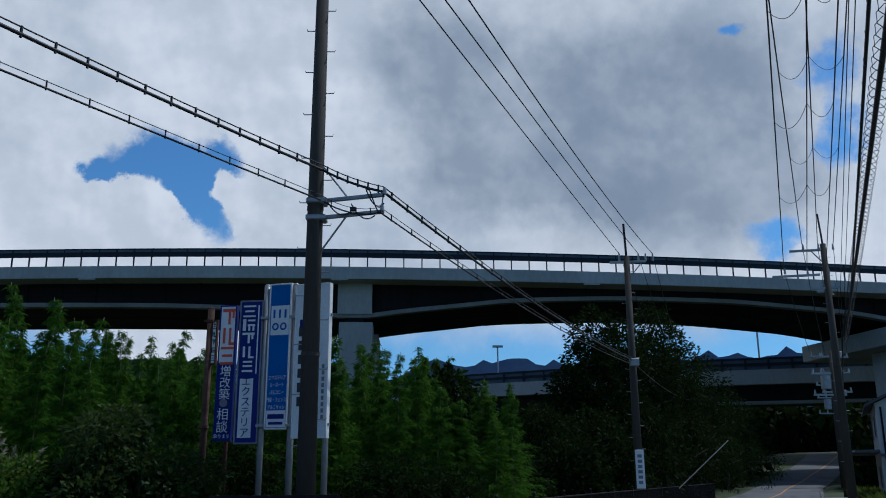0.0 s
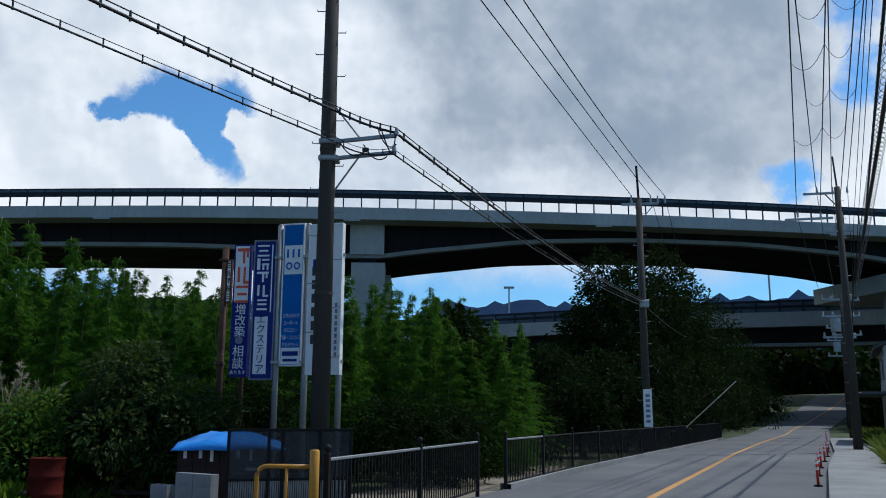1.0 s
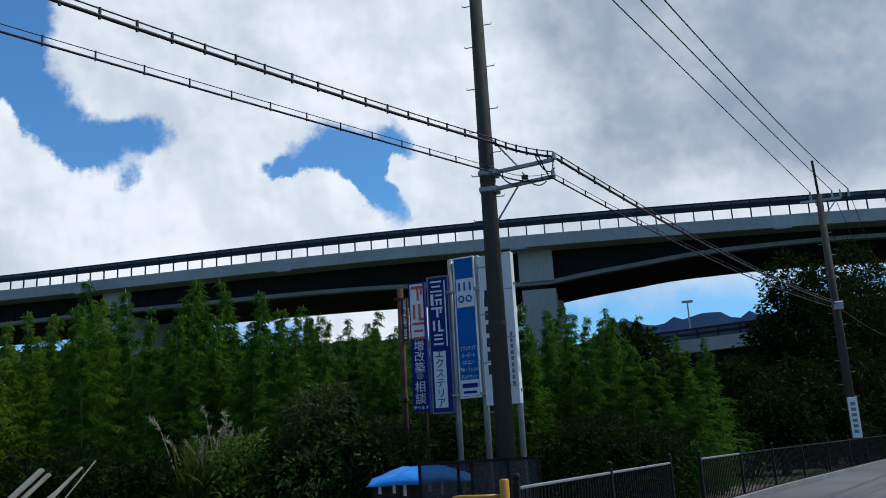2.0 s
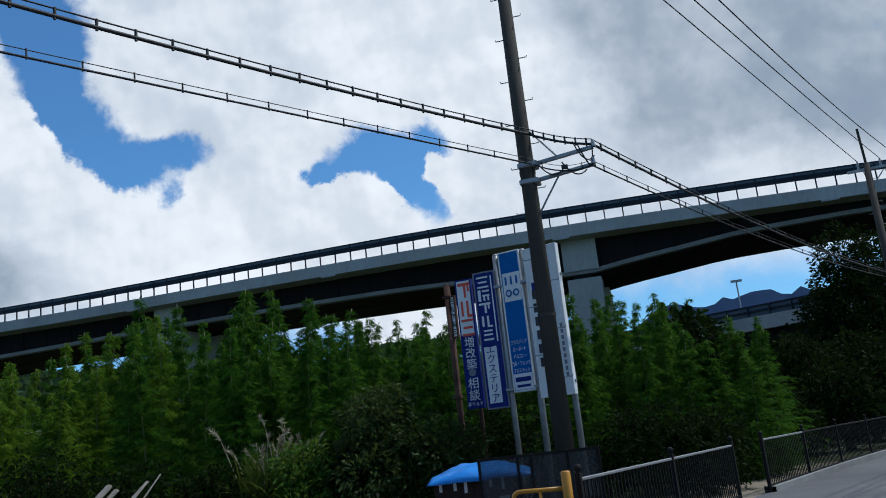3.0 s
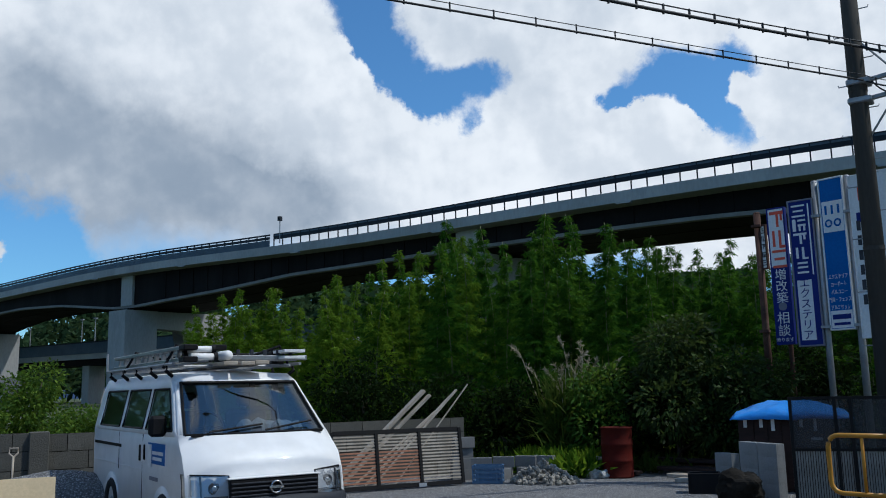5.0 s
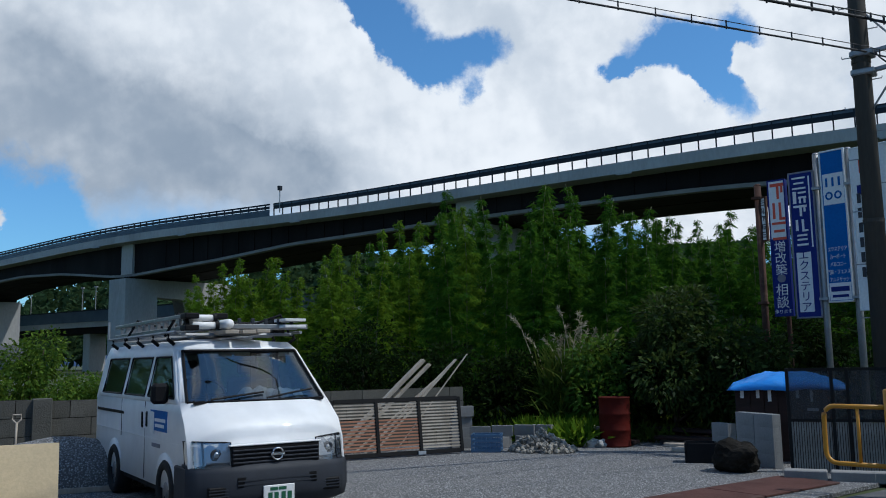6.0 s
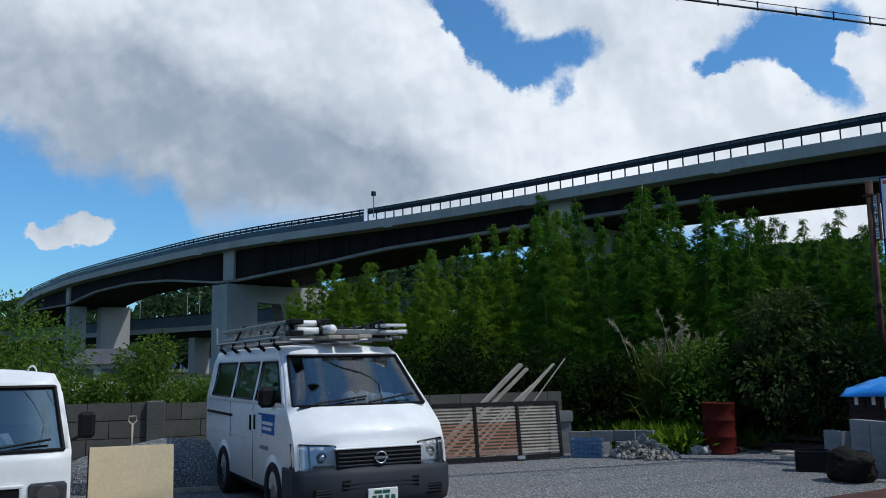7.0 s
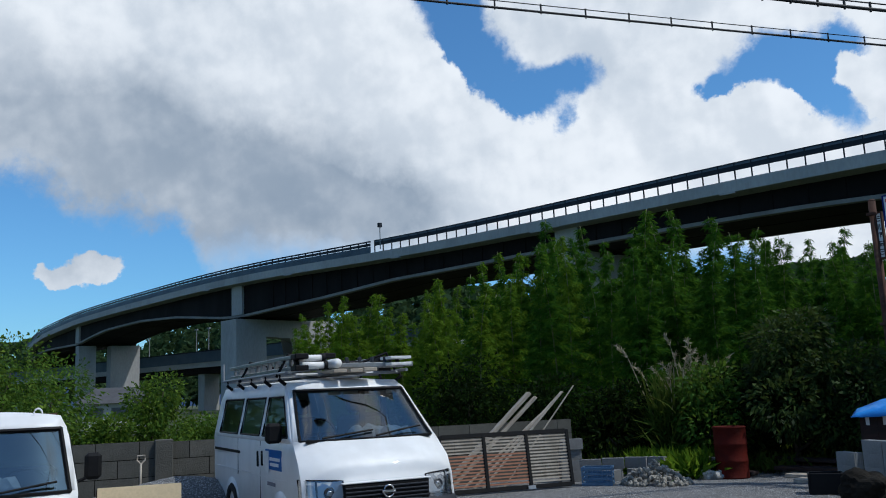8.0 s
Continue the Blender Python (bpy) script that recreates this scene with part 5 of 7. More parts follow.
plate_on(s3, "white_field", "sign_white", -0.2, 0.2, 0.04, 0.36)
part("print_bar", boxes((-0.17, 0.17, -0.012, -0.003, 0.2, 0.29)), "sign_navy", s3)
part("print_bar", boxes((-0.15, 0.15, -0.012, -0.003, 0.09, 0.14)), "sign_navy", s3)
# white board behind the pole
s4, w4, h4 = sign_panel("tall white board with dark writing behind the utility pole", (-2.68, 17.0), (-1.98, 16.78), 2.37, 5.36, "sign_white", 0.12, "sign_white")
plate_on(s4, "red_mark", "sign_red", -0.2, -0.12, 2.5, 2.75)
plate_on(s4, "dark_mark", "sign_navy", -0.26, 0.1, 2.1, 2.28)
for k_ in range(9):
    part("print_bar", boxes((0.24, 0.29, -0.012, -0.003, 0.35 + k_ * 0.12, 0.43 + k_ * 0.12)), "sign_grey", s4)
for k_ in range(6):
    part("print_bar", boxes((-0.27, -0.2, -0.012, -0.003, 0.6 + k_ * 0.27, 0.78 + k_ * 0.27)), "sign_black", s4)
s5, w5, h5 = sign_panel("narrow old side board with faded dark characters", (-4.46, 17.60), (-4.33, 17.56), 3.85, 4.75, "sign_white", 0.05, "rust")
for k_ in range(5):
    glyph(s5, "sign_black", 0.0, 0.13 + k_ * 0.16, 0.07, 0.11, k_)
for x_, y_, top_, r_, mat_, lab_ in ((-4.50, 17.66, 5.0, 0.07, "rust", "rusty brown steel sign post"), (-4.05, 17.62, 4.9, 0.045, "rust", "thin rusty steel sign post"), (-3.31, 17.32, 5.4, 0.06, "steel", "grey galvanised sign post"), (-2.72, 17.2, 5.4, 0.065, "steel", "grey galvanised sign post"), (-2.02, 16.98, 5.3, 0.06, "steel", "grey galvanised sign post")):
    sp_ = thing("sign_post", lab_, "post", pose(x_, y_, 0), group="sign posts")
    part("shaft", tubes(([(0, 0, -0.2), (0, 0, top_)], r_), sides=12), mat_, sp_, smooth=True)
    part("cap", tubes(([(0, 0, top_), (0, 0, top_ + 0.03)], [r_ + 0.006, r_ * 0.6]), sides=12), mat_, sp_)
    for z_ in (2.6, 4.7):
        part("bracket", boxes((-r_ - 0.02, r_ + 0.02, -0.16, 0.0, z_, z_ + 0.05)), mat_, sp_)

# ---------------------------------------------------------------- smoked panel screen, barrier, shed
scr = thing("panel_screen", "black-framed screen of smoked panels above a slatted base", "screen", pose(-3.07, 12.76, 0, 0, 0, 15))
cuts = [0.0, 0.57, 0.77, 1.31, 1.77]
for x_ in cuts:
    part("upright", boxes((x_ - 0.022, x_ + 0.022, -0.025, 0.025, -0.05, 1.42), bevel=0.004), "iron", scr)
for z_ in (0.70, 1.40):
    for a_, b_ in zip(cuts, cuts[1:]):
        part("rail", boxes((a_ + 0.022, b_ - 0.022, -0.02, 0.02, z_ - 0.02, z_ + 0.02)), "iron", scr)
for a_, b_ in zip(cuts, cuts[1:]):
    pn_ = part("pane", boxes((a_ + 0.022, b_ - 0.022, -0.004, 0.004, 0.72, 1.38)), "dark_pane", scr)
slat_ = mesh_of("slat", *block_data(0.022, 0.016, 0.68), "wicker")
for k_ in range(53):
    ob_ = part("slat", slat_, "wicker", scr)
    ob_.location = (0.035 + k_ * 0.0325, 0.004 * (k_ % 2), 0)
part("backing", boxes((0.02, 1.75, 0.02, 0.03, 0.0, 0.66)), "dark_wood", scr)

bar_ = thing("swing_barrier", "yellow steel post with a rounded loop barrier arm", "barrier", pose(-1.56, 10.9, 0))
part("post", tubes(([(0, 0, -0.1), (0, 0, 1.19), (0, 0, 1.205)], [0.06, 0.06, 0.045]), sides=18), "yellow", bar_, smooth=True)
loop_ = [(-0.06, 0, 1.0)] + [(-0.62 - 0.13 * math.sin(a), 0, 0.87 + 0.13 * math.cos(a)) for a in np.linspace(0, math.pi / 2, 6)] + [(-0.62 - 0.13 * math.cos(a), 0, 0.47 - 0.13 * math.sin(a)) for a in np.linspace(0, math.pi / 2, 6)] + [(-0.06, 0, 0.34)]
arm_ = part("loop_arm", tubes((loop_, 0.028), sides=10), "yellow", bar_, smooth=True)
part("upright", tubes(([(-0.36, 0, 0.34), (-0.36, 0, 1.0)], 0.02), sides=8), "yellow", arm_, smooth=True)
for o_ in (arm_,):
    o_.rotation_euler = (0, 0, radians(-12))

shed = thing("storage_bin", "dark wooden bin covered with a blue plastic sheet", "bin", pose(-4.05, 13.75, 0, 0, 0, 12))
for k_ in range(7):
    part("board", boxes((0.0 + k_ * 0.2, 0.19 + k_ * 0.2, -0.02, 0.02, 0.0, 1.12)), "dark_wood", shed)
part("side_board", boxes((-0.03, 0.0, -0.02, 0.9, 0, 1.12)), "dark_wood", shed)
part("back_board", boxes((0.0, 1.4, 0.88, 0.92, 0, 1.12)), "dark_wood", shed)


def tarp_mesh():
    n, m_ = 22, 14
    v = []
    for j in range(m_ + 1):
        for i in range(n + 1):
            u, w_ = i / n, j / m_
            h = 0.21 * (min(1, 3.0 * min(u, 1 - u)) ** 0.8) * (min(1, 2.6 * min(w_, 1 - w_)) ** 0.8)
            h += 0.035 * noise.noise((u * 5, w_ * 4, 2)) + 0.015 * noise.noise((u * 14, w_ * 11, 5))
            edge = min(u, 1 - u, w_, 1 - w_)
            v.append((-0.14 + 1.75 * u, -0.16 + 1.2 * w_, 1.13 + h - (0.05 if edge < 0.001 else 0) + 0.02 * noise.noise((u * 20, w_ * 20, 1))))
    f = [(j * (n + 1) + i, j * (n + 1) + i + 1, (j + 1) * (n + 1) + i + 1, (j + 1) * (n + 1) + i) for j in range(m_) for i in range(n)]
    return mesh_of("plastic_sheet", v, f, "tarp", True)


sheet = part("plastic_sheet", tarp_mesh(), "tarp", shed, "crumpled bright blue plastic sheet")
sheet.modifiers.new("thick", "SOLIDIFY").thickness = 0.008
for x_, w_, z_ in ((0.05, 0.05, 0.95), (0.28, 0.05, 0.95), (0.45, 0.05, 0.90), (0.85, 0.05, 0.95), (1.05, 0.04, 0.9), (1.0, 0.16, 0.76)):
    part("tape_strip", boxes((x_, x_ + w_, -0.03, -0.021, z_, 1.10 if z_ > 0.8 else 0.8)), "sign_white", shed)

# ---------------------------------------------------------------- vehicles


def wheel(parent, x, y, r, outward):
    """A tyre with a pressed steel rim; outward is -1 or 1 along x."""
    n = 28
    prof = [(-0.09, r * 0.66), (-0.10, r * 0.9), (-0.075, r), (0.075, r), (0.10, r * 0.9), (0.09, r * 0.66)]
    v, f = [], []
    for i in range(n):
        a = i * math.tau / n
        for o, q in prof:
            v.append((x + o, y + math.cos(a) * q, r + math.sin(a) * q))
    k = len(prof)
    for i in range(n):
        for j in range(k):
            f.append((i * k + j, i * k + (j + 1) % k, ((i + 1) % n) * k + (j + 1) % k, ((i + 1) % n) * k + j))
    w_ = part("wheel", mesh_of("wheel", v, f, "tyre", True), "tyre", parent, "black tyre on a silver steel rim")
    bm = bmesh.new()
    o = outward * 0.05
    tube(bm, [(x + o * 0.2, y, r), (x + o, y, r)], [r * 0.66, r * 0.66], 24)
    tube(bm, [(x + o, y, r), (x + o * 1.5, y, r)], [r * 0.34, r * 0.22], 16)
    part("rim", bm, "silver", w_)
    holes = bmesh.new()
    for i in range(8):
        a = i * math.tau / 8
        c = (y + math.cos(a) * r * 0.48, r + math.sin(a) * r * 0.48)
        tube(holes, [(x + o * 0.9, *c), (x + o * 1.04, *c)], r * 0.075, 8)
    part("rim_holes", holes, "black_plastic", w_)
    return w_


def lerp_table(table):
    zs, ys = zip(*table)
    return lambda z: float(np.interp(z, zs, ys))


def grid_surface(fn, us, vs, skip=()):
    """Quads over a parameter grid; cells in skip stay open."""
    v = [fn(a, b) for b in vs for a in us]
    n = len(us)
    f = [(j * n + i, j * n + i + 1, (j + 1) * n + i + 1, (j + 1) * n + i) for j in range(len(vs) - 1) for i in range(n - 1) if (i, j) not in skip]
    return v, f


def cab_shell(root, front, half, bow, length, top, rows, belt, glass_top, columns, windows, sill, arches, wheel_r, crown=0.06):
    """A van body: nose, screen, roof, sides with open windows and round wheel arches, back, all with thickness.
    front(z): set-back of the nose; half(z): half width; bow: rounding of the nose in plan."""

    def nose(u, z):
        return (u * half(z), front(z) + bow * abs(u) ** 4, z)

    us = list(np.linspace(-1, 1, 15))
    bm = bmesh.new()

    def add(v, f):
        vs = [bm.verts.new(p) for p in v]
        for q in f:
            bm.faces.new([vs[k] for k in q])

    low = [z for z in rows if z <= belt + 1e-6]
    add(*grid_surface(nose, us, low))
    # pillars and header round the screen
    add(*grid_surface(nose, [-1, -0.965, -0.93], [belt, (belt + glass_top) / 2, glass_top]))
    add(*grid_surface(nose, [0.93, 0.965, 1], [belt, (belt + glass_top) / 2, glass_top]))
    add(*grid_surface(nose, us, [glass_top, (glass_top + top) / 2, top]))
    # roof with a crown
    ys = np.linspace(0, 1, 9)
    add(*grid_surface(lambda u, t: (u * half(top), (front(top) + bow * abs(u) ** 4) * (1 - t) + length * t, top + crown * (1 - u * u) * min(1, t * 6, (1 - t) * 8 + 0.3)), us, list(ys)))
    for s in (-1, 1):
        # upper side with windows
        cols = [lambda z: front(z) + bow] + columns + [lambda z: length]
        zs = [belt - 0.02, belt + 0.04, glass_top - 0.06, top]
        v = [(s * half(z), c(z), z) for z in zs for c in cols]
        n = len(cols)
        f = [(j * n + i, j * n + i + 1, (j + 1) * n + i + 1, (j + 1) * n + i) for j in range(3) for i in range(n - 1) if not (j == 1 and i in windows)]
        add(v, f)
        # lower side, one face with wheel arches cut into its lower edge
        line = [(front(sill) + bow, sill)]
        for y in arches:
            line += [(y - math.cos(a) * (wheel_r + 0.07), max(sill, wheel_r + math.sin(a) * (wheel_r + 0.07))) for a in np.linspace(0.0, math.pi, 13)]
        line += [(length, sill), (length, belt - 0.02)]
        line += [(front(z) + bow, z) for z in reversed([z for z in rows if sill < z < belt - 0.02])]
        line.insert(len(line) - len([z for z in rows if sill < z < belt - 0.02]), (front(belt - 0.02) + bow, belt - 0.02))
        face = bm.faces.new([bm.verts.new((s * half(z), y, z)) for y, z in line])
        bmesh.ops.triangulate(bm, faces=[face])
    # back
    add(*grid_surface(lambda u, z: (u * half(z), length, z), [-1, 0, 1], [sill, belt, top]))
    bmesh.ops.remove_doubles(bm, verts=bm.verts, dist=0.004)
    body = part("body", bm, "white", root, "glossy white body", True)
    body.data.set_sharp_from_angle(angle=radians(38))
    solid = body.modifiers.new("thick", "SOLIDIFY")
    solid.thickness, solid.offset = 0.025, 0
    # glass
    v, f = grid_surface(lambda u, z: nose(u * 0.93, z), us, list(np.linspace(belt, glass_top, 6)))
    wind = part("windscreen", mesh_of("windscreen", v, f, "glass", True), "glass", root, "curved clear windscreen")
    edge = bmesh.new()
    tube(edge, [Vector(nose(-0.93, z)) + Vector((0, -0.012, 0)) for z in np.linspace(belt, glass_top, 6)] + [Vector(nose(u * 0.93, glass_top)) + Vector((0, -0.012, 0)) for u in us] + [Vector(nose(0.93, z)) + Vector((0, -0.012, 0)) for z in np.linspace(glass_top, belt, 6)] + [Vector(nose(u * 0.93, belt)) + Vector((0, -0.012, 0)) for u in reversed(us)], 0.018, 5)
    part("screen_seal", edge, "black_plastic", wind)
    for s in (-1, 1):
        for i in windows:
            cols = [lambda z: front(z) + bow] + columns + [lambda z: length]
            z0, z1 = belt + 0.04, glass_top - 0.06
            c = [(s * (half(z)), cols[i + k](z), z) for z, k in ((z0, 0), (z0, 1), (z1, 1), (z1, 0))]
            pane = part("side_window", mesh_of("side_window", c, [(0, 1, 2, 3)], "side_glass"), "side_glass", root)
            seal = bmesh.new()
            ring = [Vector(p) + Vector((s * 0.012, 0, 0)) for p in c]
            tube(seal, ring + [ring[0]], 0.013, 4)
            part("window_seal", seal, "black_plastic", pane)
    return nose


def make_van():
    root = thing("van", "white cargo van parked on gravel with ladders on its roof rack", "van", pose(-6.62, 6.33, 0, 0, 0, 66.9))
    front = lerp_table([(0.2, 0.06), (0.6, 0.02), (0.82, 0.06), (1.0, 0.16), (1.2, 0.40), (1.24, 0.46), (1.76, 1.0), (1.85, 1.16)])
    half = lerp_table([(0.2, 0.80), (0.5, 0.835), (1.0, 0.84), (1.22, 0.82), (1.76, 0.705), (1.85, 0.66)])
    nose = cab_shell(root, front, half, 0.16, 4.6, 1.85, [0.52, 0.6, 0.7, 0.82, 0.92, 1.0, 1.1, 1.2, 1.22], 1.22, 1.76,
                     [lambda z: front(z) + 0.30, lambda z: 1.86, lambda z: 2.0, lambda z: 2.98, lambda z: 3.14, lambda z: 4.25], (1, 3, 5), 0.30, (1.02, 3.42), 0.31)
    part("floor_pan", boxes((-0.78, 0.78, 0.25, 4.55, 0.24, 0.34)), "black_plastic", root)
    for x in (-0.76, 0.76):
        for y in (1.02, 3.42):
            wheel(root, x, y, 0.31, 1 if x > 0 else -1)
    # bumper
    us = np.linspace(-1, 1, 17)
    v, f = [], []
    prof = [(0.10, 0.20), (-0.02, 0.24), (-0.055, 0.34), (-0.05, 0.54), (-0.02, 0.60), (0.12, 0.60)]
    for u in us:
        for o, z in prof:
            v.append((u * 0.855, 0.02 + o + 0.22 * abs(u) ** 4, z))
    n = len(prof)
    f = [(i * n + k, i * n + k + 1, (i + 1) * n + k + 1, (i + 1) * n + k) for i in range(len(us) - 1) for k in range(n - 1)]
    bump = part("bumper", mesh_of("bumper", v, f, "bumper", True), "bumper", root, "dark grey plastic front bumper")
    bump.modifiers.new("thick", "SOLIDIFY").thickness = 0.03
    for s in (-1, 1):
        part("bumper_end", boxes((s * 0.845 - 0.02, s * 0.845 + 0.02, 0.2, 0.60, 0.22, 0.60), bevel=0.012), "bumper", root)
    part("air_intake", boxes((-0.42, 0.42, -0.055, -0.03, 0.40, 0.50)), "black_plastic", bump)
    for z in (0.425, 0.465):
        part("intake_bar", boxes((-0.42, 0.42, -0.064, -0.055, z - 0.006, z + 0.006)), "bumper", bump)
    for x in (-0.6, 0.6):
        part("fog_lamp_recess", boxes((x - 0.10, x + 0.10, -0.03, 0.06, 0.30, 0.42), bevel=0.01), "black_plastic", bump)
        for z in (0.33, 0.36, 0.39):
            part("recess_bar", boxes((x - 0.10, x + 0.10, -0.036, -0.03, z - 0.005, z + 0.005)), "bumper", bump)
    plate = part("number_plate", boxes((-0.165, 0.165, -0.085, -0.07, 0.24, 0.405), bevel=0.006), "sign_white", root, "white number plate with green bars")
    for x in (-0.06, 0.03):
        part("plate_bar", boxes((x - 0.035, x + 0.045, -0.089, -0.085, 0.355, 0.385)), "plate_green", plate)
    for x in (-0.095, -0.03, 0.045, 0.11):
        part("plate_bar", boxes((x - 0.022, x + 0.022, -0.089, -0.085, 0.262, 0.335)), "plate_green", plate)
    # grille between the lamps
    gr = part("grille", boxes((-0.47, 0.47, -0.012, 0.03, 0.60, 0.80), bevel=0.01), "black_plastic", root, "black grille with bars")
    for z in (0.63, 0.67, 0.71, 0.75):
        part("grille_bar", boxes((-0.46, 0.46, -0.026, -0.012, z, z + 0.016), bevel=0.003), "bumper", gr)
    part("grille_trim", boxes((-0.49, 0.49, -0.02, 0.04, 0.80, 0.815), bevel=0.004), "white", gr)
    ring = [(math.cos(a) * 0.058, -0.036, 0.705 + math.sin(a) * 0.058) for a in np.linspace(0, math.tau, 25)]
    badge = part("badge", tubes((ring, 0.011), sides=6), "chrome", gr, "round chrome badge", True)
    part("badge_bar", boxes((-0.075, 0.075, -0.042, -0.03, 0.693, 0.717)), "chrome", badge)
    for s in (-1, 1):
        # headlamps wrap round the corner
        def lamp(u, t):
            u2 = s * (0.55 + 0.47 * u)
            z = 0.60 + 0.235 * t + 0.02 * u * t
            return (u2 * half(z), front(z) + 0.16 * min(1, abs(u2)) ** 4 - 0.018 + (0.10 if u > 0.99 else 0), z)
        hl = part("headlamp", mesh_of("headlamp", *grid_surface(lamp, list(np.linspace(0, 1, 9)), [0, 0.5, 1]), "chrome", True), "chrome", root, "clear headlamp with chrome reflector")
        def lens(u, t):
            p = lamp(u, t)
            return (p[0] * 1.004, p[1] - 0.022, p[2])
        part("lens", mesh_of("lens", *grid_surface(lens, list(np.linspace(0, 1, 9)), [0, 0.5, 1]), "lamp_glass", True), "lamp_glass", hl)
        c = Vector(lamp(0.36, 0.5))
        part("reflector", tubes(([c + Vector((0, 0.0, 0)), c + Vector((0, -0.010, 0))], [0.062, 0.05]), sides=16), "bumper", hl)
        part("bulb", tubes(([c + Vector((0, -0.010, 0)), c + Vector((0, -0.016, 0))], [0.028, 0.02]), sides=12), "chrome", hl)
        part("divider", tubes(([Vector(lamp(0.66, 0.02)) + Vector((0, -0.006, 0)), Vector(lamp(0.66, 0.98)) + Vector((0, -0.006, 0))], 0.011), sides=5), "bumper", hl)
        part("bezel", tubes(([Vector(lamp(0.05, 0.14)) + Vector((0, -0.004, 0)), Vector(lamp(0.6, 0.14)) + Vector((0, -0.004, 0))], 0.016), sides=5), "bumper", hl)
        rim = [Vector(lamp(u, 0)) for u in np.linspace(0, 1, 7)] + [Vector(lamp(u, 1)) for u in np.linspace(1, 0, 7)]
        part("lamp_rim", tubes((rim + rim[:1], 0.01), sides=5), "black_plastic", hl)
        # mirror
        if s < 0:
            m = part("mirror", boxes((-1.0, -0.82, 0.98, 1.10, 1.20, 1.42), bevel=0.035), "black_plastic", root, "black door mirror")
            part("mirror_stem", boxes((-0.86, -0.78, 1.0, 1.06, 1.24, 1.29)), "black_plastic", m)
        # door handles, trim strip, seams
        for y, z0, z1 in ((1.80, 0.92, 1.09), (2.0, 0.90, 1.08)):
            part("door_handle", boxes((s * 0.842 - 0.012, s * 0.842 + 0.016, y - 0.03, y + 0.03, z0, z1), bevel=0.006), "black_plastic", root)
        part("seam", boxes((s * 0.839 - 0.002, s * 0.839 + 0.004, 1.90, 1.908, 0.34, 1.2)), "bumper", root)
        part("seam", boxes((s * 0.839 - 0.002, s * 0.839 + 0.004, 3.06, 3.068, 0.75, 1.2)), "bumper", root)
        part("slide_rail", boxes((s * 0.84 - 0.004, s * 0.84 + 0.008, 2.95, 4.5, 1.015, 1.05)), "black_plastic", root)
        part("crease", boxes((s * 0.84 - 0.004, s * 0.84 + 0.004, 0.4, 4.5, 0.80, 0.806)), "sign_white", root)
    # firm's panel on the door
    sg = part("door_sign", boxes((-0.852, -0.844, 0.95, 1.62, 0.90, 1.12)), "sign_blue", root, "blue and white magnetic door sign")
    part("white_field", boxes((-0.856, -0.851, 1.46, 1.62, 0.86, 1.10)), "sign_white", sg)
    for z, a, b in ((1.0, 1.0, 1.42), (0.94, 1.05, 1.40)):
        part("print_bar", boxes((-0.857, -0.851, a, b, z, z + 0.035)), "sign_white", sg)
    part("print_bar", boxes((-0.849, -0.843, 1.22, 1.55, 0.72, 0.76)), "sign_grey", sg)
    part("bonnet_mirror", tubes(([(0.76, 0.55, 1.06), (0.76, 0.48, 1.07)], [0.075, 0.06]), sides=14), "bumper", root, "round grey bonnet mirror")
    # wipers
    for a, b in (((-0.55, 0.42, 1.25), (0.05, 0.50, 1.31)), ((0.05, 0.40, 1.25), (0.62, 0.52, 1.33))):
        part("wiper", tubes(([a, b], 0.011), sides=5), "black_plastic", root)
    part("scuttle", boxes((-0.72, 0.72, 0.44, 0.47, 1.205, 1.235)), "black_plastic", root)
    # cabin: dashboard, wheel, seats, clutter seen through the screen
    dash = part("dashboard", boxes((-0.72, 0.72, 0.66, 1.0, 0.8, 1.2), bevel=0.04), "seat", root)
    steer = [(-0.36 + math.cos(a) * 0.19, 1.08 + math.sin(a) * 0.08, 1.27 + math.sin(a) * 0.17) for a in np.linspace(0, math.tau, 25)]
    st = part("steering_wheel", tubes((steer, 0.016), sides=6), "black_plastic", root, smooth=True)
    part("wheel_spoke", tubes(([steer[0], steer[12]], 0.02), sides=5), "black_plastic", st)
    part("column", tubes(([(-0.36, 1.08, 1.27), (-0.36, 0.95, 1.1)], 0.03), sides=6), "black_plastic", st)
    for x in (-0.38, 0.38):
        part("seat", boxes((x - 0.26, x + 0.26, 1.35, 1.85, 0.75, 0.95), bevel=0.05), "seat", root)
        part("seat_back", boxes((x - 0.25, x + 0.25, 1.82, 1.98, 0.9, 1.45), bevel=0.05), "seat", root)
        part("headrest", boxes((x - 0.13, x + 0.13, 1.84, 1.94, 1.48, 1.66), bevel=0.03), "seat", root)
    random.seed(21)
    for k in range(9):
        bm = bmesh.new()
        bmesh.ops.create_icosphere(bm, subdivisions=2, radius=0.085, matrix=pose(-0.06 + k * 0.075, 0.76 + random.uniform(-0.05, 0.12), 1.24 + random.uniform(0, 0.05)))
        for v_ in bm.verts:
            v_.co += Vector([0.4 * 0.085 * noise.noise(v_.co * 14 + Vector((k, 0, i))) for i in range(3)])
        part("paper_bag", bm, "paper", root)
    for x in (0.13, 0.40):
        part("frame_upright", boxes((x - 0.03, x + 0.03, 1.02, 1.06, 1.2, 1.78)), "iron", root)
    part("frame_bar", boxes((0.16, 0.37, 1.02, 1.06, 1.44, 1.49)), "iron", root)
    part("frame_bar", boxes((0.16, 0.37, 1.02, 1.06, 1.72, 1.77)), "iron", root)
    part("inner_mirror", boxes((-0.12, 0.1, 1.0, 1.03, 1.64, 1.71), bevel=0.01), "black_plastic", root)
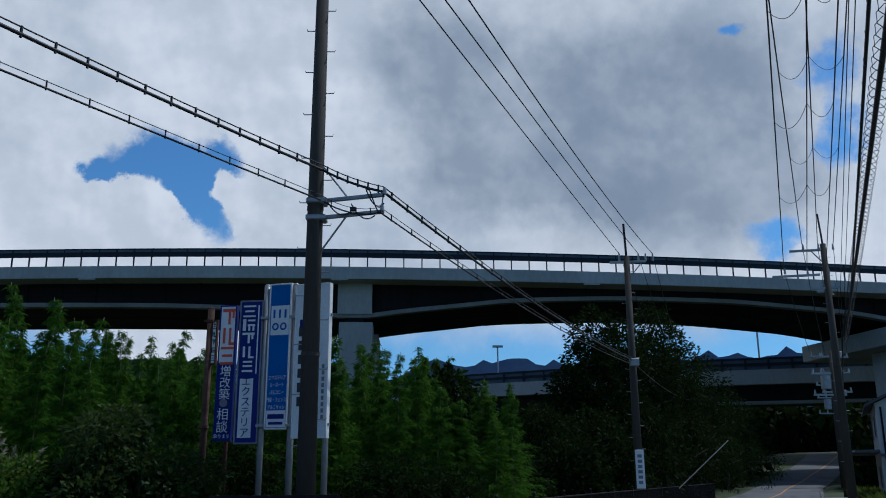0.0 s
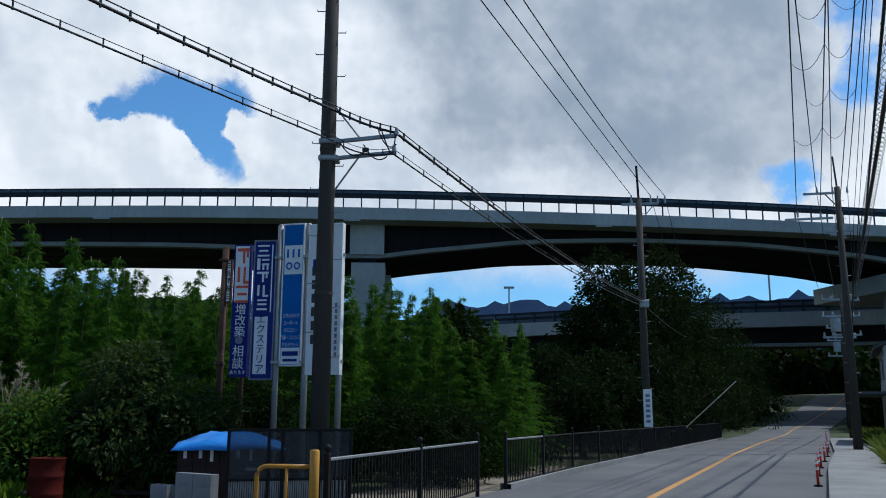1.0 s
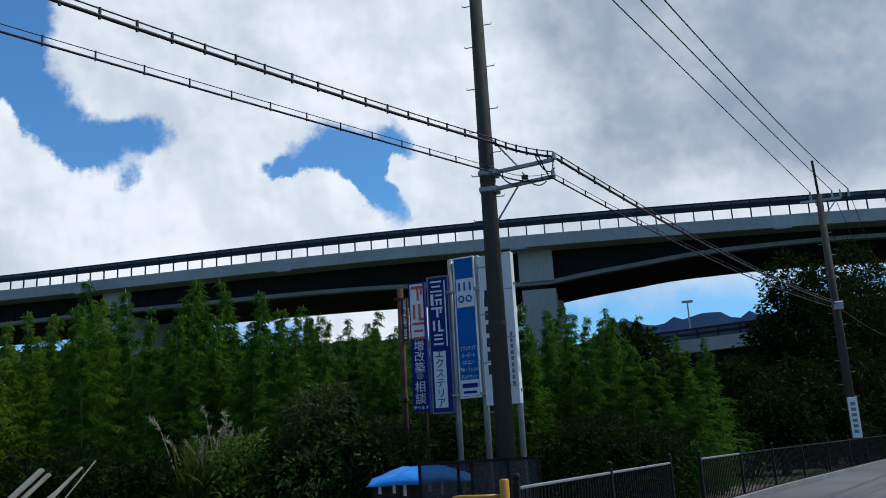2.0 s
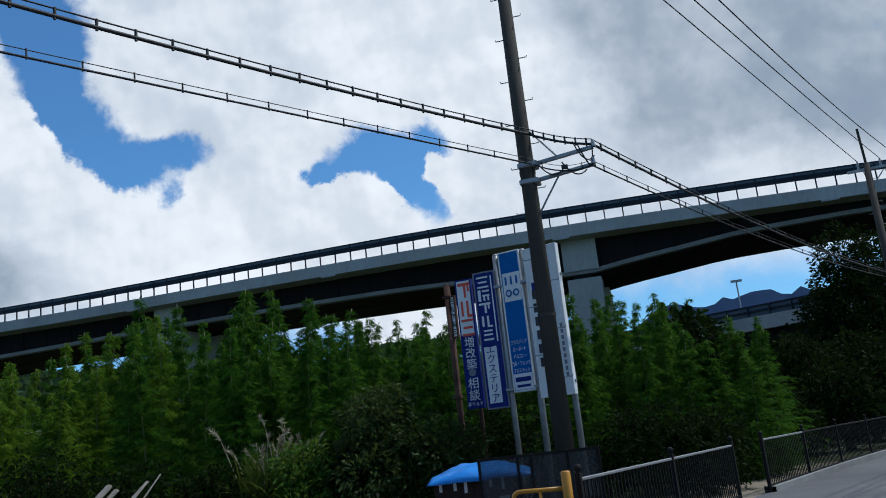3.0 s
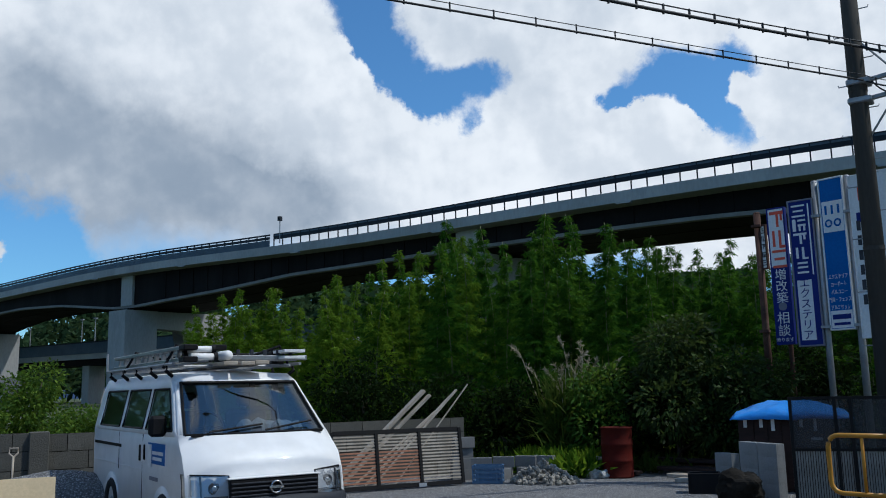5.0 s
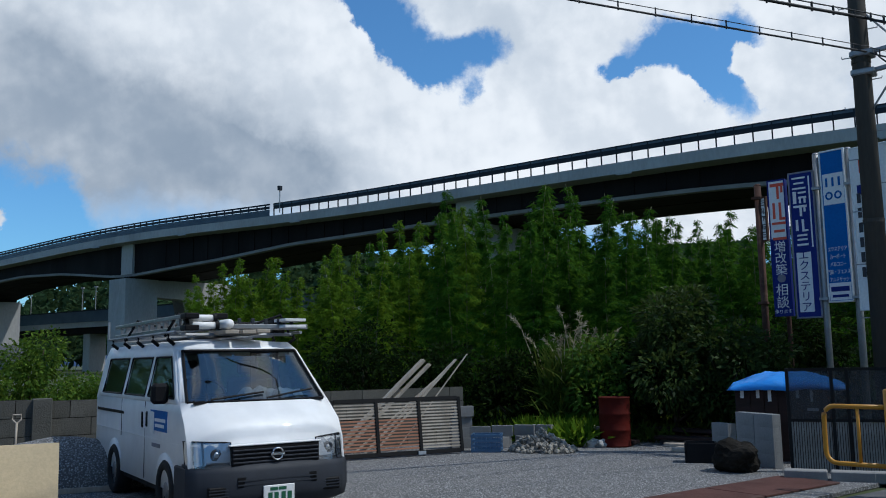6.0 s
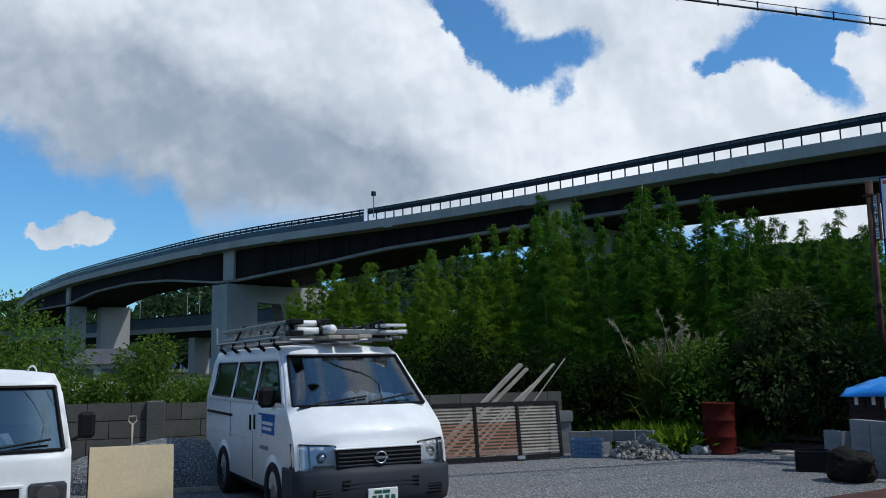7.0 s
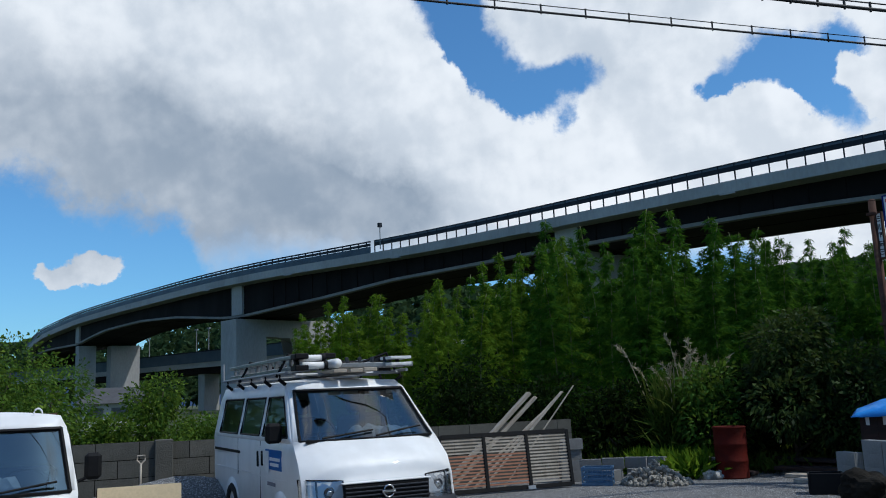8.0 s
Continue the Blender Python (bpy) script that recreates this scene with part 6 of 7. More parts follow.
    # roof rack
    for y in (1.35, 2.0, 2.7, 3.4, 4.1):
        part("rack_bar", tubes(([(-0.74, y, 1.95), (0.74, y, 1.95)], 0.018), sides=8), "steel", root)
        for s in (-1, 1):
            part("rack_foot", tubes(([(s * 0.68, y, 1.84), (s * 0.76, y - 0.02, 1.90), (s * 0.74, y, 1.95)], 0.022), sides=6), "black_plastic", root)
    for s in (-1, 1):
        part("rack_rail", tubes(([(s * 0.74, 1.1, 1.97), (s * 0.74, 4.4, 1.97)], 0.018), sides=8), "steel", root)
        part("rack_stop", tubes(([(s * 0.74, 4.4, 1.95), (s * 0.74, 4.42, 2.22)], 0.016), sides=6), "steel", root)
    return root


def ladder(x, y0, y1, z, label):
    """A folded aluminium step ladder lying on its edge along the rack."""
    root = thing("ladder", label, "ladder", pose(-6.62, 6.33, -0.09, 0, 0, 66.9), group="ladders on the rack")
    for dx in (0.0, 0.10):
        for dz in (0.0, 0.13):
            part("stile", boxes((x + dx - 0.02, x + dx + 0.02, y0 + dx, y1, z + dz, z + dz + 0.045), bevel=0.006), "silver", root)
        for y in np.arange(y0 + 0.25, y1 - 0.1, 0.31):
            part("rung", boxes((x + dx - 0.014, x + dx + 0.014, float(y), float(y) + 0.04, z + 0.045, z + 0.13)), "silver", root)
    for dz in (0.0, 0.13):
        part("foot_cap", boxes((x - 0.028, x + 0.128, y0 - 0.04, y0 + 0.16, z + dz - 0.008, z + dz + 0.053), bevel=0.01), "black_plastic", root)


def roof_load():
    van_at = pose(-6.62, 6.33, -0.09, 0, 0, 66.9)
    for x0, x1, y, z, r in ((-0.62, -0.30, 1.12, 2.22, 0.036), (-0.62, -0.28, 1.10, 2.135, 0.040)):
        t = thing("pipe", "short white plastic pipe lying across the roof rack", "pipe", van_at, group="pipes on the rack")
        part("barrel", tubes(([(x0, y, z), (x1, y, z)], r), sides=14), "white", t, smooth=True)
        for x in (x0, x1):
            part("end_cap", tubes(([(x - 0.02, y, z), (x + 0.02, y, z)], r + 0.012), sides=14), "black_plastic", t)
    t = thing("pipe", "long white plastic pipe on the roof rack", "pipe", van_at, group="pipes on the rack")
    part("barrel", tubes(([(-0.16, 1.02, 2.15), (-0.16, 3.9, 2.15)], 0.055), sides=14), "white", t, smooth=True)
    for z in (2.20, 2.125):
        t = thing("board", "white painted plank on the roof rack", "plank", van_at, group="planks on the rack")
        part("plank", boxes((0.48, 0.74, 0.95, 1.3, z - 0.016, z + 0.016), bevel=0.004), "sign_white", t)
    # ladder ends tied across the front of the rack
    t = thing("ladder", "short aluminium ladder lying across the roof rack", "ladder", van_at, group="ladders on the rack")
    for y in (1.15, 1.45):
        part("stile", boxes((-0.10, 0.84, y - 0.02, y + 0.02, 2.10, 2.155), bevel=0.006), "silver", t)
    for x in np.arange(0.0, 0.8, 0.16):
        part("rung", boxes((float(x) - 0.018, float(x) + 0.018, 1.172, 1.428, 2.112, 2.145)), "silver", t)
        part("rung_lug", boxes((float(x) - 0.018, float(x) + 0.018, 1.13, 1.17, 2.155, 2.22), bevel=0.004), "bumper", t)
    for x, z in ((-0.15, 2.06), (0.05, 2.06), (0.22, 2.07)):
        t = thing("board", "pale plank tied on the roof rack", "plank", pose(-6.62, 6.33, -0.09, 0, 0, 66.9), group="planks on the rack")
        part("plank", boxes((x - 0.08, x + 0.08, 0.95, 4.1, z - 0.02, z + 0.02), bevel=0.004), "timber", t)
    for y in (1.45, 3.3):
        t = thing("strap", "dark lashing strap over the roof load", "strap", pose(-6.62, 6.33, -0.09, 0, 0, 66.9), group="straps")
        part("band", tubes(([(-0.76, y, 2.02), (-0.62, y, 2.28), (-0.3, y, 2.2), (0.3, y, 2.17), (0.62, y, 2.28), (0.76, y, 2.02)], 0.018), sides=5), "black_plastic", t)


def make_truck():
    root = thing("light_truck", "small white light truck with a round towing eye and black mirror", "truck", pose(-7.62, 2.72, 0, 0, 0, 66))
    front = lerp_table([(0.2, 0.03), (0.6, 0.0), (0.95, 0.05), (1.0, 0.10), (1.5, 0.42), (1.6, 0.56)])
    half = lerp_table([(0.2, 0.70), (0.5, 0.735), (0.98, 0.735), (1.5, 0.65), (1.6, 0.60)])
    cab_shell(root, front, half, 0.10, 1.55, 1.6, [0.4, 0.5, 0.6, 0.7, 0.8, 0.9, 0.98], 0.98, 1.5,
              [lambda z: front(z) + 0.2, lambda z: 1.2], (1,), 0.30, (0.75,), 0.26, 0.05)
    part("floor_pan", boxes((-0.66, 0.66, 0.12, 3.2, 0.26, 0.34)), "black_plastic", root)
    for x in (-0.66, 0.66):
        for y in (0.75, 2.6):
            wheel(root, x, y, 0.26, 1 if x > 0 else -1)
    bed = part("load_bed", boxes((-0.72, 0.72, 1.62, 3.3, 0.60, 0.68)), "white", root)
    for r in ((-0.72, -0.69, 1.62, 3.3, 0.684, 0.96), (0.69, 0.72, 1.62, 3.3, 0.684, 0.96), (-0.69, 0.69, 3.27, 3.3, 0.684, 0.96)):
        part("bed_side", boxes(r, bevel=0.008), "white", bed)
    for x in (-0.5, 0.5):
        part("guard_post", tubes(([(x, 1.64, 0.68), (x, 1.64, 1.6)], 0.025), sides=8), "rust", root)
    part("guard_bar", tubes(([(-0.6, 1.64, 1.6), (0.6, 1.64, 1.6)], 0.03), sides=8), "rust", root)
    gr = part("grille", boxes((-0.42, 0.36, -0.02, 0.03, 0.54, 0.70), bevel=0.01), "black_plastic", root, "black grille in a white surround")
    for r in ((-0.45, 0.39, -0.03, 0.02, 0.70, 0.725), (-0.45, 0.39, -0.03, 0.02, 0.515, 0.54), (0.36, 0.39, -0.03, 0.02, 0.54, 0.70)):
        part("surround", boxes(r, bevel=0.005), "white", gr)
    part("bumper", boxes((-0.74, 0.74, -0.06, 0.10, 0.26, 0.46), bevel=0.04), "white", root)
    for s in (-1, 1):
        hl = part("headlamp", boxes((s * 0.57 - 0.145, s * 0.57 + 0.145, -0.02, 0.10, 0.53, 0.73), bevel=0.02), "bumper", root, "dark headlamp with a round reflector")
        c = Vector((s * 0.575, -0.02, 0.63))
        part("reflector", tubes(([c, c + Vector((0, -0.012, 0))], [0.085, 0.08]), sides=20), "chrome", hl)
        part("lens", boxes((s * 0.57 - 0.14, s * 0.57 + 0.14, -0.038, -0.034, 0.535, 0.725)), "lamp_glass", hl)
        m = part("mirror", boxes((min(s * 0.80, s * 0.94), max(s * 0.80, s * 0.94), 0.30, 0.40, 1.05, 1.28), bevel=0.03), "black_plastic", root, "black door mirror")
        part("mirror_stem", tubes(([(s * 0.70, 0.34, 1.02), (s * 0.84, 0.34, 1.08)], 0.016), sides=6), "black_plastic", m)
    eye_ = [(0.42 + math.cos(a) * 0.035, 0.62, 1.63 + math.sin(a) * 0.05) for a in np.linspace(0, math.pi, 9)]
    part("roof_hook", tubes((eye_, 0.009), sides=6), "white", root)
    for a, b in (((-0.5, 0.05, 1.0), (0.05, 0.10, 1.06)), ((0.05, 0.04, 1.0), (0.58, 0.12, 1.07))):
        part("wiper", tubes(([a, b], 0.010), sides=5), "black_plastic", root)
    part("dashboard", boxes((-0.64, 0.64, 0.22, 0.5, 0.7, 0.98), bevel=0.04), "seat", root)
    steer = [(0.34 + math.cos(a) * 0.18, 0.55 + math.sin(a) * 0.10, 1.02 + math.sin(a) * 0.14) for a in np.linspace(0, math.tau, 25)]
    part("steering_wheel", tubes((steer, 0.015), sides=6), "black_plastic", root)
    part("seat_back", boxes((-0.6, 0.6, 1.2, 1.35, 0.6, 1.15), bevel=0.05), "seat", root)
    part("hose_nozzle", tubes(([(0.16, -0.02, 0.84), (0.16, -0.035, 0.84)], 0.012), sides=8), "black_plastic", root)
    for k in range(4):
        bm = bmesh.new()
        bmesh.ops.create_icosphere(bm, subdivisions=2, radius=0.09, matrix=pose(-0.1 + k * 0.1, 0.35, 1.03))
        for v_ in bm.verts:
            v_.co += Vector([0.035 * noise.noise(v_.co * 14 + Vector((k, 5, i))) for i in range(3)])
        part("paper_bag", bm, "paper", root)
    return root


make_van()
ladder(-0.66, 0.95, 4.3, 2.08, "folded aluminium ladder lying on the roof rack")
ladder(0.58, 1.55, 4.1, 2.06, "folded aluminium ladder lying on the roof rack")
ladder(-0.22, 1.3, 4.2, 2.10, "folded aluminium ladder lying on the roof rack")
roof_load()
make_truck()

# ---------------------------------------------------------------- things in the yard


def slatted_gate():
    m = Matrix.Translation((-9.75, 10.75, 0.0)) @ pose(0, 0, 0, 0, 0, 59) @ pose(0, 0, 0, -9)
    root = thing("slatted_gate", "black-framed gate with brown and grey horizontal slats leaning upright", "gate", m)
    length, h = 2.35, 0.98
    for x in (0.02, 0.80, 1.58, length):
        part("upright", boxes((x - 0.028, x + 0.028, -0.03, 0.03, 0.04, h), bevel=0.004), "iron", root)
    for z in (0.06, h - 0.02):
        part("rail", boxes((0.05, length - 0.03, -0.028, 0.028, z - 0.035, z + 0.035), bevel=0.004), "iron", root)
    for i in range(15):
        z = 0.125 + i * 0.054
        for a, b in ((0.048, 0.772), (0.828, 1.552), (1.608, length - 0.028)):
            part("slat", boxes((a, b, -0.012, 0.012, z, z + 0.026)), "copper_slat" if (i < 10 and a < 1.5) else "timber", root)
    part("latch", boxes((1.5, 1.64, -0.06, -0.03, 0.02, 0.08)), "steel", root)


slatted_gate()


def plank(a, b, w_, mat, label):
    a, b = Vector(a), Vector(b)
    root = thing("plank", label, "plank", group="leaning planks")
    d = (b - a).normalized()
    s = d.cross(Vector((0, 0, 1))).normalized() * w_
    u = s.cross(d).normalized() * w_ * 0.45
    v = [p + x * s + y * u for p in (a, b) for x, y in ((-0.5, -0.5), (0.5, -0.5), (0.5, 0.5), (-0.5, 0.5))]
    bm = bmesh.new()
    vs = [bm.verts.new(q) for q in v]
    for q in ((0, 1, 2, 3), (7, 6, 5, 4), (0, 4, 5, 1), (1, 5, 6, 2), (2, 6, 7, 3), (3, 7, 4, 0)):
        bm.faces.new([vs[k] for k in q])
    bmesh.ops.bevel(bm, geom=bm.edges[:], offset=w_ * 0.06, segments=1, affect="EDGES")
    part("beam", bm, mat, root)


for a_, b_, w_ in (((-10.51, 11.55, 0.00), (-9.51, 12.99, 1.62), 0.15), ((-10.39, 11.66, 0.00), (-9.41, 13.04, 1.54), 0.12), ((-10.09, 11.98, 0.00), (-9.14, 13.52, 1.62), 0.07), ((-9.93, 12.03, 0.00), (-9.09, 13.38, 1.58), 0.06), ((-9.67, 12.30, 0.00), (-8.95, 13.62, 1.72), 0.035), ((-10.25, 11.87, 0.00), (-9.45, 13.25, 1.23), 0.06)):
    plank(a_, b_, w_, "timber", "weathered pale timber beam leaning behind the gate")


def oil_drum():
    root = thing("oil_drum", "rusty red steel oil drum standing on the gravel", "drum", pose(-6.62, 14.95, 0))
    n = 32
    prof = [(0.27, 0.0), (0.292, 0.01), (0.292, 0.03), (0.285, 0.04), (0.285, 0.28), (0.297, 0.30), (0.285, 0.32), (0.285, 0.57), (0.297, 0.59), (0.285, 0.61), (0.285, 0.86), (0.294, 0.87), (0.294, 0.89), (0.27, 0.89), (0.268, 0.5)]
    v, f = [], []
    for i in range(n):
        a = i * math.tau / n
        dent = 1 - 0.02 * max(0, math.sin(a * 2 + 1))
        v += [(math.cos(a) * r * dent, math.sin(a) * r * dent, z) for r, z in prof]
    k = len(prof)
    for i in range(n):
        for j in range(k - 1):
            f.append((i * k + j, ((i + 1) % n) * k + j, ((i + 1) % n) * k + j + 1, i * k + j + 1))
    f.append(tuple(i * k + k - 1 for i in range(n)))
    part("shell", mesh_of("shell", v, f, "drum", True), "drum", root)


oil_drum()
rng_ = random.Random(8)


def lump(name, label, category, x, y, z, r, squash, mat, seed, rough=0.35, group="", detail=2):
    bm = bmesh.new()
    bmesh.ops.create_icosphere(bm, subdivisions=detail, radius=1.0)
    for v in bm.verts:
        d = 1 + rough * noise.noise(v.co * 1.3 + Vector((seed, 0, 0))) + rough * 0.3 * noise.noise(v.co * 4 + Vector((0, seed, 0)))
        v.co = Vector((v.co.x * r[0] * d, v.co.y * r[1] * d, max(v.co.z * r[2] * d, -r[2] * squash)))
    ob = part(name, bm, mat)
    ob.location = (x, y, z + r[2] * squash - 0.01)
    ob.rotation_euler = (0, 0, seed)
    return tagged(ob, label, category, group)


lump("boulder", "dark mossy rounded boulder on the gravel", "rock", -3.76, 12.42, 0, (0.34, 0.28, 0.25), 0.8, "stone", 3, 0.38, detail=4)
# heap of broken pale stone
proto = []
for k_ in range(4):
    bm_ = bmesh.new()
    bmesh.ops.create_icosphere(bm_, subdivisions=1, radius=0.05)
    for v_ in bm_.verts:
        v_.co *= 1 + 0.55 * noise.noise(v_.co * 32 + Vector((k_ * 7, 0, 0)))
        v_.co.z *= 0.7
    me_ = bpy.data.meshes.new("stone")
    bm_.to_mesh(me_), bm_.free()
    me_.materials.append(M["rubble"])
    proto.append(me_)
heap = thing("rubble_heap", "low heap of pale broken stones on the gravel", "stones", pose(-7.45, 13.65, 0))
for k_ in range(290):
    r_, a_ = 0.62 * math.sqrt(rng_.random()), rng_.uniform(0, math.tau)
    ob_ = part("stone", proto[k_ % 4], "rubble", heap)
    ob_.location = (math.cos(a_) * r_, math.sin(a_) * r_ * 0.8, max(0.02, 0.36 * (1 - (r_ / 0.62) ** 1.3) * rng_.uniform(0.55, 1.0) + 0.02))
    ob_.rotation_euler = (rng_.uniform(0, 6), rng_.uniform(0, 6), rng_.uniform(0, 6))
    s_ = rng_.uniform(0.55, 1.15)
    ob_.scale = (s_, s_, s_)


def hollow_block(x, y, z, turn, label="grey hollow concrete block", mat="block", w_=0.39):
    root = thing("concrete_block", label, "concrete block", pose(x, y, z, 0, 0, turn), group="loose concrete blocks")
    bm = boxes((-w_ / 2, w_ / 2, -0.075, -0.045, 0, 0.19), (-w_ / 2, w_ / 2, 0.045, 0.075, 0, 0.19), *[(u - 0.02, u + 0.02, -0.045, 0.045, 0, 0.19) for u in (-w_ / 2 + 0.02, -w_ / 6, w_ / 6, w_ / 2 - 0.02)], bevel=0.003)
    part("shell", bm, mat, root)


for x_, y_, z_, t_ in ((-9.05, 13.5, 0, 50), (-9.05, 13.5, 0.19, 52), (-9.05, 13.52, 0.38, 48), (-8.78, 13.75, 0, 30), (-8.78, 13.75, 0.19, 36), (-9.0, 13.5, 0.57, 55), (-8.55, 14.1, 0, 20), (-8.52, 14.12, 0.19, 28), (-8.15, 14.35, 0, 65), (-8.2, 14.4, 0.19, 15), (-7.95, 14.3, 0.0, 80), (-7.9, 14.55, 0.19, 5), (-8.4, 13.8, 0, 75)):
    hollow_block(x_, y_, z_, t_)
# neat stack of pale blocks
for j_ in range(4):
    for i_ in range(2):
        hollow_block(-3.46 - i_ * 0.40 * math.cos(radians(35)), 13.1 + i_ * 0.40 * math.sin(radians(35)) - 0.0, j_ * 0.19, -35, "pale grey concrete block stacked by the bin", "pale_block")
for j_ in range(3):
    hollow_block(-4.25, 13.62, j_ * 0.19, -35, "pale grey concrete block stacked by the bin", "pale_block")


def crate(x, y, turn):
    root = thing("plastic_crate", "blue plastic crate with open lattice sides", "crate", pose(x, y, 0, 0, 0, turn))
    w_, d, h = 0.50, 0.36, 0.30
    part("base", boxes((-w_ / 2, w_ / 2, -d / 2, d / 2, 0.0, 0.02)), "crate", root)
    for s in (-1, 1):
        for z in (0.02, 0.10, 0.18, 0.26):
            part("band", boxes((-w_ / 2, w_ / 2, s * d / 2 - 0.008, s * d / 2 + 0.008, z, z + 0.035)), "crate", root)
            part("band", boxes((s * w_ / 2 - 0.008, s * w_ / 2 + 0.008, -d / 2, d / 2, z + 0.001, z + 0.034)), "crate", root)
        for x2 in np.linspace(-w_ / 2, w_ / 2, 7):
            part("rib", boxes((x2 - 0.012, x2 + 0.012, s * d / 2 - 0.012, s * d / 2 + 0.012, 0.0, h)), "crate", root)
        part("rim", boxes((-w_ / 2 - 0.015, w_ / 2 + 0.015, s * d / 2 - 0.016, s * d / 2 + 0.016, h - 0.02, h + 0.01)), "crate", root)
        part("rim", boxes((s * w_ / 2 - 0.016, s * w_ / 2 + 0.016, -d / 2, d / 2, h - 0.021, h + 0.009)), "crate", root)


crate(-8.3, 13.2, 25)
bk_ = thing("plastic_tub", "open black plastic tub on the gravel", "tub", pose(-4.52, 13.3, 0, 0, 0, 20))
for r_ in ((-0.24, -0.215, -0.18, 0.18, 0, 0.3), (0.215, 0.24, -0.18, 0.18, 0, 0.3), (-0.215, 0.215, -0.18, -0.155, 0, 0.3), (-0.215, 0.215, 0.155, 0.18, 0, 0.3)):
    part("side", boxes(r_, bevel=0.006), "black_plastic", bk_)
part("bottom", boxes((-0.215, 0.215, -0.155, 0.155, 0, 0.02)), "black_plastic", bk_)
for k_, (x_, y_, z_, l_, t_, m_) in enumerate(((-6.0, 16.2, 0.22, 1.9, -14, "dark_wood"), (-5.4, 15.7, 0.10, 1.5, -10, "dark_wood"), (-5.7, 15.9, 0.02, 1.0, -18, "pale_block"), (-5.35, 15.3, 0.02, 0.9, -12, "timber"), (-7.3, 15.2, 0.30, 1.1, -8, "timber"), (-7.2, 15.3, 0.22, 1.2, 4, "dark_wood"), (-7.4, 15.1, 0.12, 1.0, -20, "timber"), (-5.0, 14.6, 0.02, 0.8, -5, "timber"), (-6.1, 16.3, 0.12, 1.8, -12, "rust"), (-7.0, 15.3, 0.04, 1.3, -2, "dark_wood"))):
    b_ = thing("scrap_board", "old weathered board lying in the yard", "board", pose(x_, y_, z_, 0, 0, t_), group="scrap boards")
    part("sheet", boxes((-l_ / 2, l_ / 2, -0.16, 0.16, -0.02, 0.045), bevel=0.008), m_, b_)
for k_ in range(4):
    lump("rubble_sack", "crumpled pale plastic sack on the ground", "sack", -7.25 + 0.16 * k_, 14.65 + 0.06 * (k_ % 2), 0, (0.13, 0.10, 0.10), 0.7, "paper", 30 + k_, 0.6, "sacks", 3)
for k_, (x_, y_) in enumerate(((-2.75, 12.05), (-2.2, 12.15), (-1.72, 12.25))):
    kb_ = thing("kerb_block", "pale concrete kerb block lying at the yard's edge", "kerb block", pose(x_, y_, 0, 0, 0, 10), group="kerb blocks")
    part("block", boxes((-0.26, 0.26, -0.12, 0.12, -0.02, 0.12), bevel=0.012), "pave", kb_)
# steel road plates laid over the gutter
for k_ in range(5):
    pl_ = thing("road_plate", "rusty red steel plate bridging the gutter", "steel plate", pose(-2.95 - k_ * 0.53, 11.15 - k_ * 1.52, 0.0, 0, 0, -109.2), group="road plates")
    part("plate", boxes((-0.79, 0.79, -0.42, 0.42, 0.004, 0.028), bevel=0.004), "plate", pl_)


def leaning_board():
    root = thing("painted_board", "large cream painted board leaning over lower boards", "board", Matrix.Translation((-8.83, 4.83, 0)) @ pose(0, 0, 0, 0, 0, 60) @ pose(0, 0, 0, -14))
    part("sheet", boxes((-0.43, 0.43, -0.012, 0.012, 0.24, 0.84), bevel=0.003), "ply", root)
    part("side_return", boxes((-0.445, -0.431, 0.0, 0.3, 0.1, 0.82)), "dark_wood", root)
    for a, b in ((-0.42, -0.20), (-0.18, 0.14), (0.16, 0.40)):
        part("lower_board", boxes((a, b, -0.03, -0.013, 0.0, 0.22), bevel=0.003), "ply", root)


leaning_board()
# gravel heap behind the board
bm_ = bmesh.new()
bmesh.ops.create_icosphere(bm_, subdivisions=5, radius=1.0)
for v_ in bm_.verts:
    v_.co = Vector((v_.co.x * 1.9, v_.co.y * 1.1, max(-0.02, v_.co.z) * 0.62 * (1 + 0.15 * noise.noise(v_.co * 2)))) + 0.03 * Vector((noise.noise(v_.co * 14), noise.noise(v_.co * 14 + Vector((9, 0, 0))), noise.noise(v_.co * 18)))
gh_ = part("gravel_mound", bm_, "gravel", smooth=True)
gh_.location, gh_.rotation_euler = (-11.4, 7.2, 0), (0, 0, radians(58))
tagged(gh_, "low heap of grey gravel against the wall", "gravel")
edge_ = thing("edging_board", "pale timber edging board on the ground", "board", pose(-10.5, 6.6, 0, 0, 0, 55))
part("plank", boxes((-0.6, 0.6, -0.03, 0.03, 0, 0.07), bevel=0.006), "timber", edge_)
# spade leaning at the wall
sp_ = thing("spade", "spade with a pale handle leaning at the wall", "spade", pose(-12.55, 6.98, 0, -10, 0, 55))
part("shaft", tubes(([(0, 0, 0.3), (0, 0, 0.82)], 0.016), sides=8), "timber", sp_, smooth=True)
part("handle", tubes(([(0, 0, 0.80), (-0.06, 0, 0.86), (-0.055, 0, 0.93), (0.055, 0, 0.93), (0.06, 0, 0.86), (0, 0, 0.80)], 0.014), sides=6), "timber", sp_)
part("blade", boxes((-0.1, 0.1, -0.006, 0.006, 0.0, 0.3), bevel=0.003), "steel", sp_)


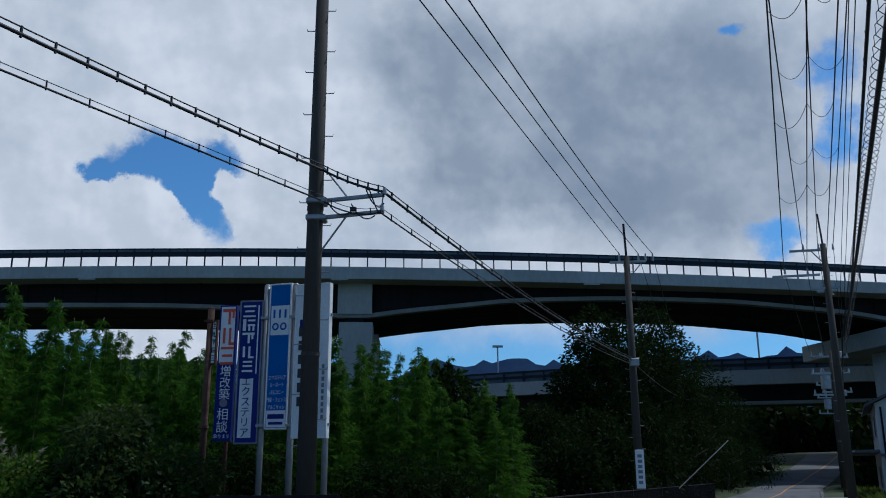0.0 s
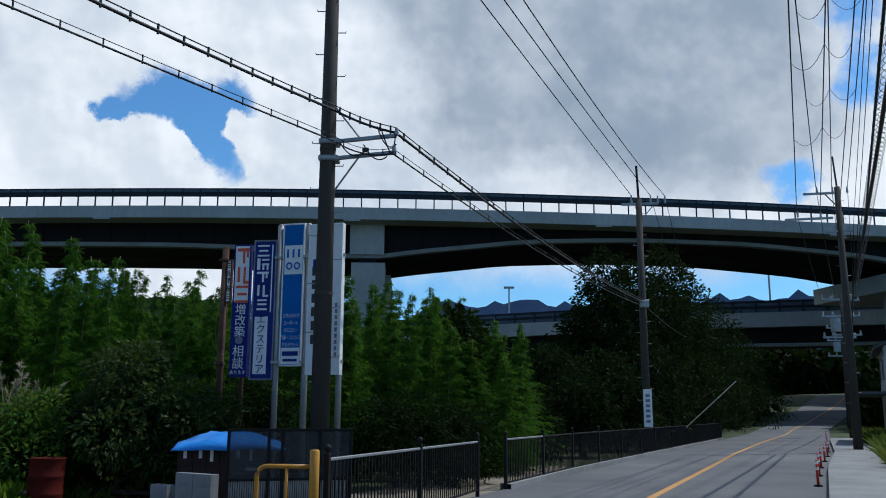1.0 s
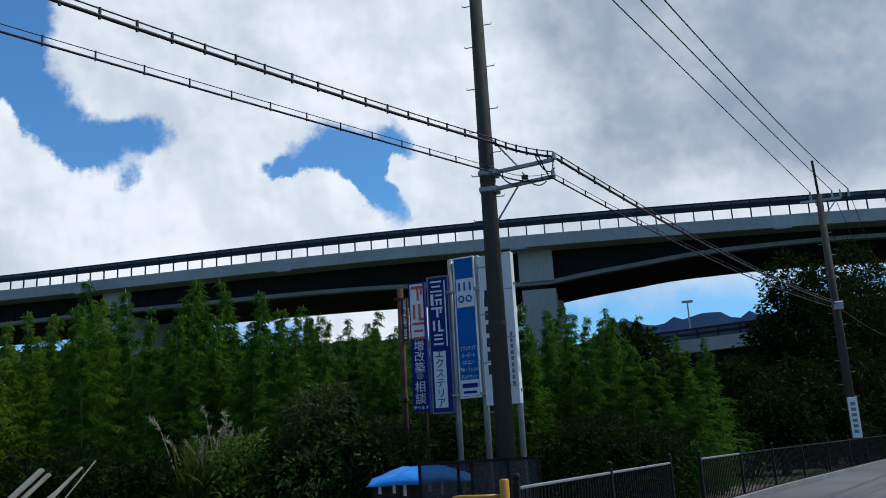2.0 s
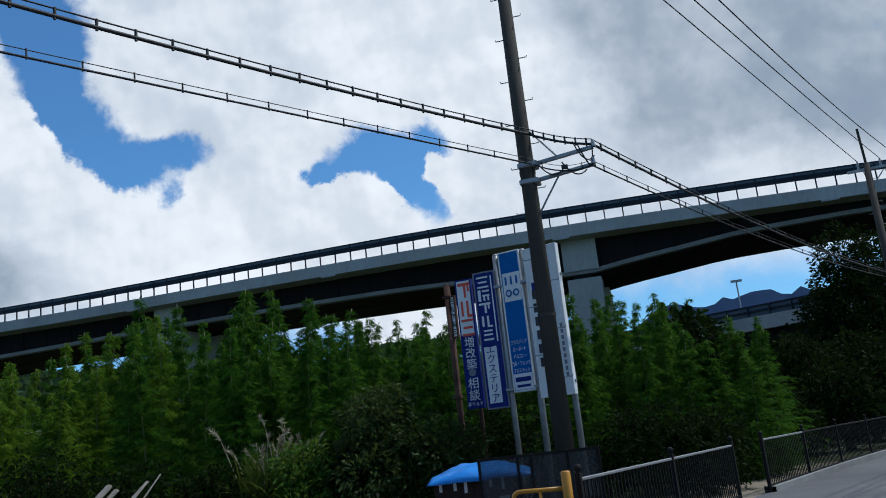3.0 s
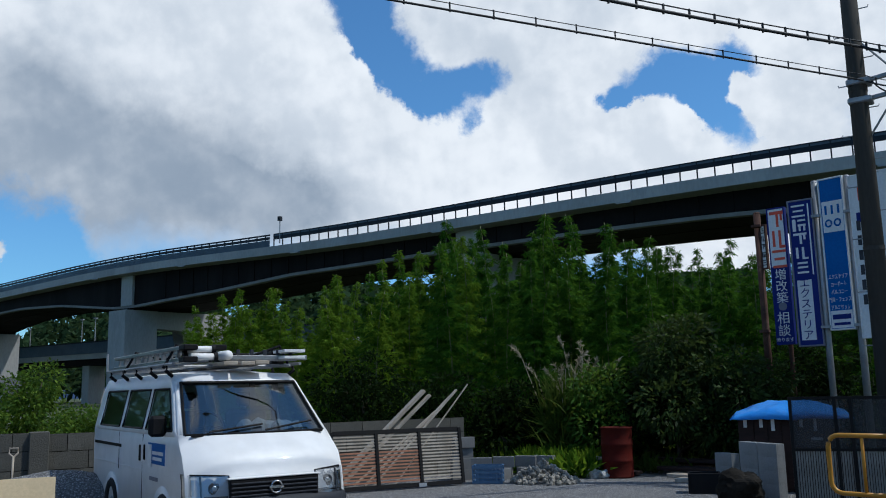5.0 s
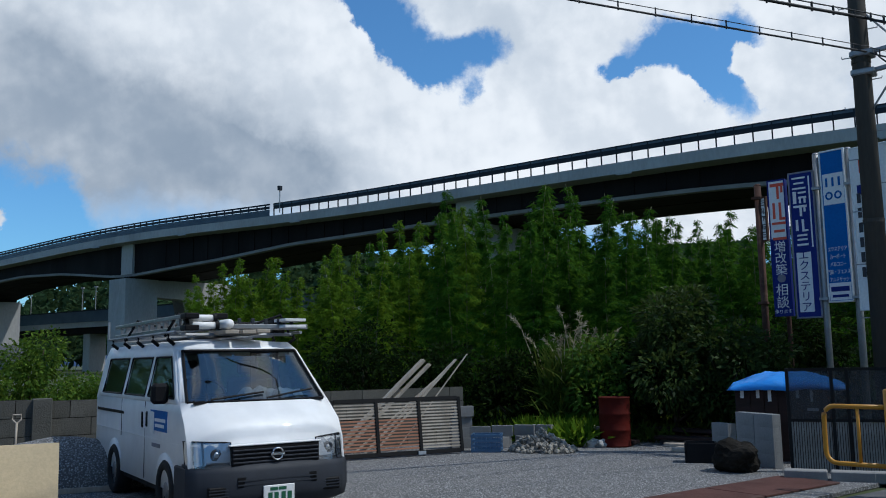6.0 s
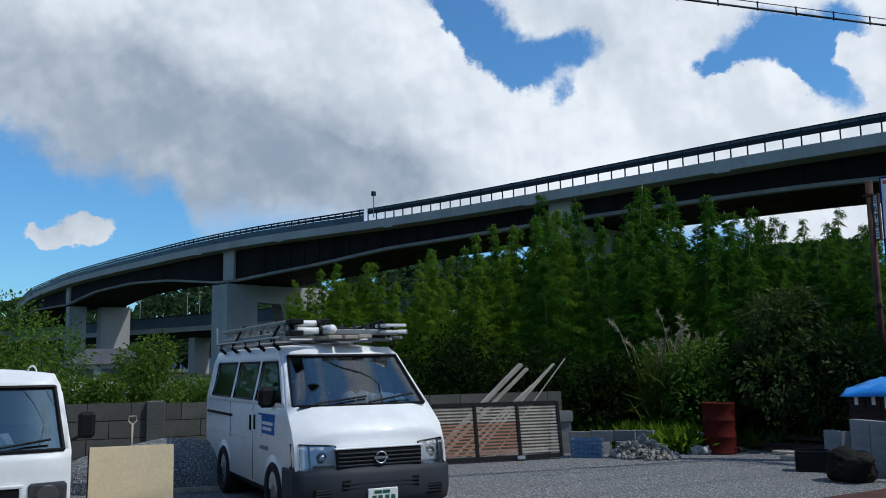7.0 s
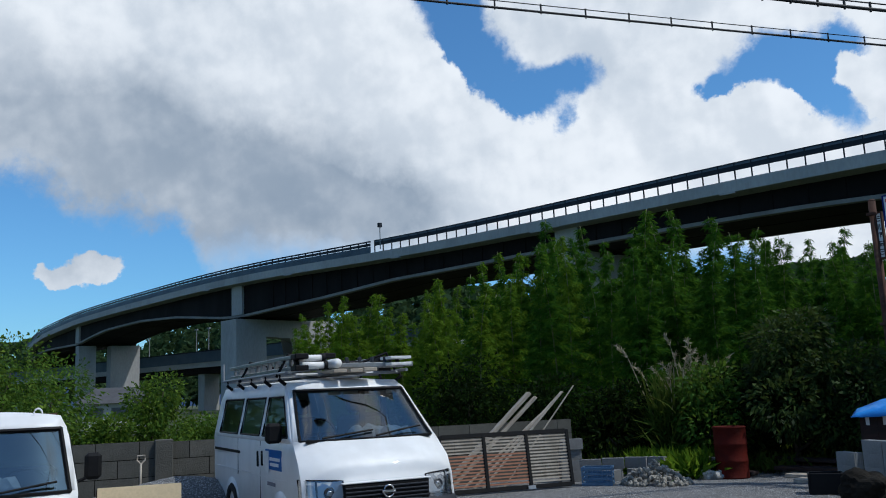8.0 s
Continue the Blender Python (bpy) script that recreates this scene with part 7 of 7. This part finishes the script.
def block_wall(name, a, b, h, mat, label, course=0.27, piece=0.62, cap=True):
    """A wall of separate blocks over a recessed core."""
    a, b = Vector((*a, 0)), Vector((*b, 0))
    length = (b - a).length
    turn = math.degrees(math.atan2(b.y - a.y, b.x - a.x))
    root = thing(name, label, "wall", pose(a.x, a.y, 0, 0, 0, turn), kind="structure")
    part("core", boxes((0.0, length, -0.06, 0.06, -0.2, h - 0.01)), "stone", root)
    n = max(1, round(length / piece))
    w_ = length / n
    rows = round(h / course)
    meshes = [mesh_of("block", *(lambda vf: ([(x + random.uniform(-1, 1) * 0.002, y + random.uniform(-1, 1) * 0.006, z) for x, y, z in vf[0]], vf[1]))(block_data(w_ * k - 0.012, 0.16, h / rows - 0.012)), mat) for k in (1, 1, 1, 0.5)]
    for j in range(rows):
        shift = 0.5 if j % 2 else 0.0
        for i in range(n + (1 if shift else 0)):
            half_ = shift and i in (0, n)
            x = (i + 0.5 - shift) * w_ if not half_ else (0.25 * w_ if i == 0 else length - 0.25 * w_)
            ob = part("block", meshes[3 if half_ else (i + j) % 3], mat, root)
            ob.location = (x, 0, j * h / rows)
    return root


random.seed(4)
block_wall("wall_1", (-15.2, 3.6), (-13.0, 7.6), 1.12, "wall_block", "old dark mossy concrete block wall")
block_wall("wall_2", (-13.0, 7.75), (-9.7, 14.55), 1.09, "wall_block", "old dark mossy concrete block wall")
pil_ = thing("wall_pillar", "grey block pillar in the old wall", "pillar", pose(-12.95, 7.62, 0, 0, 0, 62), kind="structure")
part("shaft", boxes((-0.14, 0.14, -0.12, 0.12, -0.1, 1.125), bevel=0.01), "wall_block", pil_)


# pampas grass with plumes
def pampas(x, y, seed):
    rng = np.random.default_rng(seed)
    root = thing("pampas_grass", "tall pampas grass with pale plumes", "grass", pose(x, y, 0))
    rows = [(np.array([rng.normal(0, 0.18), rng.normal(0, 0.18), rng.uniform(0, 0.9)]), np.array([rng.normal(0, 0.35), rng.normal(0, 0.35), 1.0])) for _ in range(1100)]
    part("blades", leaf_mesh("blades", rng, rows, 0.95, 0.0, "weed_leaf", 30.0), "weed_leaf", root)
    for k in range(9):
        a, o = rng.uniform(0, math.tau), rng.uniform(0.1, 0.75)
        tip = Vector((math.cos(a) * o, math.sin(a) * o, rng.uniform(1.3, 1.95)))
        st = part("stalk", tubes(([(0, 0, 0.2), tip * 0.55, tip], 0.008), sides=4), "plume", root)
        rr = []
        for u in np.linspace(0, 1, 60):
            p = np.array(tip) + np.array([math.cos(a) * 0.2 * u, math.sin(a) * 0.2 * u, 0.34 * u - 0.12 * u * u])
            rr.append((p, np.array([math.cos(a) * 0.6 + rng.normal(0, 0.3), math.sin(a) * 0.6 + rng.normal(0, 0.3), 0.8])))
        part("plume", leaf_mesh("plume", rng, rr, 0.11, 0.0, "plume", 9.0), "plume", st)
    return root


pampas(-8.25, 16.1, 1).scale = (1.05, 1.05, 1.15)
pampas(-7.95, 16.6, 2).scale = (1.05, 1.05, 1.25)


# small house beside the road
def house():
    root = thing("house", "pale rendered house with a gabled roof beside the road", "house", pose(25.5, 50.6, 0, 0, 0, -115))
    bm = boxes((-4.5, 4.5, 0, 7, 0, 5.3))
    for x in (-4.5, 4.44):
        end = [bm.verts.new(q) for q in ((x, 0, 5.304), (x, 7, 5.304), (x, 3.5, 6.95), (x + 0.06, 0, 5.304), (x + 0.06, 7, 5.304), (x + 0.06, 3.5, 6.95))]
        for q in ((0, 1, 2), (5, 4, 3), (0, 3, 4, 1), (1, 4, 5, 2), (2, 5, 3, 0)):
            bm.faces.new([end[k] for k in q])
    part("wall", bm, "house", root)
    for y0, y1 in ((-0.5, 3.5), (7.5, 3.5)):
        z0, z1 = 5.12, 7.0
        v = [(x, y, z + o) for x in (-4.9, 4.9) for y, z in ((y0, z0), (y1, z1)) for o in (0.0, 0.14)]
        part("roof", mesh_of("roof", v, [(0, 2, 3, 1), (4, 5, 7, 6), (0, 1, 5, 4), (2, 6, 7, 3), (1, 3, 7, 5), (0, 4, 6, 2)], "roof"), "roof", root)
    part("porch_roof", boxes((-4.6, 4.7, -1.5, -0.004, 2.75, 2.9)), "roof", root)
    part("porch_band", boxes((-4.6, 4.7, -1.56, -1.504, 2.3, 2.7)), "sign_white", root)
    for x in (-4.4, 0.0, 4.4):
        part("porch_post", boxes((x - 0.06, x + 0.06, -1.5, -1.38, 0, 2.75)), "black_plastic", root)
    for x, z in ((-2.6, 3.6), (2.2, 3.6), (2.2, 0.9)):
        wn = part("window", boxes((x - 0.9, x + 0.9, -0.05, 0.05, z, z + 1.2), bevel=0.01), "steel", root)
        for o in (-1, 1):
            part("pane", boxes((x + o * 0.43 - 0.4, x + o * 0.43 + 0.4, -0.06, -0.052, z + 0.06, z + 1.14)), "dark_pane", wn)
    for y, z in ((1.9, 3.7), (4.8, 3.7), (3.4, 1.0)):
        wn = part("window", boxes((4.45, 4.56, y - 0.65, y + 0.65, z, z + 1.1), bevel=0.01), "sign_white", root)
        for o in (-1, 1):
            part("pane", boxes((4.562, 4.57, y + o * 0.31 - 0.27, y + o * 0.31 + 0.27, z + 0.07, z + 1.03)), "dark_pane", wn)
    part("downpipe", tubes(([(4.6, 0.25, 0), (4.6, 0.25, 5.1)], 0.05), sides=8), "black_plastic", root)
    part("gable_canopy", boxes((4.504, 5.5, 0.0, 6.4, 2.55, 2.68)), "roof", root)


house()
far_house = thing("distant_house", "distant white house with a grey roof beyond the bushes", "house", pose(-56, 30.5, 0, 0, 0, 62))
part("wall", boxes((-2.3, 2.3, 0, 5, 0, 2.0)), "house", far_house)
part("roof", mesh_of("roof", [(-2.8, -0.4, 2.0), (2.8, -0.4, 2.0), (2.8, 5.4, 2.0), (-2.8, 5.4, 2.0), (-1.6, 2.5, 3.1), (1.6, 2.5, 3.1)], [(0, 1, 5, 4), (2, 3, 4, 5), (1, 2, 5), (3, 0, 4), (3, 2, 1, 0)], "roof"), "roof", far_house)
for x_ in (-1.5, 0.0, 1.5):
    part("window", boxes((x_ - 0.5, x_ + 0.5, -0.04, 0.03, 0.9, 1.7)), "dark_pane", far_house)
